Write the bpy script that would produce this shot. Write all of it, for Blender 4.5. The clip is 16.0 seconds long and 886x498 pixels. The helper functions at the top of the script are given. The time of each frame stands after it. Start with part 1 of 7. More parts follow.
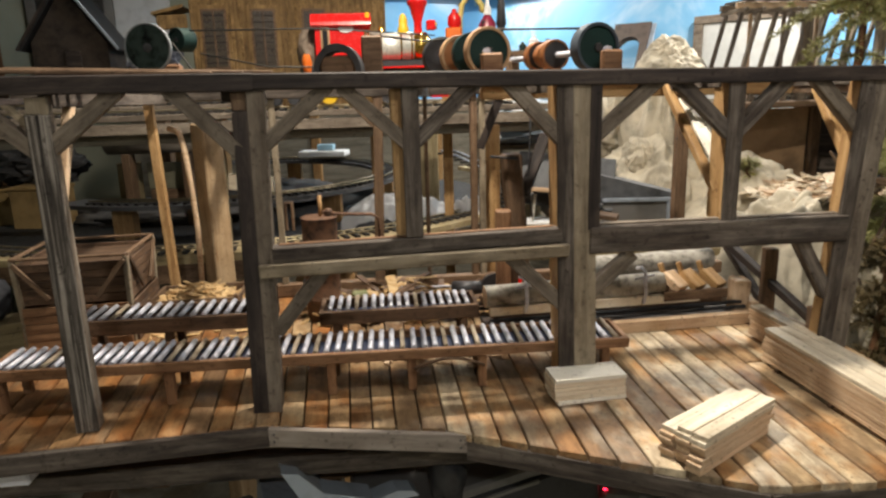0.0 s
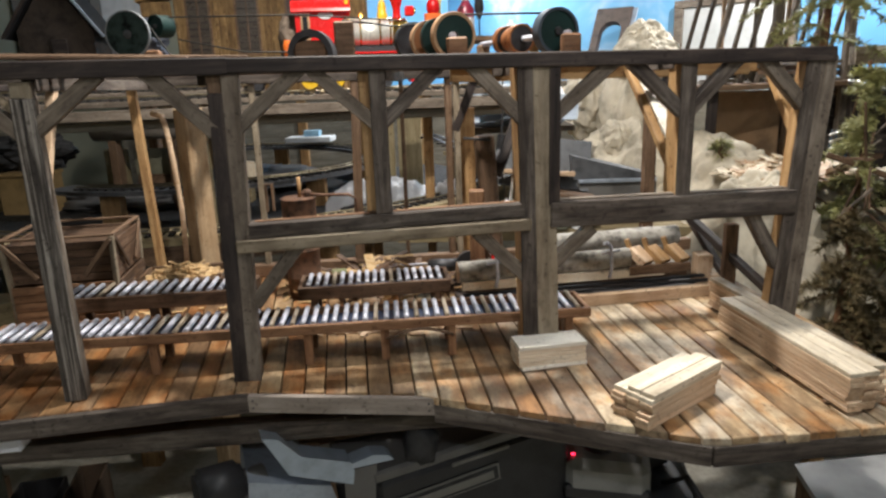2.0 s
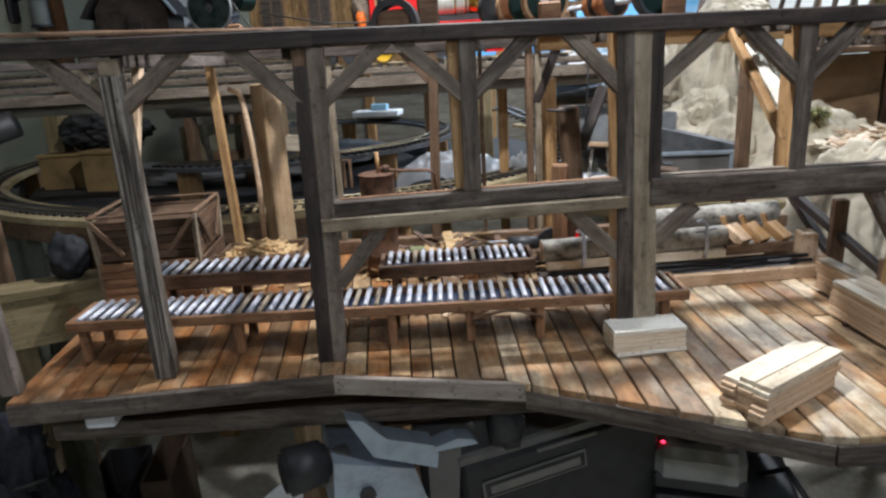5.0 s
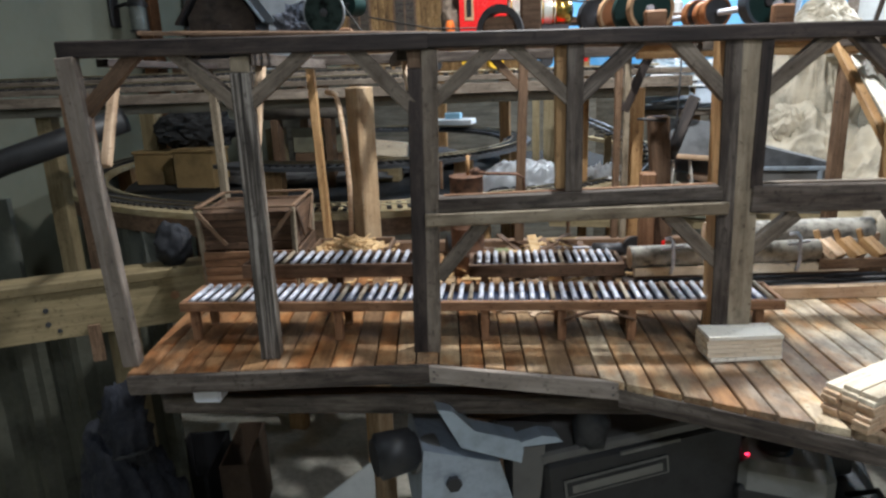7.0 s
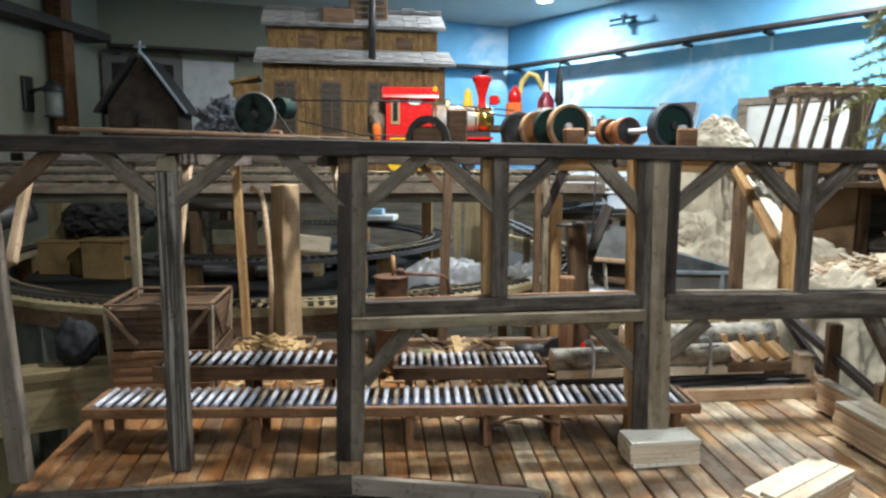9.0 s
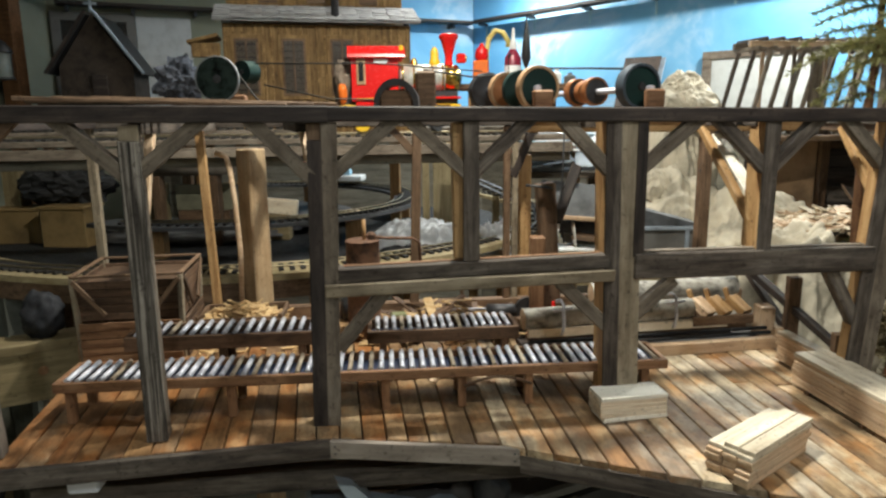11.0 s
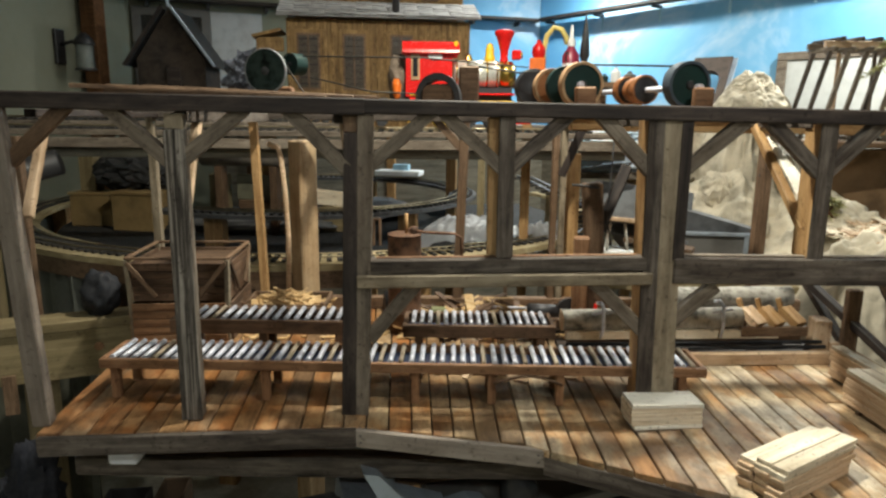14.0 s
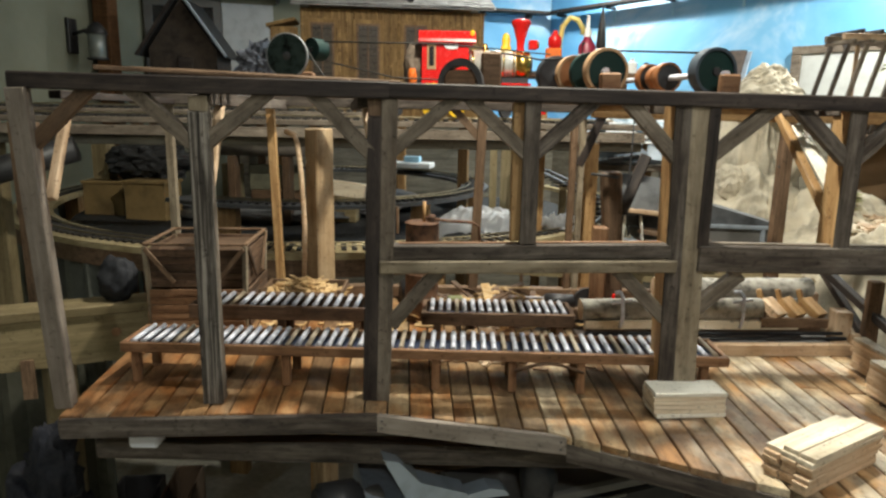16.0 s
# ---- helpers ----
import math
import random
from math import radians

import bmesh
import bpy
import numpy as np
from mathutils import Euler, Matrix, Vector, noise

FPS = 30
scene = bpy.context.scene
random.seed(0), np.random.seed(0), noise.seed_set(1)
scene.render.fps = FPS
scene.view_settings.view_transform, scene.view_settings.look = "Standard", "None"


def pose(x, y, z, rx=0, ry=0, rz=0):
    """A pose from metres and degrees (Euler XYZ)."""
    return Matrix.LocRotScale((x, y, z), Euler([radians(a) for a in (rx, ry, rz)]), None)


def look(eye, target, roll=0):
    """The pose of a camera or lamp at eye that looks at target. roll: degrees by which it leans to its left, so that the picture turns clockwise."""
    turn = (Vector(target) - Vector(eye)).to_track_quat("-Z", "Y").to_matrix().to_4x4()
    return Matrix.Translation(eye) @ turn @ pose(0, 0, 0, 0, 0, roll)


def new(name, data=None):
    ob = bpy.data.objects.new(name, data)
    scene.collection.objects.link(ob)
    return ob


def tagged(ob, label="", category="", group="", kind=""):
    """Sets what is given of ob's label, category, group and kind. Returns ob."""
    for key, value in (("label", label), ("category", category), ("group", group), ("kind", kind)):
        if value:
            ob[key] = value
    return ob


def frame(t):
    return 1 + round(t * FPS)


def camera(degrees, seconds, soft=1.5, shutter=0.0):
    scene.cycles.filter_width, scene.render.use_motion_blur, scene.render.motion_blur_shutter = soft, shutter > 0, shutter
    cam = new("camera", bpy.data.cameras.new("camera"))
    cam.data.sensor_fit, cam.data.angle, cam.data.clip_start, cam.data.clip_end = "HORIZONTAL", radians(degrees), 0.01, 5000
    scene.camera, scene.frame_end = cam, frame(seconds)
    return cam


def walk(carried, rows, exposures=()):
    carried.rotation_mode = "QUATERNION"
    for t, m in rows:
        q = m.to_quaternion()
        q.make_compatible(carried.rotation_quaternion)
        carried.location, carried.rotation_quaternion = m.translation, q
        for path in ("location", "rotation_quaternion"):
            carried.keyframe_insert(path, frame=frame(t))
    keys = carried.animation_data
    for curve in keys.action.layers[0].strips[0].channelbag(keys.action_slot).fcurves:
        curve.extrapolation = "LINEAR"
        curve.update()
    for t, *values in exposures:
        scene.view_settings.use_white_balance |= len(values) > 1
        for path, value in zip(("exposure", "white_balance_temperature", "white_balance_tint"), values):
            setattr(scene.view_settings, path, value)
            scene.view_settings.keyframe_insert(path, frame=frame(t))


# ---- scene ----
cam = camera(66.7, 16.0, 2.5)
PATH = [
    (0, (0.045, 0.052, 1.409), (-0.018, 1.997, 0.944), -1.6),
    (0.5, (0.075, 0.046, 1.391), (0.009, 1.99, 0.927), -2.5),
    (1, (0.084, 0.034, 1.381), (0.036, 1.973, 0.892), -2.2),
    (1.5, (0.079, 0.003, 1.392), (0.045, 1.938, 0.888), -1.5),
    (2, (0.086, -0.006, 1.402), (0.041, 1.93, 0.9), -2.0),
    (2.5, (0.081, 0.016, 1.394), (0.013, 1.953, 0.901), -3.2),
    (3, (0.046, 0.028, 1.393), (-0.078, 1.952, 0.862), -2.6),
    (3.5, (0.039, 0.024, 1.397), (-0.125, 1.934, 0.828), -2.4),
    (5.8, (0.032, 0.045, 1.4), (-0.219, 1.946, 0.831), -2.9),
    (6, (0.001, 0.035, 1.394), (-0.275, 1.935, 0.833), -1.8),
    (6.5, (-0.028, -0.006, 1.39), (-0.416, 1.877, 0.837), -1.3),
    (7, (-0.027, -0.012, 1.389), (-0.406, 1.879, 0.862), -2.1),
    (7.5, (-0.031, -0.025, 1.382), (-0.379, 1.886, 0.905), -3.3),
    (8, (-0.037, -0.012, 1.4), (-0.348, 1.941, 1.104), -1.0),
    (8.5, (-0.038, -0.008, 1.409), (-0.277, 1.962, 1.159), 0.3),
    (9, (-0.041, -0.011, 1.409), (-0.184, 1.966, 1.143), 0.2),
    (9.5, (-0.039, -0.007, 1.41), (-0.086, 1.969, 1.103), 0.6),
    (10, (-0.048, -0.008, 1.415), (-0.088, 1.96, 1.064), -0.6),
    (12.5, (-0.035, -0.016, 1.425), (-0.125, 1.94, 1.02), 0.4),
    (13, (-0.017, -0.01, 1.422), (-0.144, 1.945, 1.019), 0.9),
    (13.5, (-0.003, -0.006, 1.42), (-0.188, 1.944, 1.018), 1.0),
    (14, (0.002, -0.006, 1.417), (-0.235, 1.939, 1.019), 0.6),
    (14.5, (-0.005, -0.009, 1.419), (-0.269, 1.934, 1.022), 0.6),
    (15, (-0.009, -0.007, 1.418), (-0.28, 1.934, 1.02), 0.4),
    (15.5, (-0.023, -0.011, 1.416), (-0.276, 1.932, 1.016), 1.2),
    (16, (-0.026, -0.008, 1.401), (-0.277, 1.933, 0.989), 1.0),
]
# the clip's automatic exposure and white balance: seconds, stops, kelvin, tint
BALANCE = [(0, -0.12, 7050, 10), (0.5, -0.10, 6800, 10), (1.5, -0.08, 6500, 10), (2.5, -0.06, 6150, 10), (3.5, -0.06, 5850, 10), (6, 0.0, 5720, 8), (7, 0.02, 5740, 7), (8, 0.02, 5800, 4),
           (9, 0.02, 5950, 3), (10, -0.12, 6220, 3), (12.5, -0.13, 6720, 2), (14.5, -0.12, 6740, 2), (16, -0.04, 6720, 2)]
walk(cam, [(t, look(eye, target, roll)) for t, eye, target, roll in PATH], BALANCE)

# ---- world and light ----
world = bpy.data.worlds.new("world")
scene.world = world
world.use_nodes = True
world.node_tree.nodes["Background"].inputs[0].default_value = (0.9, 0.85, 0.75, 1)
world.node_tree.nodes["Background"].inputs[1].default_value = 0.02
CEIL = 2.36
# ceiling downlights, some of them added: place on the ceiling, watts, colour
LAMPS = [
    (0.26, 4.25, 27.0, (1.0, 0.98, 0.95)),
    # unseen lamp added to brighten the plastic sheeting behind the mill
    (-0.02, 2.72, 9.0, (1.0, 0.98, 0.95)),
    (1.36, 2.86, 40.0, (1.0, 0.98, 0.95)),
    (-0.02, 1.27, 34.0, (1.0, 0.94, 0.85)),
    # two unseen fill lamps added, over the deck front and behind the viewer
    (0.55, 0.40, 10.0, (1.0, 0.98, 0.96)),
    (0.20, -1.10, 17.0, (0.97, 0.99, 1.0)),
    # unseen fill lamp added for the dark far left corner
    (-1.35, 3.25, 2.2, (1.0, 0.99, 0.97)),
    (-1.70, 0.15, 3.7, (0.91, 0.96, 1.0)),
]


def downlight(x, y, watts, colour):
    lamp = bpy.data.lights.new("downlight", "AREA")
    lamp.shape, lamp.size, lamp.energy, lamp.color = "DISK", 0.085, watts, colour
    ob = new("ceiling_light", lamp)
    ob.matrix_basis = pose(x, y, CEIL - 0.012)


for row in LAMPS:
    downlight(*row)

# ---- materials ----


def lin(c):
    return (c[0], c[1], c[2], 1.0)


class Mat:
    """A small builder for node materials."""

    def __init__(self, name):
        self.m = bpy.data.materials.new(name)
        self.m.use_nodes = True
        self.t = self.m.node_tree
        self.b = self.t.nodes["Principled BSDF"]
        self.co = self.t.nodes.new("ShaderNodeTexCoord")
        self.info = self.t.nodes.new("ShaderNodeObjectInfo")

    def node(self, kind, **kw):
        n = self.t.nodes.new(kind)
        for k, v in kw.items():
            n.inputs[k].default_value = v
        return n

    def link(self, a, b):
        self.t.links.new(a, b)

    def coords(self, scale, shift=True):
        mp = self.node("ShaderNodeMapping")
        mp.inputs["Scale"].default_value = scale
        self.link(self.co.outputs["Object"], mp.inputs["Vector"])
        if shift:
            mul = self.node("ShaderNodeMath")
            mul.operation = "MULTIPLY"
            mul.inputs[1].default_value = 53.0
            self.link(self.info.outputs["Random"], mul.inputs[0])
            cmb = self.node("ShaderNodeCombineXYZ")
            for k in ("X", "Y", "Z"):
                self.link(mul.outputs[0], cmb.inputs[k])
            self.link(cmb.outputs[0], mp.inputs["Location"])
        return mp.outputs[0]

    def noise(self, scale, detail=4.0, rough=0.6, shift=True, distort=0.0):
        n = self.node("ShaderNodeTexNoise", Scale=1.0, Detail=detail, Roughness=rough, Distortion=distort)
        self.link(self.coords(scale, shift), n.inputs["Vector"])
        return n.outputs["Fac"]

    def ramp(self, fac, stops, flat=False):
        r = self.t.nodes.new("ShaderNodeValToRGB")
        if flat:
            r.color_ramp.interpolation = "CONSTANT"
        e = r.color_ramp.elements
        while len(e) < len(stops):
            e.new(0.5)
        for k, (p, c) in enumerate(stops):
            e[k].position, e[k].color = p, lin(c)
        self.link(fac, r.inputs[0])
        return r.outputs[0]

    def mix(self, a, b, fac, mode="MIX"):
        n = self.t.nodes.new("ShaderNodeMix")
        n.data_type, n.blend_type = "RGBA", mode
        for s, v in ((n.inputs[6], a), (n.inputs[7], b)):
            if isinstance(v, tuple):
                s.default_value = lin(v)
            else:
                self.link(v, s)
        if isinstance(fac, float):
            n.inputs[0].default_value = fac
        else:
            self.link(fac, n.inputs[0])
        return n.outputs[2]

    def value(self, col, low, high):
        """Brightness changed from object to object."""
        mr = self.node("ShaderNodeMapRange")
        mr.inputs["To Min"].default_value, mr.inputs["To Max"].default_value = low, high
        self.link(self.info.outputs["Random"], mr.inputs["Value"])
        hs = self.t.nodes.new("ShaderNodeHueSaturation")
        self.link(mr.outputs[0], hs.inputs["Value"])
        self.link(col, hs.inputs["Color"])
        return hs.outputs[0]

    def bump(self, fac, strength, dist=0.001):
        bp = self.node("ShaderNodeBump", Strength=strength, Distance=dist)
        self.link(fac, bp.inputs["Height"])
        self.link(bp.outputs[0], self.b.inputs["Normal"])

    def done(self, col, rough=0.6, metal=0.0, spec=0.5):
        if isinstance(col, tuple):
            self.b.inputs["Base Color"].default_value = lin(col)
        else:
            self.link(col, self.b.inputs["Base Color"])
        if isinstance(rough, float):
            self.b.inputs["Roughness"].default_value = rough
        else:
            self.link(rough, self.b.inputs["Roughness"])
        self.b.inputs["Metallic"].default_value = metal
        self.b.inputs["Specular IOR Level"].default_value = spec
        return self.m


def wood(name, dark, mid, light, grain=(9, 210, 210), big=(3, 26, 26), low=0.8, high=1.2, rough=0.7, bump=0.5, tints=None, stain=0.35, spec=0.3, blotch=0.5):
    m = Mat(name)
    fine = m.noise(grain, 5.0, 0.65, True, 0.6)
    wide = m.noise(big, 3.0, 0.6, True, 0.8)
    lo = min(grain)
    spot = m.noise(tuple(lo * 2.2 if g == lo else max(g * 0.34, lo * 4) for g in grain), 5.0, 0.7, True, 0.3)
    col = m.ramp(fine, [(0.33, dark), (0.48, mid), (0.64, light)])
    col = m.mix(col, m.ramp(spot, [(0.34, dark), (0.50, mid), (0.66, light)]), blotch)
    col = m.mix(col, m.ramp(wide, [(0.36, (0.42, 0.38, 0.36)), (0.60, (1.0, 1.0, 1.0))]), stain, "MULTIPLY")
    nick = m.noise((95, 95, 95), 4.0, 0.75)
    col = m.mix(col, m.ramp(nick, [(0.33, (0.30, 0.27, 0.25)), (0.42, (1.0, 1.0, 1.0))]), 0.75, "MULTIPLY")
    if tints:
        col = m.mix(col, m.ramp(m.info.outputs["Random"], [(k / len(tints), c) for k, c in enumerate(tints)], True), 1.0, "MULTIPLY")
        sep = m.ramp(m.noise((11, 16, 16), 4.0, 0.6), [(0.46, (0.0, 0.0, 0.0)), (0.60, (1.0, 1.0, 1.0))])
        col = m.mix(col, m.mix(col, (0.80, 0.56, 0.36), 0.85, "MULTIPLY"), sep)
    else:
        col = m.value(col, low, high)
    m.bump(fine, bump)
    return m.done(col, rough, 0.0, spec)


def plain(name, colour, rough=0.5, metal=0.0, vary=0.12, scale=18.0, bump=0.0, shift=True, spec=0.5):
    m = Mat(name)
    n = m.noise((scale,) * 3, 4.0, 0.6, shift)
    fine = m.noise((scale * 9,) * 3, 3.0, 0.6, shift)
    c2 = tuple(v * (1 - 2.2 * vary) for v in colour)
    c3 = tuple(min(1.0, v * (1 + vary)) for v in colour)
    col = m.ramp(n, [(0.3, c2), (0.5, colour), (0.72, c3)])
    r = m.ramp(fine, [(0.3, (rough * 0.8,) * 3), (0.7, (min(1.0, rough * 1.2),) * 3)])
    if bump:
        m.bump(fine, bump)
    return m.done(col, r, metal, spec)


GREY = wood("weathered_grey_timber", (0.085, 0.070, 0.056), (0.185, 0.151, 0.119), (0.285, 0.240, 0.194), (9, 120, 120), (6, 30, 30), low=0.8, high=1.15, bump=0.7, rough=0.8, stain=0.6)
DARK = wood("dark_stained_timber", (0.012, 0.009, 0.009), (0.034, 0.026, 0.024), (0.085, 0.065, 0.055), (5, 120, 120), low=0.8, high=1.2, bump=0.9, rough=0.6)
MIDGREY = wood("streaked_grey_timber", (0.030, 0.024, 0.022), (0.110, 0.090, 0.076), (0.21, 0.178, 0.15), (7, 130, 130), (5, 40, 40), low=0.85, high=1.1, bump=0.9, rough=0.75, stain=0.95)
HONEY = wood("honey_pine", (0.22, 0.115, 0.045), (0.43, 0.255, 0.115), (0.56, 0.37, 0.18), (6, 120, 120), low=0.8, high=1.15, bump=0.35, rough=0.55)
BROWN = wood("brown_stained_wood", (0.055, 0.034, 0.022), (0.15, 0.092, 0.056), (0.24, 0.155, 0.098), (8, 160, 160), low=0.75, high=1.2, bump=0.5, rough=0.65)
REDWOOD = wood("reddish_cedar", (0.11, 0.052, 0.028), (0.26, 0.135, 0.07), (0.36, 0.21, 0.12), (7, 150, 150), low=0.8, high=1.2, bump=0.4, rough=0.55)
DECK = wood("tan_deck_boards", (0.30, 0.27, 0.25), (0.70, 0.67, 0.63), (0.95, 0.94, 0.92), (8, 90, 90), (9, 26, 26), rough=0.55, bump=0.5, stain=0.75, blotch=0.65,
            tints=[(0.48, 0.34, 0.20), (0.70, 0.56, 0.38), (0.36, 0.27, 0.18), (0.86, 0.75, 0.57), (0.60, 0.45, 0.28), (0.43, 0.35, 0.27), (0.82, 0.69, 0.50), (0.45, 0.31, 0.18), (0.66, 0.57, 0.44)])
REDDECK = wood("orange_deck_boards", (0.30, 0.26, 0.23), (0.70, 0.66, 0.62), (0.95, 0.93, 0.90), (8, 90, 90), (9, 26, 26), rough=0.5, bump=0.5, stain=0.75, blotch=0.65,
               tints=[(0.50, 0.29, 0.14), (0.60, 0.40, 0.22), (0.40, 0.26, 0.15), (0.66, 0.48, 0.29), (0.52, 0.32, 0.16), (0.45, 0.31, 0.19), (0.56, 0.36, 0.19), (0.46, 0.25, 0.12), (0.58, 0.42, 0.26)])
STREAK = wood("black_streaked_timber", (0.008, 0.007, 0.007), (0.080, 0.068, 0.058), (0.40, 0.36, 0.32), (5, 170, 170), (5, 40, 40), low=0.95, high=1.05, bump=0.9, rough=0.75, stain=0.3, blotch=0.12)
TANGREY = wood("yellowish_grey_timber", (0.13, 0.10, 0.07), (0.27, 0.22, 0.155), (0.38, 0.32, 0.24), (9, 110, 110), (6, 30, 30), low=0.9, high=1.1, bump=0.6, rough=0.75, stain=0.5)
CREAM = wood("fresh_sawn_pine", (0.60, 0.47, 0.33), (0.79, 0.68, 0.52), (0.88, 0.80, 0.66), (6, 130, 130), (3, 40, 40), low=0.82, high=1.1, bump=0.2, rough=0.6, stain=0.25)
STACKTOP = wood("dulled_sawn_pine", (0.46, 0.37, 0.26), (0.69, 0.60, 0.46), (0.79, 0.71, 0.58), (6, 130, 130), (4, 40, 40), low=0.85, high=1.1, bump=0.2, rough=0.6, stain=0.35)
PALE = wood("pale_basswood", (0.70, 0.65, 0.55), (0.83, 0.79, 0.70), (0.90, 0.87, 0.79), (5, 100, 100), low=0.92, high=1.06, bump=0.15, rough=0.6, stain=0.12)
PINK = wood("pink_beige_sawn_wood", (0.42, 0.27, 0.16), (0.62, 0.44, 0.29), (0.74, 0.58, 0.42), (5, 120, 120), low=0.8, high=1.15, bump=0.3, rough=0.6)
PLY = wood("bench_plywood", (0.15, 0.115, 0.06), (0.235, 0.185, 0.10), (0.32, 0.255, 0.15), (4, 40, 160), low=0.9, high=1.1, bump=0.2)
SIDING = wood("aged_barn_siding", (0.07, 0.040, 0.016), (0.25, 0.152, 0.062), (0.41, 0.265, 0.115), (60, 60, 5), (20, 20, 2), low=0.8, high=1.15, bump=0.6)
STEEL = plain("brushed_steel", (0.58, 0.59, 0.66), 0.6, 0.45, 0.14, 60.0)
DOWEL = wood("dull_wooden_roller", (0.22, 0.17, 0.12), (0.38, 0.31, 0.23), (0.52, 0.45, 0.35), (10, 200, 200), low=0.7, high=1.2)
IRON = plain("dark_iron", (0.04, 0.04, 0.044), 0.5, 0.3, 0.2, 40.0)
PAN = plain("dark_blue_pan", (0.022, 0.034, 0.075), 0.5, 0.1, 0.2, 30.0)
RUST = plain("rusty_iron", (0.12, 0.060, 0.034), 0.75, 0.2, 0.35, 60.0, 0.5)
BLACK = plain("black_plastic", (0.018, 0.018, 0.02), 0.5, 0.0, 0.2, 25.0)
RUBBER = plain("black_rubber_belt", (0.02, 0.018, 0.016), 0.7)
GREYPL = plain("grey_plastic", (0.13, 0.125, 0.12), 0.5, 0.0, 0.12, 14.0, 0.05)
ALU = plain("cast_aluminium", (0.35, 0.40, 0.47), 0.5, 0.5, 0.12, 30.0)
GREEN = plain("dark_green_enamel", (0.009, 0.029, 0.026), 0.55, 0.0, 0.12, 18.0, 0.0, True, 0.25)
COPPER = plain("copper_brown_pulley", (0.30, 0.12, 0.045), 0.45, 0.3, 0.2, 60.0)
TANRING = plain("tan_pulley_rim", (0.42, 0.26, 0.14), 0.55)
GLASSY = plain("black_glossy_disc", (0.022, 0.034, 0.030), 0.6, 0.0, 0.5, 60.0, 0.0, True, 0.12)
RED = plain("glossy_red_plastic", (0.62, 0.012, 0.012), 0.25, 0.0, 0.05)
YELLOW = plain("glossy_yellow_plastic", (0.72, 0.45, 0.02), 0.3, 0.0, 0.05)
ORANGE = plain("orange_plastic", (0.75, 0.16, 0.02), 0.4, 0.0, 0.1)
CHROME = plain("chrome_plating", (0.84, 0.82, 0.76), 0.3, 0.55, 0.08, 40.0)
GOLD = plain("gold_plating", (0.75, 0.50, 0.13), 0.2, 1.0, 0.05)
WHITE = plain("white_plastic", (0.78, 0.79, 0.80), 0.5, 0.0, 0.05)
FOAM = plain("white_foam", (0.82, 0.84, 0.86), 0.8, 0.0, 0.04, 20.0)
BLUEFOAM = plain("pale_blue_foam", (0.38, 0.62, 0.78), 0.8, 0.0, 0.05)
SHEET = plain("white_plastic_sheeting", (0.84, 0.84, 0.83), 0.25, 0.0, 0.08, 12.0)


def translucent_film(name, colour):
    """Thin plastic film that lets half of the light through."""
    m = plain(name, colour, 0.3, 0.0, 0.06, 14.0)
    t = m.node_tree
    tr_ = t.nodes.new("ShaderNodeBsdfTranslucent")
    tr_.inputs["Color"].default_value = lin(colour)
    mx = t.nodes.new("ShaderNodeMixShader")
    mx.inputs[0].default_value = 0.5
    t.links.new(t.nodes["Principled BSDF"].outputs[0], mx.inputs[1])
    t.links.new(tr_.outputs[0], mx.inputs[2])
    t.links.new(mx.outputs[0], t.nodes["Material Output"].inputs["Surface"])
    return m


FILM = translucent_film("thin_white_plastic_film", (0.88, 0.88, 0.89))
TIE = plain("dark_track_tie", (0.025, 0.022, 0.020), 0.7)
RAIL = plain("tarnished_brass_rail", (0.32, 0.27, 0.18), 0.4, 0.9)
GREYROOF = plain("grey_corrugated_roofing", (0.33, 0.33, 0.34), 0.55, 0.3, 0.2, 25.0)
ROCK = plain("tan_plaster_rock", (0.56, 0.50, 0.395), 0.9, 0.0, 0.25, 9.0, 0.7, False)
CLOTH = plain("black_landscape_cloth", (0.022, 0.022, 0.024), 0.8, 0.0, 0.25, 10.0, 0.4, False)
GREYCLOTH = plain("grey_scenery_skin", (0.10, 0.10, 0.105), 0.6, 0.0, 0.25, 10.0, 0.4, False)
NEEDLE = plain("conifer_needles", (0.33, 0.325, 0.13), 0.6, 0.0, 0.35, 14.0)
DRYNEEDLE = plain("dry_brown_foliage", (0.13, 0.095, 0.04), 0.7, 0.0, 0.35, 20.0)
TRUNK = wood("conifer_bark", (0.05, 0.022, 0.012), (0.14, 0.065, 0.03), (0.22, 0.11, 0.055), (60, 60, 8), bump=1.0)
BARK = plain("grey_birch_bark", (0.35, 0.33, 0.295), 0.75, 0.0, 0.32, 55.0, 0.6)
CHIP = wood("split_wood_chips", (0.34, 0.19, 0.07), (0.60, 0.40, 0.19), (0.78, 0.60, 0.36), (12, 120, 120), low=0.6, high=1.2)
CARD = plain("brown_cardboard", (0.16, 0.10, 0.06), 0.8, 0.0, 0.15, 8.0)
OLIVE = plain("olive_beige_painted_wall", (0.24, 0.245, 0.185), 0.7, 0.0, 0.05, 2.0, 0.03, False)
CEILP = plain("ceiling_paint", (0.62, 0.60, 0.55), 0.8, 0.0, 0.04, 2.0, 0.03, False)
CANVAS = plain("grey_green_drop_cloth", (0.12, 0.125, 0.105), 0.85, 0.0, 0.18, 7.0, 0.3, False)
GLASS = plain("dark_window_glass", (0.02, 0.02, 0.022), 0.08, 0.0, 0.1, 10.0)
STAIN = wood("brown_wood_trim", (0.07, 0.03, 0.012), (0.16, 0.075, 0.03), (0.22, 0.11, 0.05), (60, 60, 5))


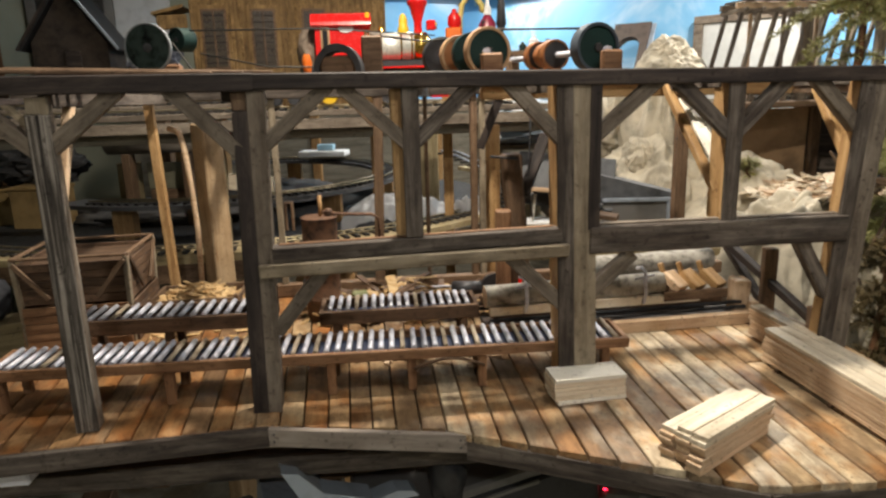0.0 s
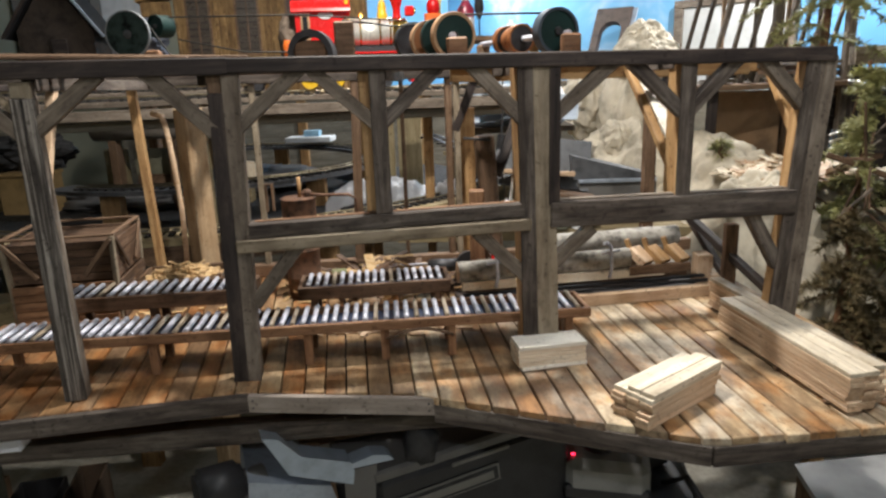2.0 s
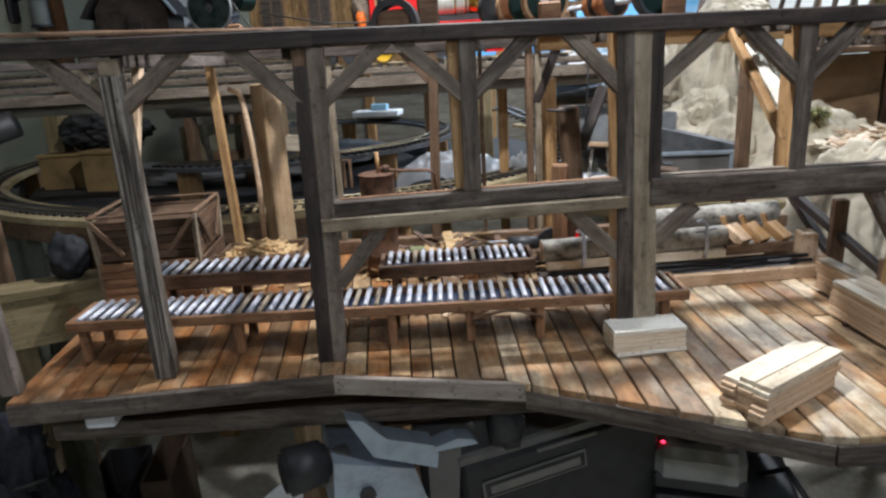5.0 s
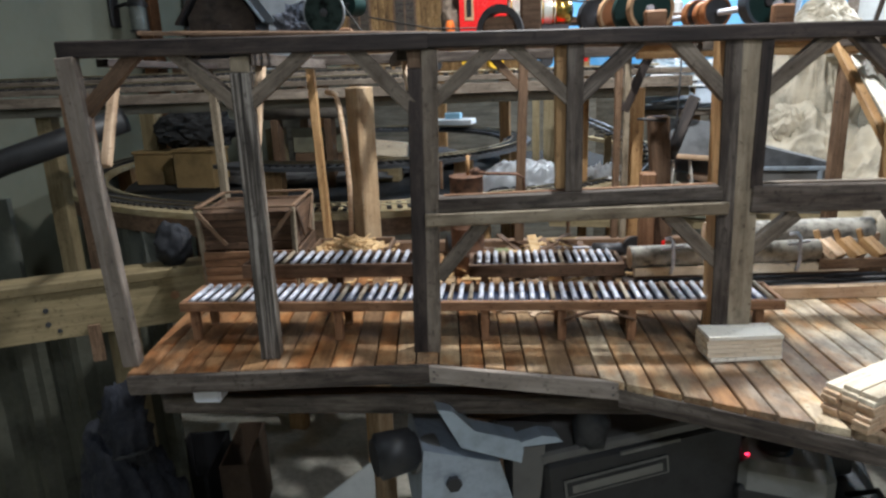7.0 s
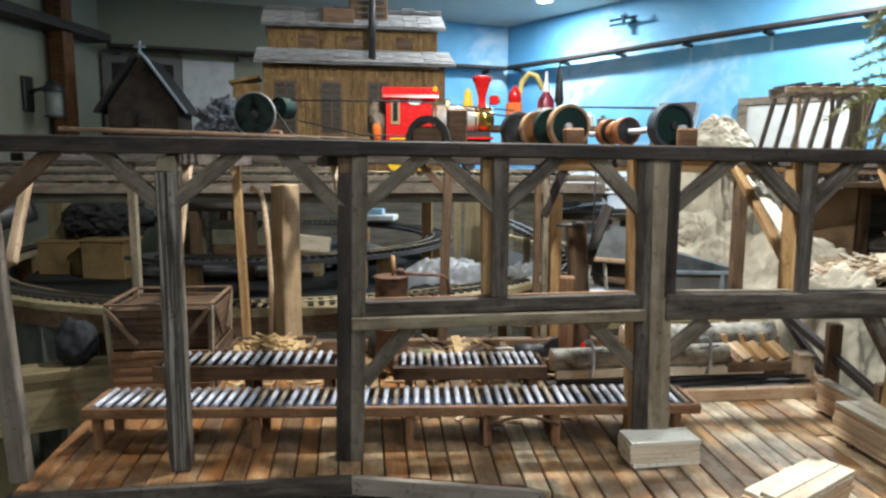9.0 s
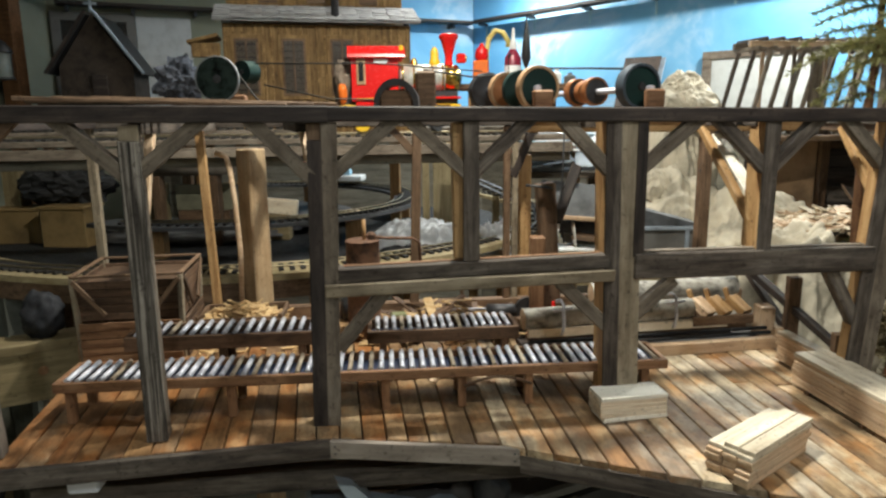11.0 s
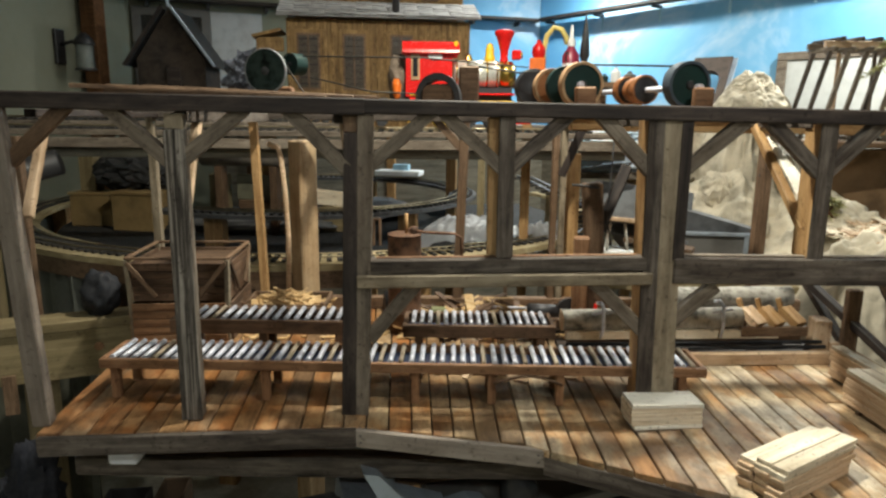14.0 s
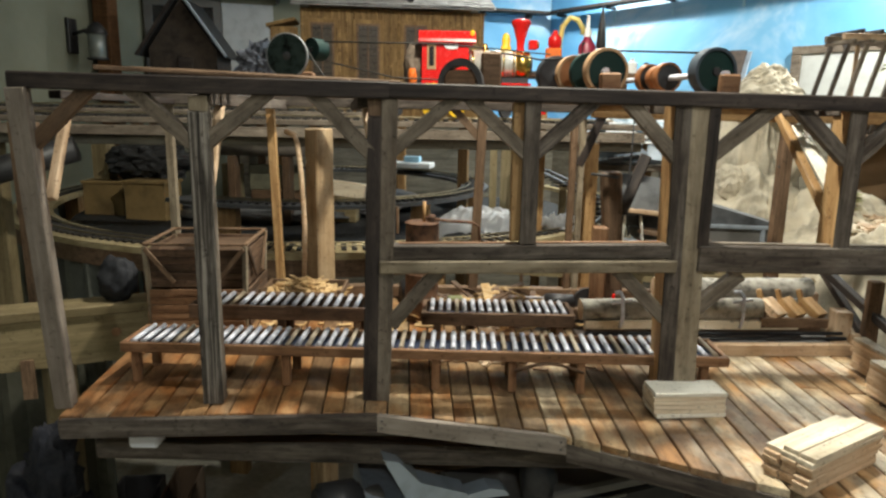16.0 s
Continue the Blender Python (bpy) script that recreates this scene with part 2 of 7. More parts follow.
def sky_wall():
    m = Mat("blue_sky_mural")
    n = m.noise((1.1, 1.1, 1.7), 5.0, 0.62, False, 0.5)
    col = m.ramp(n, [(0.42, (0.13, 0.38, 0.66)), (0.56, (0.19, 0.46, 0.73)), (0.68, (0.56, 0.70, 0.84))])
    m.bump(m.noise((120,) * 3, 3.0, 0.6, False), 0.05)
    return m.done(col, 0.65)


def concrete():
    m = Mat("concrete_floor")
    n = m.noise((2.5,) * 3, 6.0, 0.65, False)
    s = m.noise((45,) * 3, 4.0, 0.6, False)
    col = m.ramp(n, [(0.35, (0.38, 0.36, 0.30)), (0.52, (0.56, 0.53, 0.46)), (0.7, (0.64, 0.61, 0.54))])
    col = m.mix(col, m.ramp(s, [(0.4, (0.7, 0.68, 0.64)), (0.6, (1, 1, 1))]), 0.6, "MULTIPLY")
    m.bump(s, 0.2)
    return m.done(col, 0.75)


def glow(name, colour, power):
    m = Mat(name)
    m.b.inputs["Emission Color"].default_value = lin(colour)
    m.b.inputs["Emission Strength"].default_value = power
    return m.done(colour, 0.4)


SKYWALL, CONCRETE = sky_wall(), concrete()
LED = glow("red_led", (1.0, 0.02, 0.06), 6.0)

# ---- building helpers ----
AT = {}
MESHES = {}


def V(*a):
    return Vector(a)


def thing(name, at, label, category, group="", kind=""):
    ob = new(name)
    ob.empty_display_size = 0.02
    ob.matrix_basis = at
    AT[ob.name] = at
    return tagged(ob, label, category, group, kind)


def part(name, me, parent, at, label=""):
    ob = new(name, me)
    ob.parent = parent
    ob.matrix_basis = AT[parent.name].inverted() @ at
    AT[ob.name] = at
    return tagged(ob, label)


def solo(name, me, at, label, category, group="", kind=""):
    ob = new(name, me)
    ob.matrix_basis = at
    AT[ob.name] = at
    return tagged(ob, label, category, group, kind)


def mesh_of(name, verts, faces, mat, smooth=False):
    me = bpy.data.meshes.new(name)
    me.from_pydata([tuple(v) for v in verts], [], faces)
    me.materials.append(mat)
    if smooth:
        me.shade_smooth()
    me.update()
    return me


def finish(bm, name, mat, smooth=False):
    bmesh.ops.recalc_face_normals(bm, faces=bm.faces)
    me = bpy.data.meshes.new(name)
    bm.to_mesh(me)
    bm.free()
    me.materials.append(mat)
    if smooth:
        me.shade_smooth()
    return me


CORNERS = [(a, b, c) for a in (-1, 1) for b in (-1, 1) for c in (-1, 1)]


def block_faces():
    idx = {(s, k): 3 * n + k for n, s in enumerate(CORNERS) for k in range(3)}
    faces = []
    for k in range(3):
        i, j = [a for a in range(3) if a != k]
        for sg in (-1, 1):
            loop = []
            for a, b in ((-1, -1), (1, -1), (1, 1), (-1, 1)):
                s = [0, 0, 0]
                s[k], s[i], s[j] = sg, a, b
                loop.append(idx[tuple(s), k])
            faces.append(loop)
    for l in range(3):
        j, k = [a for a in range(3) if a != l]
        for a in (-1, 1):
            for b in (-1, 1):
                s0, s1 = [0, 0, 0], [0, 0, 0]
                s0[l], s1[l] = -1, 1
                s0[j] = s1[j] = a
                s0[k] = s1[k] = b
                faces.append([idx[tuple(s0), j], idx[tuple(s0), k], idx[tuple(s1), k], idx[tuple(s1), j]])
    for s in CORNERS:
        faces.append([idx[s, 0], idx[s, 1], idx[s, 2]])
    out = []
    pts = [np.array([s[a] * (2.0 if a == k else 1.6) for a in range(3)]) for s in CORNERS for k in range(3)]
    for fc in faces:
        p = [pts[v] for v in fc]
        nrm = np.cross(p[1] - p[0], p[2] - p[0])
        out.append(fc if nrm @ sum(p) > 0 else fc[::-1])
    return out


BLOCK = block_faces()


def block_verts(sx, sy, sz, c, warp=0.0, rnd=None):
    h = (sx / 2, sy / 2, sz / 2)
    c = min(c, 0.45 * min(h))
    vs = []
    for s in CORNERS:
        w = [rnd.uniform(-warp, warp) for _ in range(3)] if rnd else (0, 0, 0)
        for k in range(3):
            vs.append(tuple(s[a] * (h[a] - (0 if a == k else c)) + w[a] for a in range(3)))
    return vs


def block(sx, sy, sz, mat, c=0.0012, warp=0.0, key=0):
    """A box with chamfered edges, its long side along x; warp makes it a little uneven."""
    k = (round(sx, 4), round(sy, 4), round(sz, 4), mat.name, c, warp, key)
    if k not in MESHES:
        rnd = random.Random(repr(k)) if warp else None
        MESHES[k] = mesh_of("block", block_verts(sx, sy, sz, c, warp, rnd), BLOCK, mat)
    return MESHES[k]


def along(p0, p1, ref=(0, 0, 1)):
    """The pose at the middle of p0-p1: x along it, z as near to ref as can be."""
    p0, p1, ref = Vector(p0), Vector(p1), Vector(ref)
    x = (p1 - p0).normalized()
    y = ref.cross(x)
    if y.length < 1e-4:
        y = Vector((0, 1, 0)).cross(x)
    y.normalize()
    z = x.cross(y)
    m = Matrix((x, y, z)).transposed().to_4x4()
    m.translation = (p0 + p1) / 2
    return m


def stick(name, parent, p0, p1, wide, high, mat, ref=(0, 0, 1), c=0.0012, label="", warp=0.0):
    me = block((Vector(p1) - Vector(p0)).length, wide, high, mat, c, warp, random.randrange(4) if warp else 0)
    return part(name, me, parent, along(p0, p1, ref), label)


def rod_mesh(r, length, mat, seg=12, taper=1.0, cap=0.0):
    k = ("rod", round(r, 4), round(length, 4), mat.name, seg, taper, cap)
    if k not in MESHES:
        bm = bmesh.new()
        bmesh.ops.create_cone(bm, cap_ends=True, segments=seg, radius1=r, radius2=r * taper, depth=length)
        bmesh.ops.rotate(bm, verts=bm.verts, matrix=Matrix.Rotation(radians(90), 3, "Y"))
        if cap:
            bmesh.ops.bevel(bm, geom=[e for e in bm.edges if abs(abs(e.verts[0].co.x) - length / 2) < 1e-5 and abs(e.verts[0].co.x - e.verts[1].co.x) < 1e-5], offset=cap, segments=2, affect="EDGES")
        me = finish(bm, "rod", mat)
        for p in me.polygons:
            p.use_smooth = len(p.vertices) <= 4
        MESHES[k] = me
    return MESHES[k]


def rod(name, parent, p0, p1, r, mat, seg=12, taper=1.0, label="", cap=0.0):
    return part(name, rod_mesh(r, (Vector(p1) - Vector(p0)).length, mat, seg, taper, cap), parent, along(p0, p1), label)


def lathe(profile, mat, seg=24, name="lathe", caps=True):
    """Turns rows of (radius, height) about z."""
    vs, fs = [], []
    for r, h in profile:
        for k in range(seg):
            a = 2 * math.pi * k / seg
            vs.append((r * math.cos(a), r * math.sin(a), h))
    for i in range(len(profile) - 1):
        for k in range(seg):
            n = (k + 1) % seg
            fs.append((i * seg + k, i * seg + n, (i + 1) * seg + n, (i + 1) * seg + k))
    if caps:
        fs.append(tuple(reversed(range(seg))))
        fs.append(tuple((len(profile) - 1) * seg + k for k in range(seg)))
    me = mesh_of(name, vs, fs, mat)
    for p in me.polygons:
        p.use_smooth = len(p.vertices) == 4
    me.set_sharp_from_angle(angle=radians(40))
    return me


def tube(points, r, mat, seg=8, name="tube", sizes=None):
    """A round tube along a line of points."""
    pts = [Vector(p) for p in points]
    vs, fs = [], []
    side = None
    for i, p in enumerate(pts):
        d = (pts[min(i + 1, len(pts) - 1)] - pts[max(i - 1, 0)]).normalized()
        if side is None:
            side = d.orthogonal().normalized()
        side = (side - d * side.dot(d)).normalized()
        up = d.cross(side)
        rr = r * (sizes[i] if sizes else 1.0)
        for k in range(seg):
            a = 2 * math.pi * k / seg
            vs.append(p + rr * (math.cos(a) * side + math.sin(a) * up))
    for i in range(len(pts) - 1):
        for k in range(seg):
            n = (k + 1) % seg
            fs.append((i * seg + k, i * seg + n, (i + 1) * seg + n, (i + 1) * seg + k))
    fs.append(tuple(reversed(range(seg))))
    fs.append(tuple((len(pts) - 1) * seg + k for k in range(seg)))
    return mesh_of(name, vs, fs, mat, True)


def prism(outline, low, high, mat, name="prism"):
    """A flat outline (x, y) made solid between two heights."""
    n = len(outline)
    area = sum(outline[i][0] * outline[(i + 1) % n][1] - outline[(i + 1) % n][0] * outline[i][1] for i in range(n))
    pts = outline if area > 0 else outline[::-1]
    vs = [(x, y, low) for x, y in pts] + [(x, y, high) for x, y in pts]
    fs = [tuple(reversed(range(n))), tuple(range(n, 2 * n))]
    fs += [(i, (i + 1) % n, n + (i + 1) % n, n + i) for i in range(n)]
    return mesh_of(name, vs, fs, mat)


def lump(size, mat, seed, rough=0.25, freq=2.0, sub=4, name="lump", fold=0.0, smooth=True):
    """A rounded mass with an uneven, creased skin; size is its half lengths."""
    bm = bmesh.new()
    bmesh.ops.create_icosphere(bm, subdivisions=sub, radius=1.0)
    off = Vector((seed * 7.3, seed * 3.1, seed * 5.7))
    for v in bm.verts:
        n = v.co.normalized()
        d = rough * noise.fractal(n * freq + off, 0.9, 2.0, 4)
        if fold > 0:
            d += fold * (abs(noise.noise(n * freq * 2.3 + off * 2)) - 0.25) + 0.4 * fold * abs(noise.noise(n * freq * 5.1 + off))
        elif fold < 0:
            st = Vector((n.x, n.y, n.z * 0.55))
            for k, w in ((1.6, 1.0), (3.4, 0.5), (7.5, 0.24), (15.0, 0.10)):
                d += fold * w * (abs(noise.noise(st * freq * k + off * k)) - 0.22)
        v.co = n * (1 + d)
        v.co = Vector((v.co.x * size[0], v.co.y * size[1], v.co.z * size[2]))
    return finish(bm, name, mat, smooth)

# ---- the room ----
ROOM = [(0.065, 5.08), (-2.36, 3.92), (-2.36, -2.2), (3.3, -2.2), (3.3, 1.31)]


def wall(name, a, b, mat, label, h=CEIL):
    """A wall 0.1 thick from a to b, its inner face on the line."""
    ax = Vector((b[0] - a[0], b[1] - a[1], 0)).normalized()
    out = Vector((ax.y, -ax.x, 0))
    p = [Vector((*a, 0)), Vector((*b, 0)), Vector((*b, 0)) + out * 0.1, Vector((*a, 0)) + out * 0.1]
    return solo(name, prism([(v.x, v.y) for v in p], 0, h, mat, name), Matrix(), label, "wall", kind="structure")


wall("wall_back", ROOM[0], ROOM[1], OLIVE, "olive beige painted wall behind the railway layout")
wall("wall_west", ROOM[1], ROOM[2], OLIVE, "dim olive beige painted wall with a lantern")
wall("wall_south", ROOM[2], ROOM[3], OLIVE, "plain painted wall behind the viewer")
wall("wall_east", ROOM[3], ROOM[4], OLIVE, "plain painted side wall")
wall("wall_sky", ROOM[4], ROOM[0], SKYWALL, "wall painted as a bright blue sky with clouds")
big = [(-2.6, 5.3), (-2.6, -2.4), (3.5, -2.4), (3.5, 5.3)]
solo("floor", prism(big, -0.06, 0, CONCRETE, "floor"), Matrix(), "stained grey concrete floor", "floor", kind="structure")
solo("ceiling", prism(big, CEIL, CEIL + 0.06, CEILP, "ceiling"), Matrix(), "plain off-white painted ceiling", "ceiling", kind="structure")

LENS = glow("lit_frosted_lens", (1.0, 0.97, 0.92), 12.0)
# every row of LAMPS gets a fixture, the added unseen ones too
for x, y, watts, colour in LAMPS:
    fx = thing("downlight_fixture", pose(x, y, CEIL), "round white ceiling downlight switched on, from a partly added set", "ceiling light", "ceiling downlights")
    part("trim", lathe([(0.046, -0.001), (0.066, -0.001), (0.066, -0.006), (0.060, -0.009), (0.046, -0.009), (0.046, -0.001)], WHITE, 28, "trim", False), fx, pose(x, y, CEIL))
    part("lens", lathe([(0.0455, -0.006), (0.0455, -0.003)], LENS, 28, "lens"), fx, pose(x, y, CEIL), "glowing frosted lens")

# ---- the sawmill ----
DZ = 0.93
TOP = 1.436
P1, P3, PE = V(-0.735, 0.893, 0), V(-0.240, 0.996, 0), V(0.690, 1.124, 0)
UL, UR = (P3 - P1).normalized(), (PE - P3).normalized()
NL, NR = V(-UL.y, UL.x, 0), V(-UR.y, UR.x, 0)


def rear(x, z=0.0):
    """The line of the sawmill's rear wall."""
    return V(x, 1.65 + 0.13 * x, z)


def up(p, z):
    return V(p.x, p.y, z)


PINKGREY = wood("pinkish_grey_board", (0.20, 0.165, 0.14), (0.32, 0.27, 0.23), (0.41, 0.355, 0.31), (6, 110, 110), bump=0.3)
POSTGREY = wood("pinkish_grey_post", (0.13, 0.105, 0.088), (0.225, 0.186, 0.155), (0.31, 0.265, 0.228), (6, 110, 110), bump=0.4)
mill = thing("model_sawmill", pose(0, 1.2, DZ), "weathered timber model sawmill frame with a plank deck", "model building")


def post(p, u, wide, deep, z0, z1, front, core=None, lean=0.0, face=0.006):
    """A square timber: a pine core with a weathered board on its front."""
    n = V(-u.y, u.x, 0)
    b, t = up(p, z0), up(p, z1) + u * lean
    stick("post", mill, b + n * (face + deep / 2), t + n * (face + deep / 2), deep, wide, core or HONEY, u, 0.0015, warp=0.0010)
    stick("front_board", mill, b + n * face / 2, t + n * face / 2, face, wide + 0.003, front, u, 0.0012, warp=0.0010)


def brace(p0, p1, u, mat, deep=0.02, high=0.021):
    n = V(-u.y, u.x, 0)
    e = (p1 - p0).normalized() * 0.013
    stick("brace", mill, p0 - e + n * deep * 0.62, p1 + e + n * deep * 0.62, deep, high, mat, c=0.0012, warp=0.0012)


def on_l(d, z):
    return up(P3 + UL * d, z)


def on_r(d, z):
    return up(P3 + UR * d, z)


TB = TOP - 0.024
# front wall: posts
post(on_l(-0.506, 0) - NL * 0.012, UL, 0.025, 0.020, DZ, TB + 0.006, POSTGREY, POSTGREY, lean=-0.022)
post(on_l(-0.2795, 0), UL, 0.028, 0.022, DZ, 1.389, STREAK, GREY)
post(on_l(-0.2795, 0) + NL * 0.003, UL, 0.024, 0.020, 1.3885, TB, TANGREY, GREY)
post(on_r(-0.031, 0), UR, 0.020, 0.028, DZ, 1.386, DARK, DARK, lean=0.010)
post(on_r(-0.011, 0), UR, 0.021, 0.026, DZ, TB, GREY, GREY, lean=0.012)
post(on_r(-0.022, 0) + NR * 0.004, UR, 0.018, 0.020, 1.3855, TB, BROWN, BROWN)
post(on_r(0.215, 0), UR, 0.022, 0.034, 1.195, TB, MIDGREY)
stick("side_post", mill, up(on_r(0.197, 0) + NR * 0.020, 1.197), up(on_r(0.195, 0) + NR * 0.020, 1.410), 0.020, 0.018, HONEY, UR, 0.0015, warp=0.001)
post(on_r(0.450, 0), UR, 0.022, 0.050, DZ, TB, MIDGREY, HONEY, lean=-0.010)
post(on_r(0.480, 0), UR, 0.034, 0.030, DZ, TB, TANGREY, lean=-0.012)
post(on_r(0.487, 0) - NR * 0.002, UR, 0.015, 0.026, 1.192, TB, DARK, GREY)
post(on_r(0.7045, 0), UR, 0.023, 0.046, 1.195, TB, MIDGREY)
post(on_r(0.884, 0), UR, 0.022, 0.026, DZ, TB, MIDGREY, HONEY, lean=0.033)
post(on_r(0.908, 0), UR, 0.026, 0.03, DZ, TB, GREY, GREY, lean=0.034)
# plates and beams
n6 = 0.012
stick("top_plate", mill, on_l(-0.541, 1.4290) + NL * n6, on_l(0.0, 1.4245) + NL * n6, 0.034, 0.024, DARK, c=0.002, warp=0.001)
stick("top_plate", mill, on_r(-0.004, 1.4245) + NR * n6, on_r(0.950, 1.4130) + NR * n6, 0.034, 0.0215, DARK, c=0.002, warp=0.001)
stick("beam", mill, on_r(0.004, 1.1775) + NR * 0.012, on_r(0.440, 1.1865) + NR * 0.012, 0.026, 0.024, MIDGREY, c=0.002, warp=0.001)
stick("ledger_board", mill, on_r(-0.016, 1.1550) + NR * 0.008, on_r(0.449, 1.1640) + NR * 0.008, 0.028, 0.0205, TANGREY, c=0.002, warp=0.001)
stick("beam", mill, on_r(0.481, 1.1765) + NR * 0.009, on_r(0.905, 1.1755) + NR * 0.009, 0.026, 0.042, MIDGREY, c=0.002, warp=0.001)
# Thin coloured strips give the lit top edges of the beams.
stick("sill_board", mill, on_r(0.014, 1.1910) + NR * 0.016, on_r(0.428, 1.1993) + NR * 0.016, 0.006, 0.0016, REDWOOD, c=0.0005)
stick("sill_board", mill, on_r(0.498, 1.1988) + NR * 0.016, on_r(0.895, 1.1978) + NR * 0.016, 0.014, 0.0026, GREY, c=0.001)
# braces of the front wall: along-wall place of foot and head
for foot, head, fz, hz, mat in ((0.012, 0.094, 1.341, 1.411, GREY), (0.207, 0.127, 1.334, 1.408, GREY), (0.228, 0.305, 1.340, 1.412, MIDGREY),
                                (0.431, 0.362, 1.339, 1.411, GREY), (0.497, 0.577, 1.340, 1.409, GREY), (0.695, 0.621, 1.336, 1.404, MIDGREY),
                                (0.719, 0.785, 1.340, 1.406, MIDGREY), (0.908, 0.842, 1.334, 1.401, GREY),
                                (0.010, 0.073, 1.068, 1.144, GREY), (0.436, 0.370, 1.080, 1.145, GREY), (0.495, 0.545, 1.099, 1.143, GREY), (0.883, 0.833, 1.072, 1.154, MIDGREY)):
    brace(on_r(foot, fz), on_r(head, hz), UR, mat)
for foot, head, fz, hz, mat in ((-0.516, -0.436, 1.342, 1.418, BROWN), (-0.300, -0.371, 1.350, 1.415, GREY), (-0.270, -0.187, 1.345, 1.411, GREY), (-0.037, -0.108, 1.339, 1.412, GREY)):
    brace(on_l(foot, fz), on_l(head, hz), UL, mat)
# rear wall
for x, w, mat, top in ((-0.893, 0.018, TANGREY, 1.40), (-0.638, 0.019, HONEY, 1.40), (-0.385, 0.014, TANGREY, 1.40), (-0.162, 0.022, BROWN, 1.40), (-0.040, 0.009, BROWN, 1.40),
                       (0.072, 0.016, BROWN, 1.40), (0.092, 0.015, TANGREY, 1.40), (0.580, 0.027, BROWN, 1.385)):
    b = rear(x)
    stick("rear_post", mill, up(b, DZ), up(b + V({-0.638: -0.014, -0.162: 0.016}.get(x, 0), 0, 0), top), w, w, mat, (1, 0.13, 0), warp=0.0006)
    if x in (-0.893, -0.162):
        stick("rear_brace", mill, up(rear(x + 0.012), 1.325), up(rear(x - 0.060), 1.405), 0.014, 0.018, mat, warp=0.0006)
    elif x in (0.092, 0.580):
        stick("rear_brace", mill, up(rear(x - 0.006), 1.268), up(rear(x + 0.050), 1.40), 0.016, 0.020, DARK, warp=0.0006)
stick("rear_plate", mill, rear(-0.93, 1.41), rear(0.12, 1.405), 0.03, 0.024, MIDGREY, c=0.002)
stick("rear_plate", mill, rear(0.12, 1.408), rear(0.98, 1.400), 0.03, 0.036, HONEY, c=0.002)
stick("rear_sill", mill, rear(-0.86, DZ + 0.016), rear(0.70, DZ + 0.016), 0.024, 0.03, BROWN, c=0.002)
stick("inner_plate", mill, on_r(0.36, 1.4050) + NR * 0.26, on_r(0.955, 1.4000) + NR * 0.26, 0.020, 0.036, HONEY, c=0.002, warp=0.001)
# tie beams across the top
for a, xr in ((on_l(-0.278, 0), -0.62), (on_l(-0.04, 0), -0.45), (on_r(0.22, 0), -0.04), (on_r(0.46, 0), 0.098), (on_r(0.70, 0), 0.40), (on_r(0.93, 0), 0.86)):
    b = rear(xr)
    stick("tie_beam", mill, up(a, 1.408) + NR * 0.03, up(b, 1.40), 0.02, 0.02, MIDGREY)
for off, x0, x1 in ((0.085, -0.42, 0.62), (0.165, -0.46, 0.5), (0.25, -0.5, 0.45)):
    a, b = on_r(x0 + 0.24, 1.422) + NR * off, on_r(x1 + 0.24, 1.412) + NR * off
    stick("bearer", mill, a, b, 0.022, 0.012, BROWN)
# braces running back from the left posts, and the left end wall
for p, d0, d1, n1, zb, zt in ((on_l(-0.506, 0), -0.003, -0.003, 0.112, 1.255, 1.405), (on_l(-0.2795, 0), 0.004, 0.008, 0.105, 1.262, 1.405), (on_l(-0.02, 0), 0.004, -0.020, 0.13, 1.25, 1.405)):
    stick("end_brace", mill, up(p + NL * 0.024 + UL * d0, zb), up(p + NL * n1 + UL * d1, zt), 0.013, 0.015, PINK, warp=0.0006)
for d, wide, zb, n1, zt in ((0.700, 0.014, 1.236, 0.245, 1.404), (0.916, 0.017, 1.286, 0.125, 1.394)):
    stick("back_brace", mill, up(on_r(d, 0) + NR * 0.034, zb), up(on_r(d, 0) + NR * n1, zt), wide, 0.015, HONEY, warp=0.0006)
# The brace's strongly lit upper face, put in as a separate pale strip.
stick("brace_board", mill, up(on_r(0.721, 0) + NR * 0.050, 1.262), up(on_r(0.717, 0) + NR * 0.200, 1.380), 0.024, 0.005, PALE, warp=0.0006, label="pale strip coloured as the lit top face of the brace")
stick("end_plate", mill, up(on_l(-0.492, 0), 1.410) + NL * 0.03, rear(-0.88, 1.404), 0.018, 0.012, DARK)
# end wall on the right
ER, MR = V(0.690, 1.14, 0), V(0.668, 1.40, 0)
stick("end_post", mill, up(MR, DZ), up(MR, 1.075), 0.026, 0.022, BROWN, (0, 1, 0))
stick("end_post", mill, V(0.712, 1.29, DZ), V(0.712, 1.29, 0.985), 0.024, 0.02, BROWN, (0, 1, 0))
stick("end_brace", mill, V(0.610, 1.52, 1.075), V(0.722, 1.285, 0.945), 0.018, 0.016, DARK)
stick("end_brace", mill, V(0.640, 1.60, 1.06), V(0.672, 1.42, 0.95), 0.016, 0.016, DARK)
stick("end_plate", mill, up(ER, 1.395), rear(0.865, 1.385), 0.022, 0.022, BROWN)

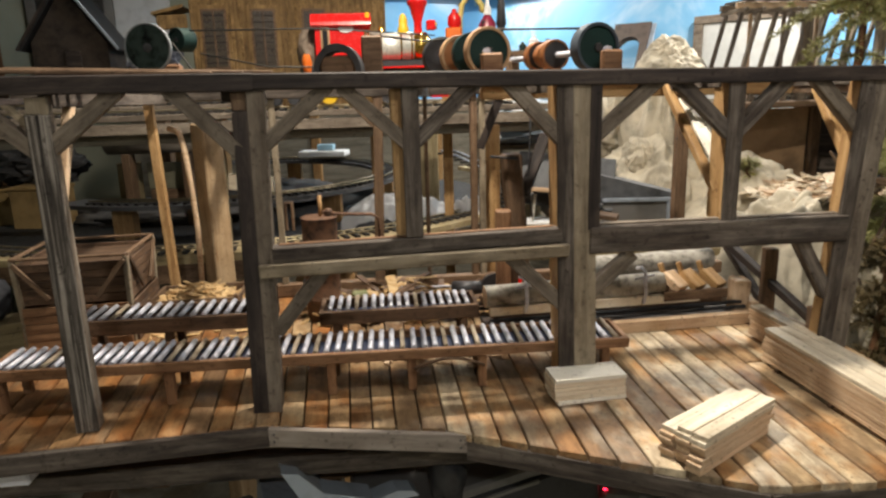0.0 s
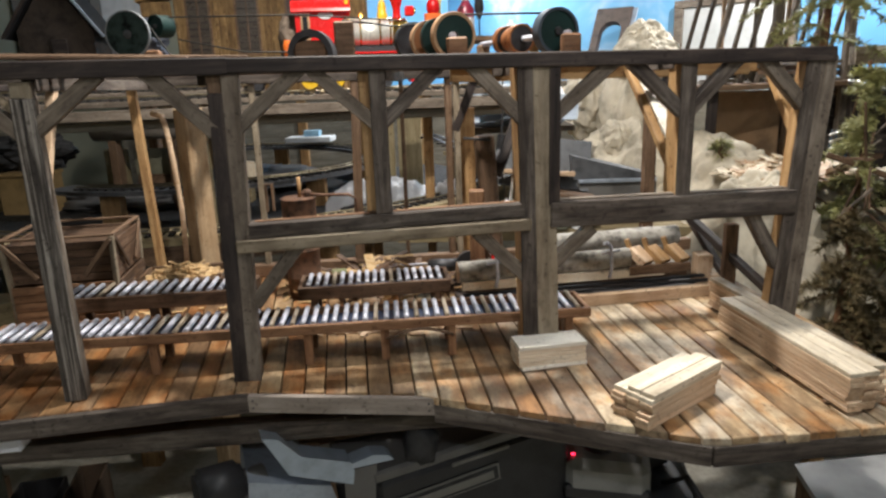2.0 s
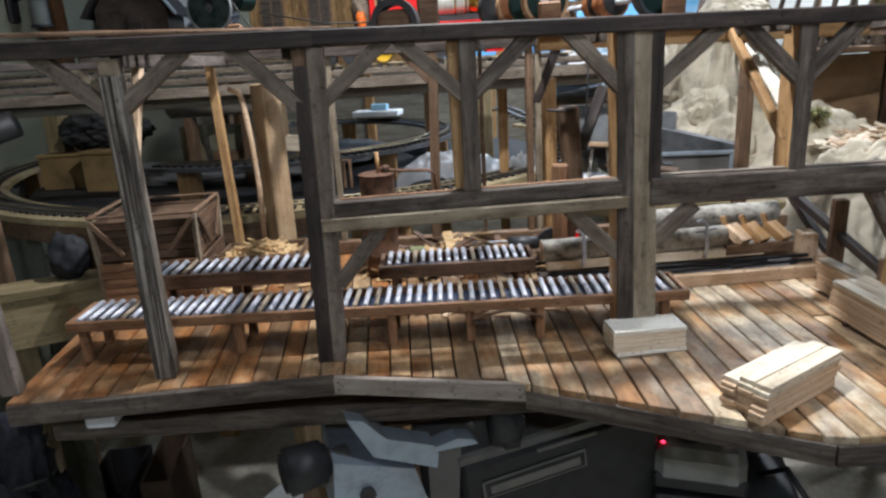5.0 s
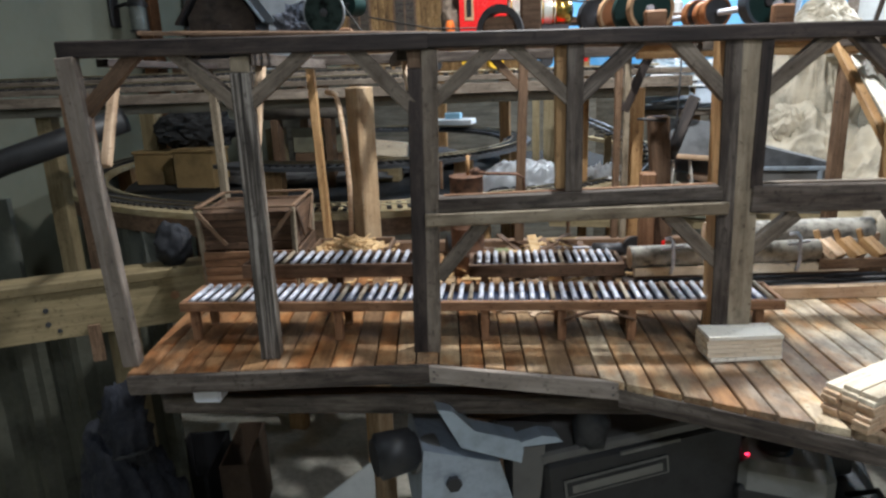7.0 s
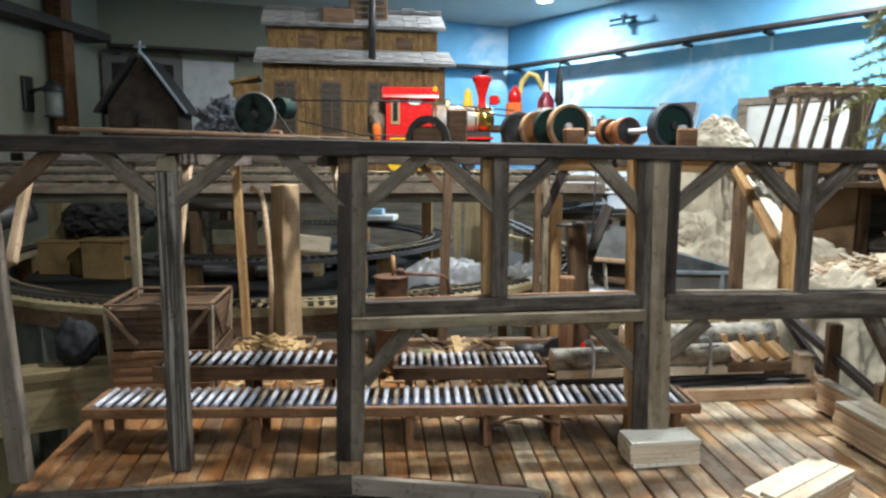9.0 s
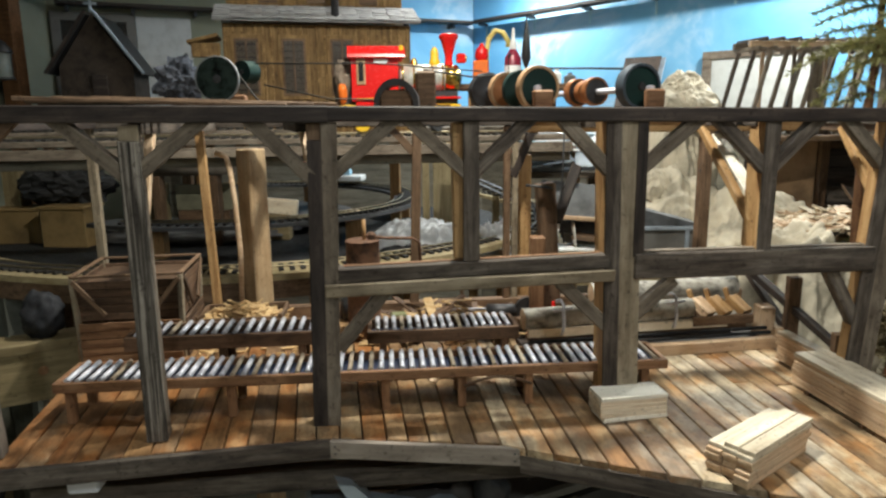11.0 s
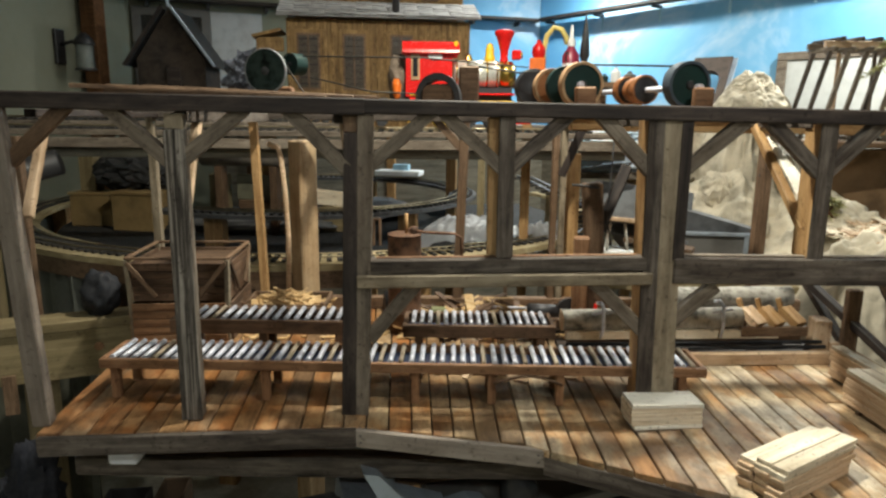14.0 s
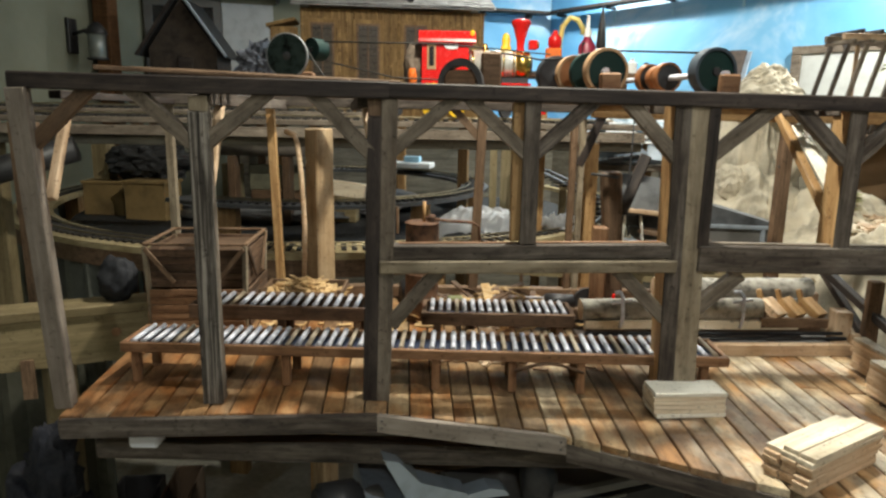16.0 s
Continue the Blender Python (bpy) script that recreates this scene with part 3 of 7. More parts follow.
# fascia round the deck's front
FR = [V(-0.718, 0.853, 0), V(-0.249, 0.950, 0), V(0.044, 0.926, 0), V(0.412, 0.788, 0), V(0.745, 0.826, 0)]
for k, (mat, drop) in enumerate(((MIDGREY, 0.030), (PINKGREY, 0.029), (MIDGREY, 0.030), (MIDGREY, 0.030))):
    a, b = FR[k], FR[k + 1]
    zf = DZ - (0.0015 if k < 2 else 0.011) - drop / 2
    stick("fascia_board", mill, up(a, zf), up(b, zf), 0.010, drop, mat, warp=0.0008)
    if k == 1:
        for e in (0.03, 0.97):
            for dz in (-0.006, 0.006):
                q = up(a.lerp(b, e), zf + dz)
                w_ = V((b - a).y, -(b - a).x, 0).normalized()
                rod("screw", mill, q + w_ * 0.0042, q + w_ * 0.0058, 0.0016, IRON, 8)
for a, b in ((V(-0.735, 0.875, 0), V(-0.87, 1.52, 0)), (V(0.745, 0.84, 0), V(0.70, 1.74, 0))):
    stick("fascia_board", mill, up(a, DZ - 0.026), up(b, DZ - 0.026), 0.010, 0.03, GREY)
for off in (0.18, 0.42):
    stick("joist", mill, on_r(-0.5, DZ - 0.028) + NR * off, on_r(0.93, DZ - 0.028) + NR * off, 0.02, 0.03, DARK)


def front_y(x):
    for a, b in zip(FR, FR[1:]):
        if a.x <= x <= b.x:
            return a.y + (b.y - a.y) * (x - a.x) / (b.x - a.x)
    return FR[0].y if x < FR[0].x else FR[-1].y


def lay(a0, a1, b0, b1, jit, rnd, mat):
    """One deck plank, or a length of one, between its four corners."""
    mid = (a0 + a1 + b0 + b1) / 4
    at = along(up((a0 + b0) / 2, 0), up((a1 + b1) / 2, 0))
    at.translation = up(mid, DZ - 0.006 + rnd.uniform(-0.0012, 0.0006))
    inv = at.to_3x3().inverted()
    loc = [inv @ (p - mid) for p in (a0, a1, b1, b0)]
    c = 0.0013
    cen = sum((Vector((p.x, p.y)) for p in loc), Vector((0, 0))) / 4
    base = [(p.x + (jit if i in (0, 3) else 0), p.y) for i, p in enumerate(loc)]
    ins = [(x - math.copysign(c, x), y - math.copysign(c, y)) for x, y in base]
    vs = [(x, y, -0.006) for x, y in base] + [(x, y, 0.006 - c) for x, y in base] + [(x, y, 0.006) for x, y in ins]
    fs = [(0, 1, 2, 3), (11, 10, 9, 8)]
    for lo in (0, 4):
        fs += [(lo + (i + 1) % 4, lo + i, lo + 4 + i, lo + 4 + (i + 1) % 4) for i in range(4)]
    bm = bmesh.new()
    bv = [bm.verts.new(v) for v in vs]
    for f_ in fs:
        bm.faces.new([bv[i] for i in f_])
    part("plank", finish(bm, "plank", mat), mill, at)


def deck():
    rnd = random.Random(5)
    s, k = -0.80, 0
    while s < 0.715:
        w = rnd.uniform(0.034, 0.040)
        quad = []
        for e in (s + 0.0014, s + w - 0.0014):
            slope = 0.215 if e < -0.35 else (0.215 - (e + 0.35) * 0.25 if e < -0.02 else 0.132)
            xf = e + slope * (1.2 - 0.9)
            yf = front_y(xf) + (0.0065 if xf < 0.04 else -0.004)
            for _ in range(4):
                xf = e + slope * (1.2 - yf)
                yf = front_y(xf) + (0.0065 if xf < 0.04 else -0.004)
            yb = 1.65 + 0.13 * e + 0.025
            quad.append((V(xf, yf, 0), V(e - slope * (yb - 1.2), yb, 0)))
        jit = rnd.uniform(-0.003, 0.003)
        (a0, a1), (b0, b1) = quad
        cut = rnd.uniform(0.22, 0.8)
        spans = ((0, cut - 0.0012), (cut + 0.0012, 1)) if rnd.random() < 0.7 else ((0, 1),)
        for f0_, f1_ in spans:
            lay(a0.lerp(a1, f0_), a0.lerp(a1, f1_), b0.lerp(b1, f0_), b0.lerp(b1, f1_), jit if not f0_ else 0.0, rnd, REDDECK if s < -0.32 or s < -0.05 and rnd.random() < 0.35 else DECK)
        s += w
        k += 1


deck()

# ---- roller conveyors ----
DARKBROWN = wood("dark_walnut_stain", (0.04, 0.024, 0.015), (0.11, 0.065, 0.04), (0.18, 0.11, 0.07), (8, 150, 150), bump=0.5)


def conveyor(f0, f1, depth, top, n, legs, floor_z, rail_h, rail_mat, odd, label, lift=0.003):
    """f0, f1: the ends of the front rail's line; depth: across it; n rollers; legs: places along it."""
    f0, f1 = Vector(f0), Vector(f1)
    u = (f1 - f0).normalized()
    v = V(-u.y, u.x, 0)
    length = (f1 - f0).length
    base = thing("roller_conveyor", along(up(f0, floor_z), up(f1, floor_z)), label, "conveyor", "sawmill roller conveyors")
    zr = top - rail_h / 2
    for k in (0, 1):
        o = v * (0.004 + k * (depth - 0.008))
        stick("side_rail", base, up(f0 + o, zr), up(f1 + o, zr), 0.008, rail_h, rail_mat, warp=0.0005)
    for e in (f0 + u * 0.004, f1 - u * 0.004):
        stick("end_rail", base, up(e + v * 0.009, zr), up(e + v * (depth - 0.009), zr), 0.008, rail_h, rail_mat)
    part("bottom_pan", block(length - 0.018, depth - 0.018, 0.002, PAN, 0.0004), base, along(up(f0 + v * depth / 2, zr - rail_h / 2 + 0.004), up(f1 + v * depth / 2, zr - rail_h / 2 + 0.004)))
    rnd = random.Random(n)
    step = (length - 0.024) / n
    for k in range(n):
        c = f0 + u * (0.012 + step * (k + 0.5) + rnd.uniform(-0.0006, 0.0006))
        mat = DOWEL if rnd.random() < odd else STEEL
        r = 0.0046 if mat is STEEL else 0.0040
        rod("roller", base, up(c + v * 0.006, top + lift - r * 0.5), up(c + v * (depth - 0.006), top + lift - r * 0.5), r, mat, 10)
    for d in legs:
        for k in (0, 1):
            p = f0 + u * d + v * (0.012 + k * (depth - 0.024))
            if top - rail_h - floor_z > 0.012:
                stick("leg", base, up(p, floor_z), up(p, top - rail_h + 0.003), 0.014, 0.014, rail_mat, u)
    return base


lc = conveyor((-0.704, 0.992, 0), (0.313, 1.098, 0), 0.098, 1.003, 57, (0.022, 0.28, 0.535, 0.665, 0.78, 0.985), DZ, 0.017, REDWOOD, 0.22, "long roller conveyor table with reddish wooden rails on the deck")
ld = (V(0.313, 1.098, 0) - V(-0.704, 0.992, 0)).normalized()
part("arched_brace", tube([tuple(up(V(-0.704, 0.992, 0) + ld * (0.668 + 0.0115 * k), 0.970 + 0.015 * math.sin(math.pi * k / 10))) for k in range(11)], 0.0030, DARKBROWN, 6), lc, Matrix(), "thin dark brown arched brace")
conveyor((-0.680, 1.180, 0), (-0.312, 1.222, 0), 0.092, 1.016, 17, (0.03, 0.18, 0.33), DZ, 0.028, DARKBROWN, 0.12, "brown wooden roller conveyor beside the crate")
conveyor((-0.225, 1.223, 0), (0.070, 1.258, 0), 0.092, 1.013, 17, (0.03, 0.27), DZ, 0.026, DARKBROWN, 0.2, "brown wooden roller conveyor leading to the log carriage")

# ---- lumber on the deck ----


def board_stack(at, rows, label, group="stacks of sawn lumber"):
    """rows of boards: x, y, z of the middle, length, width, height, turn in degrees, material."""
    base = thing("lumber_stack", at, label, "lumber", group)
    for x, y, z, l, w, h, turn, mat in rows:
        part("board", block(l, w, h, mat, 0.0006, 0.0003, random.randrange(3)), base, at @ pose(x, y, z, 0, 0, turn))
    return base


rnd = random.Random(3)
rows = [(0.002, 0.0, 0.0045, 0.112, 0.050, 0.006, 2, PALE)]
# Top board whiter than the rest: light on the stack's top put into colour.
for k in range(5):
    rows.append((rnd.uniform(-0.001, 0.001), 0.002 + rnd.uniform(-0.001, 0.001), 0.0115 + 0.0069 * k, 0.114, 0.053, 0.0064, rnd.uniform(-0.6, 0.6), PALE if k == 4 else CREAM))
board_stack(pose(0.2310, 1.0370, DZ, 0, 0, 11.0), rows, "small neat stack of pale cream boards on the deck")
rows = []
# Paler upper layers give the lit top; pink below suits the cut ends.
for lay in range(7):
    for c in range(3):
        if lay == 6 and c == 2:
            continue
        zz = 0.004 + 0.0070 * lay
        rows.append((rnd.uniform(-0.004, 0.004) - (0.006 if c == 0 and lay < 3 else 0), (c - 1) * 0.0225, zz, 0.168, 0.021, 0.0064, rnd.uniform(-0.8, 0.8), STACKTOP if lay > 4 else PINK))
board_stack(pose(0.383, 0.891, DZ, 0, 0, 39), rows, "loose stack of fresh cut pine strips on the deck")
rows = [(x, 0, 0.003, 0.072, 0.007, 0.006, 90, BROWN) for x in (-0.125, -0.01, 0.12)]
# Sides pink, top pale: warm side light and top light in the colour.
for lay in range(8):
    for c in range(2):
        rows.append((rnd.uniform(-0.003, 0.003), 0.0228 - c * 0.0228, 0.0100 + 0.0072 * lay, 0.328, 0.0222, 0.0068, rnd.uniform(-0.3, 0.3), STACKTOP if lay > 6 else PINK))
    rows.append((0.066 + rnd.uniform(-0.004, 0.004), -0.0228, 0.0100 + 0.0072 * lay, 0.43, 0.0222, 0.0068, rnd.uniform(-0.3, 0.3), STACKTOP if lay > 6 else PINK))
board_stack(pose(0.6165, 1.003, DZ, 0, 0, 98.9), rows, "long high stack of pine boards on bearers, sides coloured as warmly lit")

# ---- log carriage and logs ----
carriage = thing("log_carriage", pose(0.35, 1.33, DZ), "wooden sawmill log carriage on iron rails", "machine")
CU = V(0.984, 0.178, 0)
CN = V(-CU.y, CU.x, 0)
C0 = V(0.095, 1.289, 0)


def car(d, n, z):
    return up(C0 + CU * d + CN * n, z)


for n in (0.0, 0.11):
    stick("rail_bed", carriage, car(0.02 if n else 0.0, n - 0.02, DZ + 0.012), car(0.53, n - 0.02, DZ + 0.012), 0.018, 0.024, PINK if not n else BROWN, warp=0.0006)
    for k in (0, 1):
        rod("rail", carriage, car(0.0, n - 0.002 + 0.014 * k, DZ + 0.028 + 0.006 * k), car(0.53, n - 0.002 + 0.014 * k, DZ + 0.028 + 0.006 * k), 0.004, IRON, 8)
stick("bed_board", carriage, car(0.0, 0.05, DZ + 0.006), car(0.53, 0.05, DZ + 0.006), 0.12, 0.012, DARK)
for n in (0.02, 0.10):
    stick("side_sill", carriage, car(0.0, n, DZ + 0.050), car(0.44, n, DZ + 0.050), 0.012, 0.018, CREAM if n < 0.05 else BROWN, warp=0.0006)
for d in (0.03, 0.16, 0.30, 0.42):
    stick("cross_sill", carriage, car(d, 0.026, DZ + 0.046), car(d, 0.094, DZ + 0.046), 0.014, 0.012, BROWN)
stick("end_block", carriage, car(0.535, 0.03, DZ), car(0.535, 0.03, 1.008), 0.04, 0.032, PINK, (1, 0, 0), 0.002)
stick("end_block", carriage, car(0.535, -0.022, DZ), car(0.535, -0.022, 0.975), 0.016, 0.018, PINK, (1, 0, 0), 0.002)
for d in (0.385, 0.425, 0.470):
    stick("knee", carriage, car(d + 0.020, 0.024, 0.995), car(d + 0.001, 0.058, 1.022), 0.033, 0.017, HONEY if d > 0.4 else PINK, warp=0.0008)
    stick("knee_wedge", carriage, car(d - 0.002, 0.052, 1.005), car(d - 0.012, 0.062, 1.043), 0.010, 0.010, HONEY)
stick("knee_rail", carriage, car(0.36, 0.018, 0.985), car(0.50, 0.018, 0.985), 0.012, 0.020, BROWN)
for d, zt in ((0.072, 1.048), (0.316, 1.050)):
    me = tube([car(d - 0.004, 0.004, 0.978), car(d, 0.002, 1.0), car(d - 0.002, 0.004, zt - 0.006), car(d - 0.004, 0.016, zt), car(d - 0.006, 0.034, zt - 0.006)], 0.0036, STEEL, 8, "dog")
    part("log_dog", me, carriage, Matrix(), "silver iron hook holding the log")
    part("dog_bar", tube([car(d - 0.022, 0.006, zt - 0.020), car(d + 0.018, 0.006, zt - 0.014)], 0.0028, STEEL, 8), carriage, Matrix(), "silver cross bar")


def log(p0, p1, r, seed, label):
    p0, p1 = Vector(p0), Vector(p1)
    n, seg = 14, 22
    vs, fs = [], []
    off = Vector((seed * 3.3, 1.7, seed))
    for i in range(n + 1):
        for k in range(seg):
            a = 2 * math.pi * k / seg
            q = Vector((0, math.cos(a), math.sin(a)))
            s = r * (1 + 0.10 * noise.noise(Vector((i * 0.35, q.y * 1.5, q.z * 1.5)) + off) + 0.05 * noise.noise(Vector((i * 1.3, q.y * 5, q.z * 5)) + off))
            vs.append(Vector(((i / n - 0.5) * (p1 - p0).length, 0, 0)) + q * s)
    for i in range(n):
        for k in range(seg):
            m = (k + 1) % seg
            fs.append((i * seg + k, i * seg + m, (i + 1) * seg + m, (i + 1) * seg + k))
    at = along(p0, p1)
    base = thing("log", at, label, "log", "sawmill logs")
    part("bark", mesh_of("bark", vs, fs, BARK, True), base, at)
    for e in (0, 1):
        ring = [vs[e * n * seg + k] for k in range(seg)]
        cen = sum(ring, Vector()) / seg
        vv = ring + [cen + Vector((0.001 * (1 if e else -1), 0, 0))]
        part("sawn_end", mesh_of("sawn_end", vv, [((k + 1) % seg, k, seg) if not e else (k, (k + 1) % seg, seg) for k in range(seg)], PINK), base, at)
    return base


log(car(-0.005, 0.036, 1.006), car(0.365, 0.036, 1.010), 0.022, 1, "pale grey birch log lying on the carriage")
log((0.25, 1.47, 1.022), (0.59, 1.515, 1.026), 0.022, 2, "brownish grey log lying behind the carriage")
log((0.26, 1.46, 0.956), (0.62, 1.50, 0.956), 0.026, 3, "grey log lying on the deck")
log((0.24, 1.52, 0.955), (0.60, 1.555, 0.955), 0.025, 4, "grey brown log on the deck under another")
log((0.25, 1.50, 0.986), (0.58, 1.54, 0.984), 0.014, 5, "thin log bedded between two thicker logs")

# ---- crate, chips and clutter on the deck ----
ca = pose(-0.735, 1.385, DZ, 0, 0, 10)
crate = thing("wooden_crate", ca, "open brown wooden bin with diagonal braces", "crate")


def cr(x, y, z):
    return ca @ V(x, y, z)


W2, D2, H2 = 0.098, 0.088, 0.178
for sx in (-1, 1):
    for sy in (-1, 1):
        stick("corner_post", crate, cr(sx * W2, sy * D2, 0), cr(sx * W2 * 1.06, sy * D2 * 1.06, H2), 0.010, 0.010, TANGREY, (1, 0, 0))
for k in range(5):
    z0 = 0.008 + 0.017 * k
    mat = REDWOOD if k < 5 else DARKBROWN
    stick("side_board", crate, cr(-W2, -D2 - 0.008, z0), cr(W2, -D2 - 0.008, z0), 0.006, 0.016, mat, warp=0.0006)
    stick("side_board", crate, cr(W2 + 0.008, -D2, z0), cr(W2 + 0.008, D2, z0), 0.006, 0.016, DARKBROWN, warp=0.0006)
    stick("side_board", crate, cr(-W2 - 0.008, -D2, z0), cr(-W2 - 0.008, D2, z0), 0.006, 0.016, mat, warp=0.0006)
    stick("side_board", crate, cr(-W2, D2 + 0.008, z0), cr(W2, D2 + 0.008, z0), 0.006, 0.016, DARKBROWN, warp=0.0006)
for k in range(5):
    z0 = 0.095 + 0.0165 * k
    e = 1 + 0.06 * z0 / H2
    stick("side_board", crate, cr(-W2 * e, D2 * e, z0), cr(W2 * e, D2 * e, z0), 0.005, 0.0155, DARKBROWN, warp=0.0006)
    stick("side_board", crate, cr(W2 * e, -D2 * e, z0), cr(W2 * e, D2 * e, z0), 0.005, 0.0155, DARKBROWN, warp=0.0006)
    stick("side_board", crate, cr(-W2 * e, -D2 * e, z0), cr(-W2 * e, D2 * e, z0), 0.005, 0.0155, DARKBROWN, warp=0.0006)
    stick("side_board", crate, cr(-W2 * e, -D2 * e + 0.004, z0), cr(W2 * e, -D2 * e + 0.004, z0), 0.005, 0.0155, DARKBROWN, warp=0.0006)
e = 1.07
for a, b in (((-1, -1), (1, -1)), ((1, -1), (1, 1)), ((1, 1), (-1, 1)), ((-1, 1), (-1, -1))):
    stick("rim", crate, cr(a[0] * W2 * e, a[1] * D2 * e, H2 + 0.003), cr(b[0] * W2 * e, b[1] * D2 * e, H2 + 0.003), 0.009, 0.005, BROWN)
for s in (-1, 1):
    stick("diagonal_brace", crate, cr(s * W2 * 1.04, -D2 * 1.06 - 0.006, H2 * 0.97), cr(s * W2 * 0.45, -D2 * 1.0 - 0.012, 0.10), 0.005, 0.010, BROWN)
    stick("diagonal_brace", crate, cr(W2 * 1.06 + 0.006, s * D2 * 1.0, H2 * 0.97), cr(W2 * 1.0 + 0.012, s * D2 * 0.3, 0.10), 0.005, 0.010, BROWN)
part("lid_board", block(0.195, 0.17, 0.004, DARKBROWN, 0.001), crate, ca @ pose(0, 0, H2 - 0.02, 2, 0, 0))

cb = pose(-0.545, 1.475, DZ, 0, 0, 8)
chipbox = thing("chip_box", cb, "low brown wooden box full of split wood chips", "box")
for k in range(3):
    z0 = 0.009 + 0.018 * k
    for s in (-1, 1):
        part("side_board", block(0.19, 0.006, 0.017, BROWN, 0.001, 0.0006), chipbox, cb @ pose(0, s * 0.06, z0))
        part("side_board", block(0.114, 0.006, 0.017, BROWN, 0.001, 0.0006), chipbox, cb @ pose(s * 0.092, 0, z0, 0, 0, 90))
for s in (-1, 1):
    part("corner_post", block(0.062, 0.01, 0.01, BROWN), chipbox, cb @ pose(s * 0.09, -0.066, 0.031, 0, 90, 0))


def scatter(name, n, area, sizes, mat, label, seed, heap=0.0):
    """A litter of small split pieces in one mesh; area: x0, x1, y0, y1, z."""
    rnd = random.Random(seed)
    vs, fs = [], []
    for _ in range(n):
        x, y = rnd.uniform(area[0], area[1]), rnd.uniform(area[2], area[3])
        fx = 1 - abs(2 * (x - area[0]) / (area[1] - area[0]) - 1) ** 2
        fy = 1 - abs(2 * (y - area[2]) / (area[3] - area[2]) - 1) ** 2
        z = area[4] + heap * fx * fy * rnd.random()
        l = rnd.uniform(*sizes)
        m = pose(x, y, z + 0.003, rnd.uniform(-25, 25) if heap else rnd.uniform(-6, 6), rnd.uniform(-25, 25) if heap else rnd.uniform(-4, 4), rnd.uniform(0, 360))
        o = len(vs)
        vs += [m @ Vector(v) for v in block_verts(l, l * rnd.uniform(0.12, 0.35), rnd.uniform(0.002, 0.005), 0.0005, 0.0012, rnd)]
        fs += [[o + i for i in f_] for f_ in BLOCK]
    return solo(name, mesh_of(name, vs, fs, mat), Matrix(), label, "wood chips", kind="stuff")


scatter("wood_chips", 260, (-0.632, -0.458, 1.42, 1.53, DZ + 0.03), (0.02, 0.05), CHIP, "heap of pale split wood chips in a box", 11, 0.040)
scatter("wood_scraps", 120, (-0.30, 0.14, 1.38, 1.60, DZ), (0.02, 0.07), CHIP, "loose offcuts and chips scattered on the deck", 12, 0.07)
scatter("wood_scraps", 34, (-0.22, 0.08, 1.17, 1.24, DZ), (0.01, 0.05), PINK, "thin wood scraps lying between the conveyors", 13)
scatter("wood_scraps", 80, (-0.28, 0.12, 1.40, 1.60, DZ), (0.03, 0.09), DARKBROWN, "dark offcuts heaped behind the conveyor", 15, 0.075)
scatter("wood_scraps", 26, (-0.60, -0.34, 1.28, 1.36, DZ), (0.012, 0.035), CHIP, "wood scraps under the conveyor", 14)
for x0, y0, x1, y1 in ((-0.22, 1.205, 0.06, 1.225), (-0.15, 1.190, 0.02, 1.212), (-0.05, 1.215, 0.11, 1.20)):
    solo("thin_strip", block(V(x1 - x0, y1 - y0, 0).length, 0.006, 0.004, PINK), along((x0, y0, DZ + 0.002), (x1, y1, DZ + 0.002)), "thin sawn strip lying on the deck", "lumber", "strips on the deck")

can_at = pose(-0.075, 1.47, DZ + 0.02, 0, 0, 10)
can = thing("tin_can", can_at, "small shiny tin can lying among scraps", "can")
part("body", rod_mesh(0.021, 0.05, STEEL, 20, 1.0, 0.002), can, can_at)
part("lid", rod_mesh(0.018, 0.052, WHITE, 20), can, can_at)
wb = pose(-0.185, 1.46, DZ, 0, 0, 15)
solo("green_block", block(0.034, 0.03, 0.05, plain("mossy_green_paint", (0.16, 0.17, 0.08), 0.7), 0.003), wb @ pose(0, 0, 0.025), "small mossy green block on the deck", "block")
solo("black_motor", rod_mesh(0.028, 0.07, BLACK, 18, 1.0, 0.004), pose(-0.300, 1.575, DZ + 0.028, 0, 0, 20), "round black motor lying on the deck", "motor")
saw_at = pose(0.06, 1.50, DZ)
saw = thing("saw_engine", saw_at, "small dark iron saw engine with pipes behind the conveyor", "machine")
part("bed", block(0.12, 0.06, 0.022, IRON, 0.002), saw, saw_at @ pose(0, 0, 0.011))
part("cylinder", rod_mesh(0.016, 0.07, IRON, 16, 1.0, 0.003), saw, saw_at @ pose(-0.01, 0, 0.042))
part("flywheel", lathe([(0.006, -0.004), (0.03, -0.005), (0.03, 0.005), (0.006, 0.004)], IRON, 24), saw, saw_at @ pose(0.05, 0, 0.045, 90, 0, 10))
part("piston_rod", rod_mesh(0.0025, 0.16, STEEL, 8), saw, saw_at @ pose(-0.10, 0.01, 0.044))
solo("orange_jar", lathe([(0.011, 0), (0.013, 0.004), (0.013, 0.03), (0.007, 0.036), (0.006, 0.046)], HONEY, 16), pose(0.135, 1.44, DZ + 0.0), "small orange brown jar on the deck", "jar")
solo("red_bottle", lathe([(0.008, 0), (0.010, 0.004), (0.010, 0.05), (0.004, 0.06), (0.004, 0.075)], RED, 16), pose(0.165, 1.46, DZ), "small red bottle on the deck", "bottle")

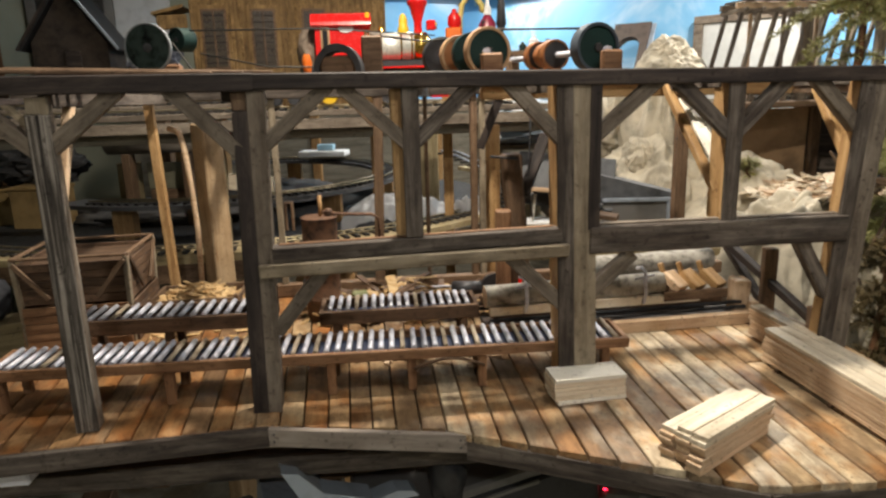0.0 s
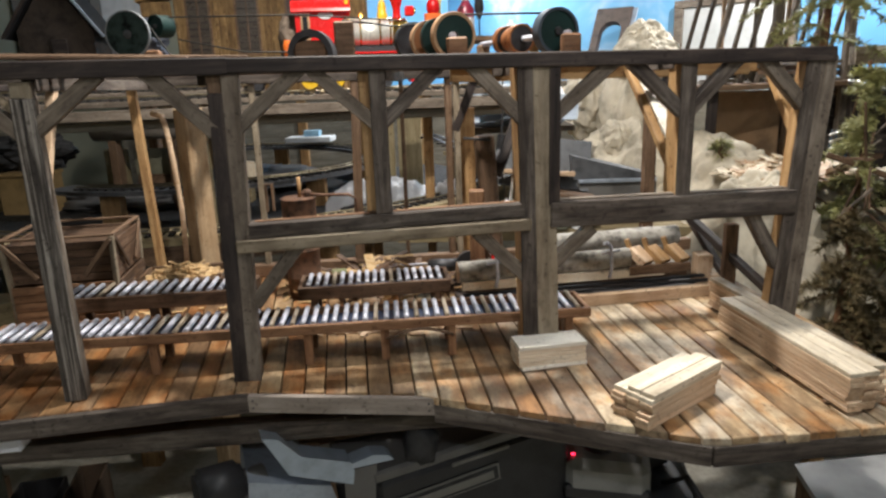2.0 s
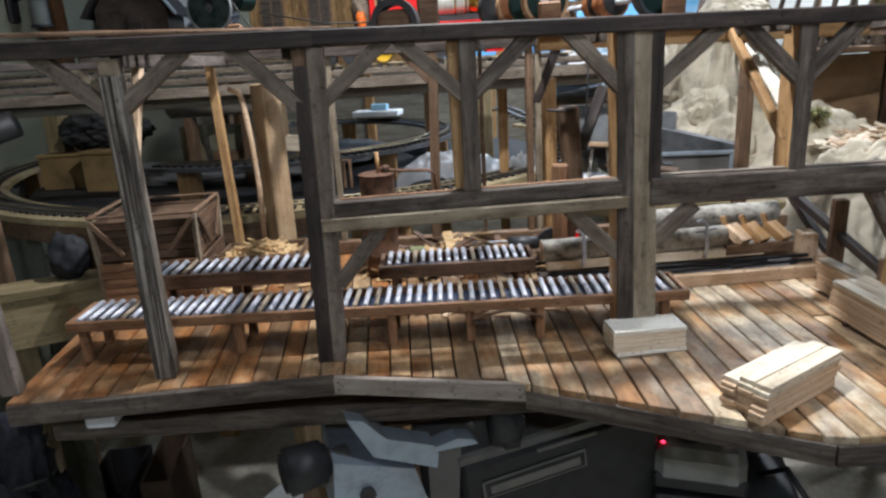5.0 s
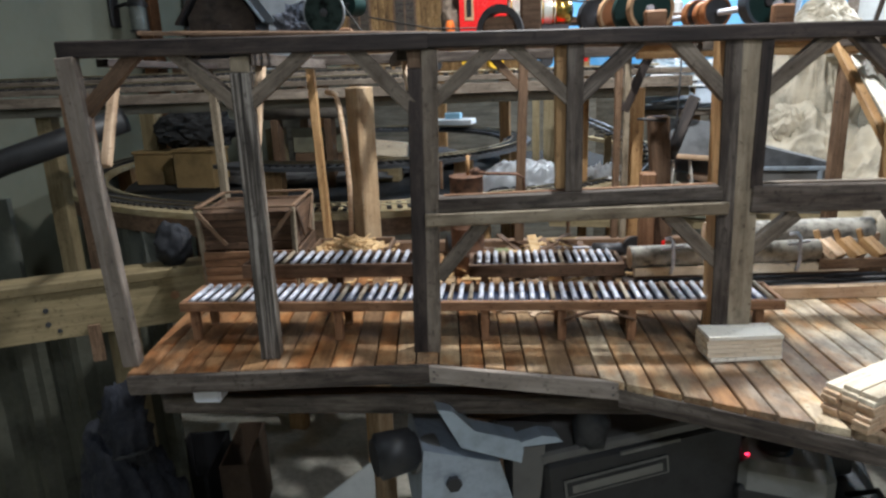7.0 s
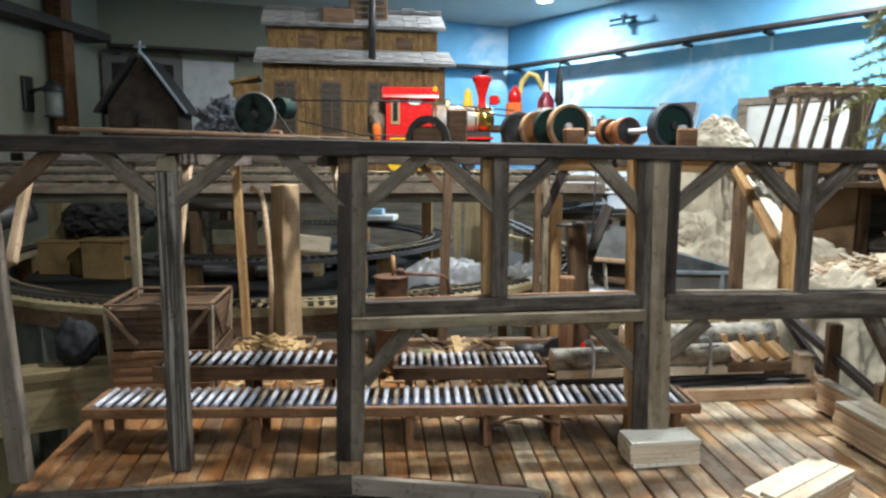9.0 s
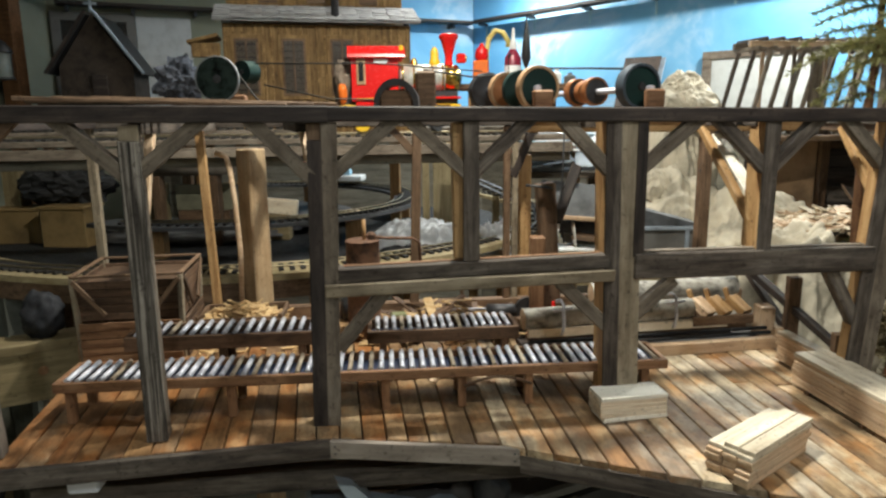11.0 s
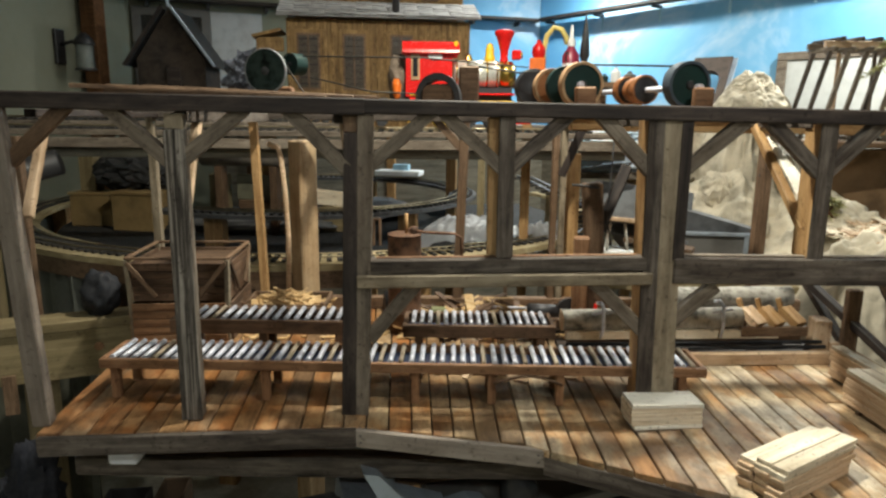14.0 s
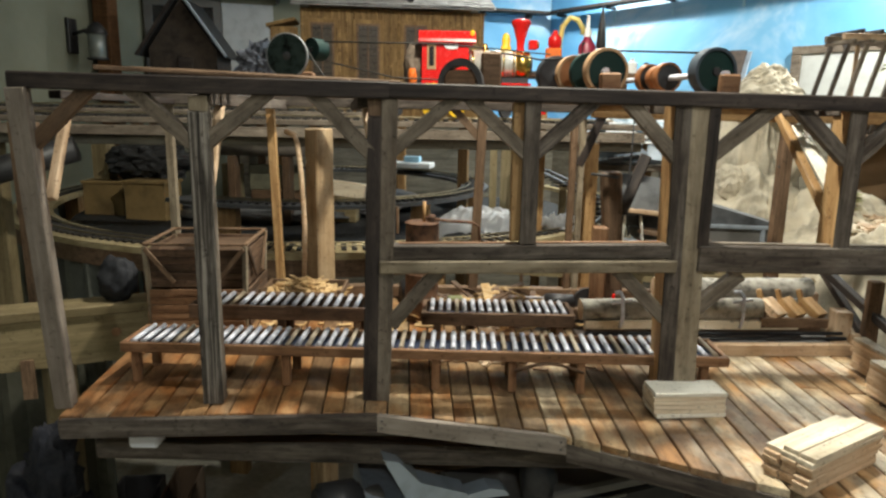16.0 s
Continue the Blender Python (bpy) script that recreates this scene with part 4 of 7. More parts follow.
# ---- rusty boiler drum by the rear wall ----
da = pose(-0.260, 1.440, DZ)
drum = thing("rusty_drum", da, "rusty brown boiler drum with pipes on top", "drum")
part("shell", lathe([(0.036, 0), (0.037, 0.004), (0.037, 0.045), (0.0385, 0.048), (0.037, 0.051), (0.037, 0.105), (0.0385, 0.108), (0.037, 0.111), (0.037, 0.217), (0.0385, 0.222), (0.033, 0.224)], RUST, 28), drum, da)
part("chimney", rod_mesh(0.004, 0.05, HONEY, 10), drum, da @ pose(0.004, 0, 0.243, 0, 90, 0))
part("valve", lathe([(0.010, 0), (0.010, 0.014), (0.006, 0.018)], RUST, 14), drum, da @ pose(0.020, 0.004, 0.221))
part("pipe", tube([(0.0, 0, 0.233), (0.05, 0.0, 0.227), (0.11, 0.01, 0.224), (0.125, 0.01, 0.215), (0.128, 0.01, 0.14)], 0.0035, RUST, 8), drum, da)
part("ladder", block(0.06, 0.006, 0.006, BROWN), drum, da @ pose(-0.058, 0.01, 0.222, 0, 90, 0))
part("ladder", block(0.06, 0.006, 0.006, BROWN), drum, da @ pose(-0.072, 0.01, 0.222, 0, 90, 0))
part("ladder_rung", block(0.020, 0.005, 0.005, BROWN), drum, da @ pose(-0.065, 0.01, 0.252))

# ---- pulleys and belts on the roof line ----


def pulley(c, r, width, face, rim, hub, axis, label, inner=0.86):
    at = along(Vector(c) - Vector(axis) * 0.01, Vector(c) + Vector(axis) * 0.01) @ pose(0, 0, 0, 0, 90, 0)
    base = thing("line_shaft_pulley", at, label, "pulley", "line shaft pulleys")
    w = width / 2
    part("rim", lathe([(r * inner, -w), (r * 0.985, -w), (r, -w * 0.8), (r * 0.985, 0), (r, w * 0.8), (r * 0.985, w), (r * inner, w), (r * inner, -w)], rim, 36, caps=False), base, at)
    part("disc", lathe([(r * 0.12, -w * 0.86), (r * inner * 1.01, -w * 0.70), (r * inner * 1.01, w * 0.70), (r * 0.12, w * 0.86)], face, 36), base, at)
    part("hub", lathe([(r * 0.16, -w * 1.15), (r * 0.18, -w), (r * 0.18, w), (r * 0.16, w * 1.15)], hub, 18), base, at)
    return base


AX = V(-0.34, 0.94, 0)
pulley((-0.471, 1.20, 1.487), 0.040, 0.006, GLASSY, plain("dull_silver_rim", (0.22, 0.23, 0.24), 0.5, 0.3), IRON, V(0.06, 1.0, 0), "large black glossy pulley with a bright metal rim", 0.94)
pulley((-0.434, 1.255, 1.502), 0.020, 0.03, GREEN, GREEN, IRON, V(0.42, 0.9, 0), "small dark green grooved pulley")
pulley((0.088, 1.17, 1.464), 0.038, 0.016, GREEN, TANRING, IRON, AX, "dark green pulley with a tan wooden rim")
pulley((0.064, 1.225, 1.464), 0.034, 0.014, GREEN, GREEN, IRON, AX, "dark green enamel pulley on the shaft")
pulley((0.042, 1.285, 1.464), 0.034, 0.014, COPPER, TANRING, IRON, AX, "copper brown pulley on the shaft")
pulley((0.010, 1.36, 1.466), 0.036, 0.020, IRON, IRON, IRON, AX, "dark iron pulley at the end of the shaft")
pulley((0.258, 1.17, 1.465), 0.038, 0.024, GREEN, plain("blue_grey_pulley_rim", (0.045, 0.058, 0.075), 0.5), IRON, AX, "dark pulley with a blue grey rim")
for k, r in enumerate((0.027, 0.022, 0.027)):
    pulley((0.214 - 0.011 * k, 1.32 + 0.030 * k, 1.462), r, 0.018, IRON, COPPER, IRON, AX, "copper brown stepped pulley on the shaft")


def shaft(p0, p1, label):
    at = along(p0, p1)
    ob = thing("line_shaft", at, label, "shaft")
    part("rod", rod_mesh(0.0055, (Vector(p1) - Vector(p0)).length, STEEL, 12), ob, at)


shaft((0.088, 1.155, 1.464), (-0.01, 1.42, 1.464), "steel line shaft carrying pulleys")
shaft((0.278, 1.155, 1.461), (0.15, 1.50, 1.461), "steel line shaft between the pulleys")
for x, y, w, h, d, mat in ((0.094, 1.142, 0.034, 0.036, 0.016, REDWOOD), (0.279, 1.142, 0.032, 0.036, 0.016, REDWOOD), (-0.108, 1.26, 0.036, 0.075, 0.036, BROWN), (-0.008, 1.415, 0.026, 0.036, 0.016, BROWN),
                            (0.152, 1.495, 0.026, 0.036, 0.016, BROWN), (-0.445, 1.225, 0.03, 0.036, 0.03, REDWOOD)):
    solo("bearing_block", block(w, d, h, mat, 0.003, 0.0008), pose(x, y, 1.424 + h / 2, 0, 0, 8), "reddish wooden bearing block on the roof timbers", "bearing block", "bearing blocks")
aa = pose(-0.155, 1.20, 1.434)
guard = thing("belt_guard", aa, "dark arched belt guard over a wooden block", "machine guard")
outl = [(0.039 * math.cos(math.pi * k / 16), 0.006 + 0.044 * math.sin(math.pi * k / 16)) for k in range(17)]
inl = [(0.030 * math.cos(math.pi * k / 16), 0.004 + 0.034 * math.sin(math.pi * k / 16)) for k in range(17)]
ringo = [(0.039, -0.006)] + outl + [(-0.039, -0.006)] + [(-0.030, -0.006)] + inl[::-1] + [(0.030, -0.006)]
part("arch", prism(ringo, -0.022, 0.022, IRON, "arch"), guard, aa @ pose(0, 0, 0.0, 90, 0, 0))
part("core", block(0.058, 0.036, 0.038, BROWN, 0.003, 0.001), guard, aa @ pose(0, 0, 0.012))
for pts, r, nm in (([(-0.425, 1.255, 1.517), (-0.2, 1.29, 1.517), (0.0, 1.34, 1.503)], 0.0014, "drive_belt"), ([(-0.40, 1.24, 1.478), (-0.28, 1.22, 1.452), (-0.15, 1.21, 1.447)], 0.0014, "drive_belt"),
                   ([(0.082, 1.17, 1.497), (0.17, 1.172, 1.496), (0.268, 1.17, 1.494)], 0.0018, "drive_belt"), ([(-0.445, 1.235, 1.498), (-0.405, 1.20, 1.455), (-0.385, 1.19, 1.437)], 0.0016, "drive_belt"),
                   ([(-0.11, 1.26, 1.502), (-0.02, 1.32, 1.492), (0.03, 1.30, 1.494)], 0.0018, "drive_belt")):
    solo(nm, tube(pts, r, RUBBER, 6), Matrix(), "thin dark drive belt between pulleys", "belt", "drive belts")
for off, x0, x1, h_ in ((0.05, -0.44, -0.06, 0.0), (0.085, -0.40, -0.02, 0.001), (0.13, -0.36, 0.02, 0.002)):
    a, b = on_l(x0, 1.451 + h_) + NL * off, on_l(x1, 1.438 + h_) + NL * off
    solo("loose_lath", block((b - a).length, 0.012, 0.006, BROWN, 0.001, 0.0008), along(a, b), "thin brown lath lying on the roof timbers", "lumber", "laths on the roof")
for off, x0, x1 in ((0.12, -0.16, 0.30), (0.135, -0.05, 0.36), (0.10, -0.30, 0.02)):
    a, b = on_r(x0, 1.4285) + NR * off, on_r(x1, 1.422) + NR * off
    solo("loose_lath", block((b - a).length, 0.008, 0.006, BROWN), along(a, b), "thin brown lath lying on the roof timbers", "lumber", "laths on the roof")

# ---- railway benches and tracks behind the mill ----


def ring(cx, cy, r0, r1, a0, a1, z0, z1, mat, name, n=40):
    pts = [(cx + r0 * math.cos(radians(a0 + (a1 - a0) * k / n)), cy + r0 * math.sin(radians(a0 + (a1 - a0) * k / n))) for k in range(n + 1)]
    pts += [(cx + r1 * math.cos(radians(a1 + (a0 - a1) * k / n)), cy + r1 * math.sin(radians(a1 + (a0 - a1) * k / n))) for k in range(n + 1)]
    vs = [(x, y, z0) for x, y in pts] + [(x, y, z1) for x, y in pts]
    m = n + 1
    fs = []
    for k in range(n):
        i, j = 2 * m - 1 - k, 2 * m - 2 - k
        fs += [(2 * m + k, 2 * m + k + 1, 2 * m + j, 2 * m + i), (k + 1, k, i, j), (k, k + 1, 2 * m + k + 1, 2 * m + k), (j, i, 2 * m + i, 2 * m + j)]
    fs += [(0, 2 * m, 4 * m - 1, 2 * m - 1), (m - 1, m, 3 * m, 3 * m - 1)]
    bm = bmesh.new()
    bv = [bm.verts.new(v) for v in vs]
    for f_ in fs:
        bm.faces.new([bv[i] for i in f_])
    return finish(bm, name, mat)


def track(points, label, gap=0.030, tie_mat=TIE, rail_mat=RAIL):
    """Garden railway track, 45 mm gauge, along a line of points."""
    pts = [Vector(p) for p in points]
    base = thing("railway_track", Matrix.Translation(pts[0]), label, "railway track", "model railway tracks")
    run, cum = 0.0, [0.0]
    for a, b in zip(pts, pts[1:]):
        run += (b - a).length
        cum.append(run)
    sides = []
    for i in range(len(pts)):
        d = (pts[min(i + 1, len(pts) - 1)] - pts[max(i - 1, 0)]).normalized()
        sides.append(V(-d.y, d.x, 0).normalized())
    for s in (-1, 1):
        part("rail", tube([p + sides[i] * s * 0.0225 + V(0, 0, 0.0105) for i, p in enumerate(pts)], 0.0028, rail_mat, 6), base, Matrix())
    k, d = 0, gap / 2
    me = block(0.088, 0.014, 0.007, tie_mat, 0.001)
    while d < run and k < 300:
        i = max(j for j in range(len(cum)) if cum[j] <= d)
        i = min(i, len(pts) - 2)
        q = pts[i].lerp(pts[i + 1], (d - cum[i]) / (cum[i + 1] - cum[i]))
        part("tie", me, base, along(q + V(0, 0, 0.0035) - sides[i] * 0.01, q + V(0, 0, 0.0035) + sides[i] * 0.01))
        d += gap
        k += 1
    return base


def arc(cx, cy, r, a0, a1, z, n=48):
    return [(cx + r * math.cos(radians(a0 + (a1 - a0) * k / n)), cy + r * math.sin(radians(a0 + (a1 - a0) * k / n)), z) for k in range(n + 1)]


LC = (-0.905, 2.968)
IC = (-0.975, 2.950)
RINGPLY = wood("yellow_birch_plywood", (0.27, 0.21, 0.11), (0.39, 0.315, 0.18), (0.48, 0.40, 0.25), (4, 40, 160), bump=0.2)
bench = thing("layout_bench", pose(LC[0], LC[1], 0), "curved plywood railway bench on wooden legs", "bench")
part("fascia_ring", ring(*LC, 1.262, 1.274, 182, 300, 0.935, 0.984, BROWN, "ring"), bench, Matrix())
part("outer_ring", ring(*LC, 1.13, 1.275, 180, 395, 0.985, 1.003, RINGPLY, "ring"), bench, Matrix())
part("inner_ring", ring(*IC, 0.64, 0.76, -120, 130, 1.045, 1.059, GREYCLOTH, "ring"), bench, Matrix())
for a in (188, 222, 240, 300, 330, 372):
    x, y = LC[0] + 1.2 * math.cos(radians(a)), LC[1] + 1.2 * math.sin(radians(a))
    stick("leg", bench, V(x, y, 0), V(x, y, 0.985), 0.045, 0.07, HONEY, V(1, 0, 0), 0.002)
for a in (-100, -40, 20, 80):
    x, y = IC[0] + 0.7 * math.cos(radians(a)), IC[1] + 0.7 * math.sin(radians(a))
    stick("leg", bench, V(x, y, 0), V(x, y, 1.045), 0.045, 0.07, HONEY, V(1, 0, 0), 0.002)
track(arc(*LC, 1.2, 182, 392, 1.004, 60), "outer loop of dark tied garden railway track")
track(arc(*IC, 0.70, -110, 120, 1.060, 50), "inner curve of dark garden railway track")
solo("scenery_skin", prism([(LC[0] + 1.08 * math.cos(radians(a)), LC[1] + 1.08 * math.sin(radians(a))) for a in range(180, 400, 8)], 0.93, 0.94, CLOTH, "skin"), Matrix(), "black landscape cloth stretched inside the track loop", "scenery")
solo("scenery_mound", lump((0.36, 0.22, 0.05), GREYCLOTH, 3, 0.25, 1.9, 4, "mound", 0.25), pose(-1.12, 2.68, 0.965), "low dark grey cloth covered mound inside the loop", "scenery")
solo("cream_board", block(0.17, 0.03, 0.06, CREAM, 0.003), pose(-0.765, 2.60, 1.075, 4, 6, 5), "cream coloured wood offcut lying inside the loop", "board")
solo("offcut_prop", block(0.10, 0.06, 0.10, PLY, 0.003), pose(-0.765, 2.61, 0.992), "tan block under the wood offcut", "block")
solo("scenery_mound", lump((0.30, 0.34, 0.04), GREYCLOTH, 5, 0.25, 2.2, 4, "mound", 0.35, False), pose(-0.84, 3.02, 0.975), "flat grey scenery mound inside the loop", "scenery")
fa = pose(-0.665, 3.52, 1.086, 0, 0, -4)
solo("foam_board", block(0.24, 0.12, 0.028, FOAM, 0.004), fa @ pose(0, 0, 0.014), "white foam board lying on the track", "foam board")
solo("foam_block", block(0.085, 0.05, 0.03, BLUEFOAM, 0.004), fa @ pose(0.01, 0.01, 0.044), "small pale blue foam block on the foam board", "foam block")


def crumpled_film(w, d, h, seed):
    """A crumpled sheet of film lying in a low heap, w by d across and h high."""
    n, k = 46, 30
    vs, fs = [], []
    off = Vector((seed * 4.1, seed * 2.7, seed))
    for i in range(n + 1):
        for j in range(k + 1):
            u_, v_ = 2 * i / n - 1, 2 * j / k - 1
            q = Vector((u_ * 1.8, v_ * 1.5, 0)) + off
            rim = max(0.0, 1 - (abs(u_) ** 2.6 + abs(v_) ** 2.6) * 0.62)
            fold = abs(noise.noise(q * 2.1)) + 0.55 * abs(noise.noise(q * 4.6)) + 0.25 * abs(noise.noise(q * 9.7))
            z_ = h * rim * (0.80 + 0.30 * fold) + 0.008 * fold
            edge = 0.10 * noise.noise(q * 1.3 + off)
            vs.append(Vector((w / 2 * u_ * (1 + edge), d / 2 * v_ * (1 - edge), z_)))
    for i in range(n):
        for j in range(k):
            a = i * (k + 1) + j
            fs.append((a, a + k + 1, a + k + 2, a + 1))
    return mesh_of("film", vs, fs, FILM, True)


solo("plastic_sheet", crumpled_film(0.36, 0.30, 0.105, 8), pose(-0.190, 2.42, 0.942), "crumpled white plastic sheeting beside the track", "plastic sheet")
solo("plastic_sheet", crumpled_film(0.19, 0.22, 0.115, 9), pose(0.080, 2.32, 0.932), "crumpled white plastic bag beside the track", "plastic sheet")
solo("side_bench", prism([(-0.10, 2.02), (1.4, 1.98), (1.9, 2.6), (0.9, 3.6), (0.0, 3.0)], 0.90, 0.93, PLY, "bench"), Matrix(), "plywood scenery base under the rocks", "bench")
for x, y in ((0.1, 2.15), (1.3, 2.1), (0.9, 3.3)):
    solo("bench_leg", block(0.90, 0.05, 0.05, HONEY, 0.002), along((x, y, 0), (x, y, 0.90)), "square pine leg under the scenery base", "leg", "bench legs")

# pine post standing behind the mill
POSTPINE = wood("dull_bare_pine", (0.27, 0.165, 0.085), (0.45, 0.315, 0.185), (0.57, 0.43, 0.28), (5, 90, 90), (2, 14, 14), low=0.95, high=1.05, bump=0.3, rough=0.6)
solo("pine_post", block(1.344, 0.052, 0.052, POSTPINE, 0.003, 0.001), along((-0.560, 1.650, 0), (-0.560, 1.650, 1.344), (0.78, -0.62, 0)), "bare honey coloured pine post behind the mill", "post")

stave = thing("bent_strip", pose(-0.585, 1.66, 0.95), "thin bent pale wood strip leaning on the pine post", "wood strip")
part("strip", tube([(-0.590, 1.600, 0.95), (-0.585, 1.600, 1.10), (-0.590, 1.600, 1.22), (-0.597, 1.600, 1.30), (-0.606, 1.605, 1.328), (-0.632, 1.61, 1.336)], 0.007, PINK, 6), stave, Matrix())

# ---- upper shelf with the train ----
GREYWOOD = wood("dusty_grey_board", (0.10, 0.095, 0.075), (0.20, 0.185, 0.15), (0.28, 0.26, 0.21), (4, 90, 90))
S0, S1 = V(-1.95, 1.70, 0), V(0.30, 2.075, 0)
SU = (S1 - S0).normalized()
SN = V(-SU.y, SU.x, 0)
shelf = thing("upper_shelf", pose(-0.8, 1.95, 1.34), "weathered grey timber shelf carrying an upper track", "shelf")
stick("shelf_beam", shelf, up(S0, 1.322), up(S1, 1.322), 0.02, 0.03, GREY, c=0.002, warp=0.001)
stick("shelf_deck", shelf, up(S0 + SN * 0.075, 1.3505), up(S1 + SN * 0.075, 1.3505), 0.17, 0.016, GREY, c=0.002)
stick("lower_beam", shelf, up(S0 + SN * 0.03, 1.292), up(S1 + SN * 0.03, 1.292), 0.03, 0.026, GREYWOOD, c=0.002)
for d in (0.35, 1.308):
    p = S0 + SU * d + SN * 0.06
    stick("leg", shelf, up(p, 0.0), up(p, 1.31), 0.04, 0.055, PLY, V(1, 0, 0), 0.002)
tr = [tuple(up(S0 + SU * (0.1 * k) + SN * 0.075, 1.3585)) for k in range(23)]
track(tr, "straight upper track on the shelf")
stick("raised_deck", shelf, up(S0 + SN * 0.172, 1.3665), up(S0 + SU * 1.50 + SN * 0.172, 1.3665), 0.10, 0.030, GREY, c=0.002)
track([tuple(up(S0 + SU * (0.1 * k) + SN * 0.172, 1.382)) for k in range(16)], "raised second track behind the upper track")
solo("upper_board", prism([(-1.20, 2.40), (-0.95, 2.42), (-0.20, 2.60), (-0.26, 3.3), (-1.20, 3.3)], 1.33, 1.352, PLY, "board"), Matrix(), "plywood board carrying the model depot", "board")
for x, y in ((-1.12, 2.86), (-0.34, 3.1), (-1.08, 3.22)):
    solo("board_leg", block(1.33, 0.045, 0.07, HONEY, 0.002), along((x, y, 0), (x, y, 1.33)), "pine leg under the depot board", "leg", "board legs")

# toy locomotive
LO = S0 + SU * 1.598 + SN * 0.075
la = along(up(LO, 1.365), up(LO + SU * 0.02, 1.365))
la.translation = up(LO, 1.3720)
loco = thing("toy_locomotive", la, "bright red toy steam locomotive with gold and chrome boiler", "toy train")


def lp(name, me, m, label=""):
    m = m.copy()
    m.translation.z *= 1.16
    return part(name, me, loco, la @ m, label)


lp("underframe", block(0.36, 0.076, 0.026, YELLOW, 0.002), pose(0.165, 0, 0.058))
lp("ashpan", block(0.34, 0.040, 0.075, IRON, 0.002), pose(0.170, 0, 0.072))
lp("running_board", block(0.20, 0.088, 0.006, RED, 0.001), pose(0.245, 0, 0.085))
lp("cab_floor", block(0.13, 0.094, 0.012, RED, 0.002), pose(0.098, 0, 0.07))
for s in (-1, 1):
    lp("cab_side", block(0.136, 0.004, 0.142, RED, 0.001), pose(0.090, s * 0.046, 0.138))
    lp("door_frame", block(0.075, 0.005, 0.026, TANRING, 0.008), pose(0.050, s * 0.0485, 0.150, 0, 90, 0), "cream arched cab window frame")
    lp("window_pane", block(0.055, 0.005, 0.014, GLASS, 0.003), pose(0.050, s * 0.0510, 0.150, 0, 90, 0), "dark cab window")
    lp("number_plate", prism([(0.021 * math.cos(k * math.pi / 12), 0.010 * math.sin(k * math.pi / 12)) for k in range(24)], -0.002, 0.002, WHITE, "plate"), pose(0.108, s * 0.049, 0.176, 90, 0, 0), "white oval plate")
    lp("cab_stripe", block(0.122, 0.003, 0.006, YELLOW, 0.001), pose(0.095, s * 0.0485, 0.082))
lp("cab_front", block(0.004, 0.09, 0.12, RED, 0.001), pose(0.156, 0, 0.14))
rf = [(0.064 * math.sin(radians(-78 + 156 * k / 14)), 0.186 + 0.046 * (math.cos(radians(-78 + 156 * k / 14)) - 0.20)) for k in range(15)]
rf2 = [(x * 0.93, y - 0.005) for x, y in rf]
lp("roof", prism(rf + rf2[::-1], -0.086, 0.080, RED, "roof"), pose(0.098, 0, 0.024, 90, 0, 90))
lp("roof_trim", block(0.012, 0.10, 0.02, YELLOW, 0.003), pose(0.168, 0, 0.205))
lp("boiler", rod_mesh(0.041, 0.135, CHROME, 28, 1.0, 0.003), pose(0.232, 0, 0.135))
for d in (0.172, 0.205, 0.262, 0.292):
    lp("boiler_band", rod_mesh(0.0418, 0.005, GOLD, 28), pose(d, 0, 0.135))
lp("smokebox", rod_mesh(0.040, 0.045, GOLD, 28, 1.0, 0.004), pose(0.320, 0, 0.135))
lp("smokebox_door", lathe([(0.030, 0), (0.026, 0.006), (0.010, 0.010)], BLACK, 24), pose(0.343, 0, 0.135, 0, 90, 0))
lp("funnel", lathe([(0.013, 0.165), (0.011, 0.178), (0.012, 0.195), (0.024, 0.236), (0.029, 0.243), (0.029, 0.252), (0.021, 0.256)], RED, 28), pose(0.315, 0, 0.026))
lp("dome", lathe([(0.015, 0.165), (0.016, 0.180), (0.012, 0.186), (0.013, 0.200), (0.009, 0.214), (0.003, 0.220)], YELLOW, 24), pose(0.272, 0, 0.024))
lp("bell", lathe([(0.012, 0.170), (0.009, 0.182), (0.004, 0.190)], GOLD, 18), pose(0.21, 0, 0.022))
lp("headlight", block(0.026, 0.024, 0.028, RED, 0.003), pose(0.352, 0, 0.185))
lp("headlight_lens", rod_mesh(0.010, 0.006, GOLD, 18), pose(0.367, 0, 0.185))
lp("cowcatcher", prism([(0, 0.045), (0.055, 0), (0, -0.045)], 0.012, 0.035, RED, "cow"), pose(0.345, 0, 0.0))
for s in (-1, 1):
    for d, r in ((0.05, 0.023), (0.125, 0.023), (0.215, 0.016), (0.275, 0.016)):
        lp("wheel", lathe([(r * 0.3, -0.004), (r * 0.8, -0.003), (r, -0.004), (r, 0.003), (r * 1.1, 0.004), (r * 1.1, 0.006)], YELLOW if r > 0.018 else IRON, 24), pose(d, s * 0.030, (r + 0.001) / 1.12, 90 * s, 0, 0))
    lp("side_rod", block(0.09, 0.004, 0.006, CHROME, 0.001), pose(0.088, s * 0.037, 0.023))
    lp("steam_chest", block(0.045, 0.02, 0.03, GOLD, 0.003), pose(0.29, s * 0.04, 0.055))
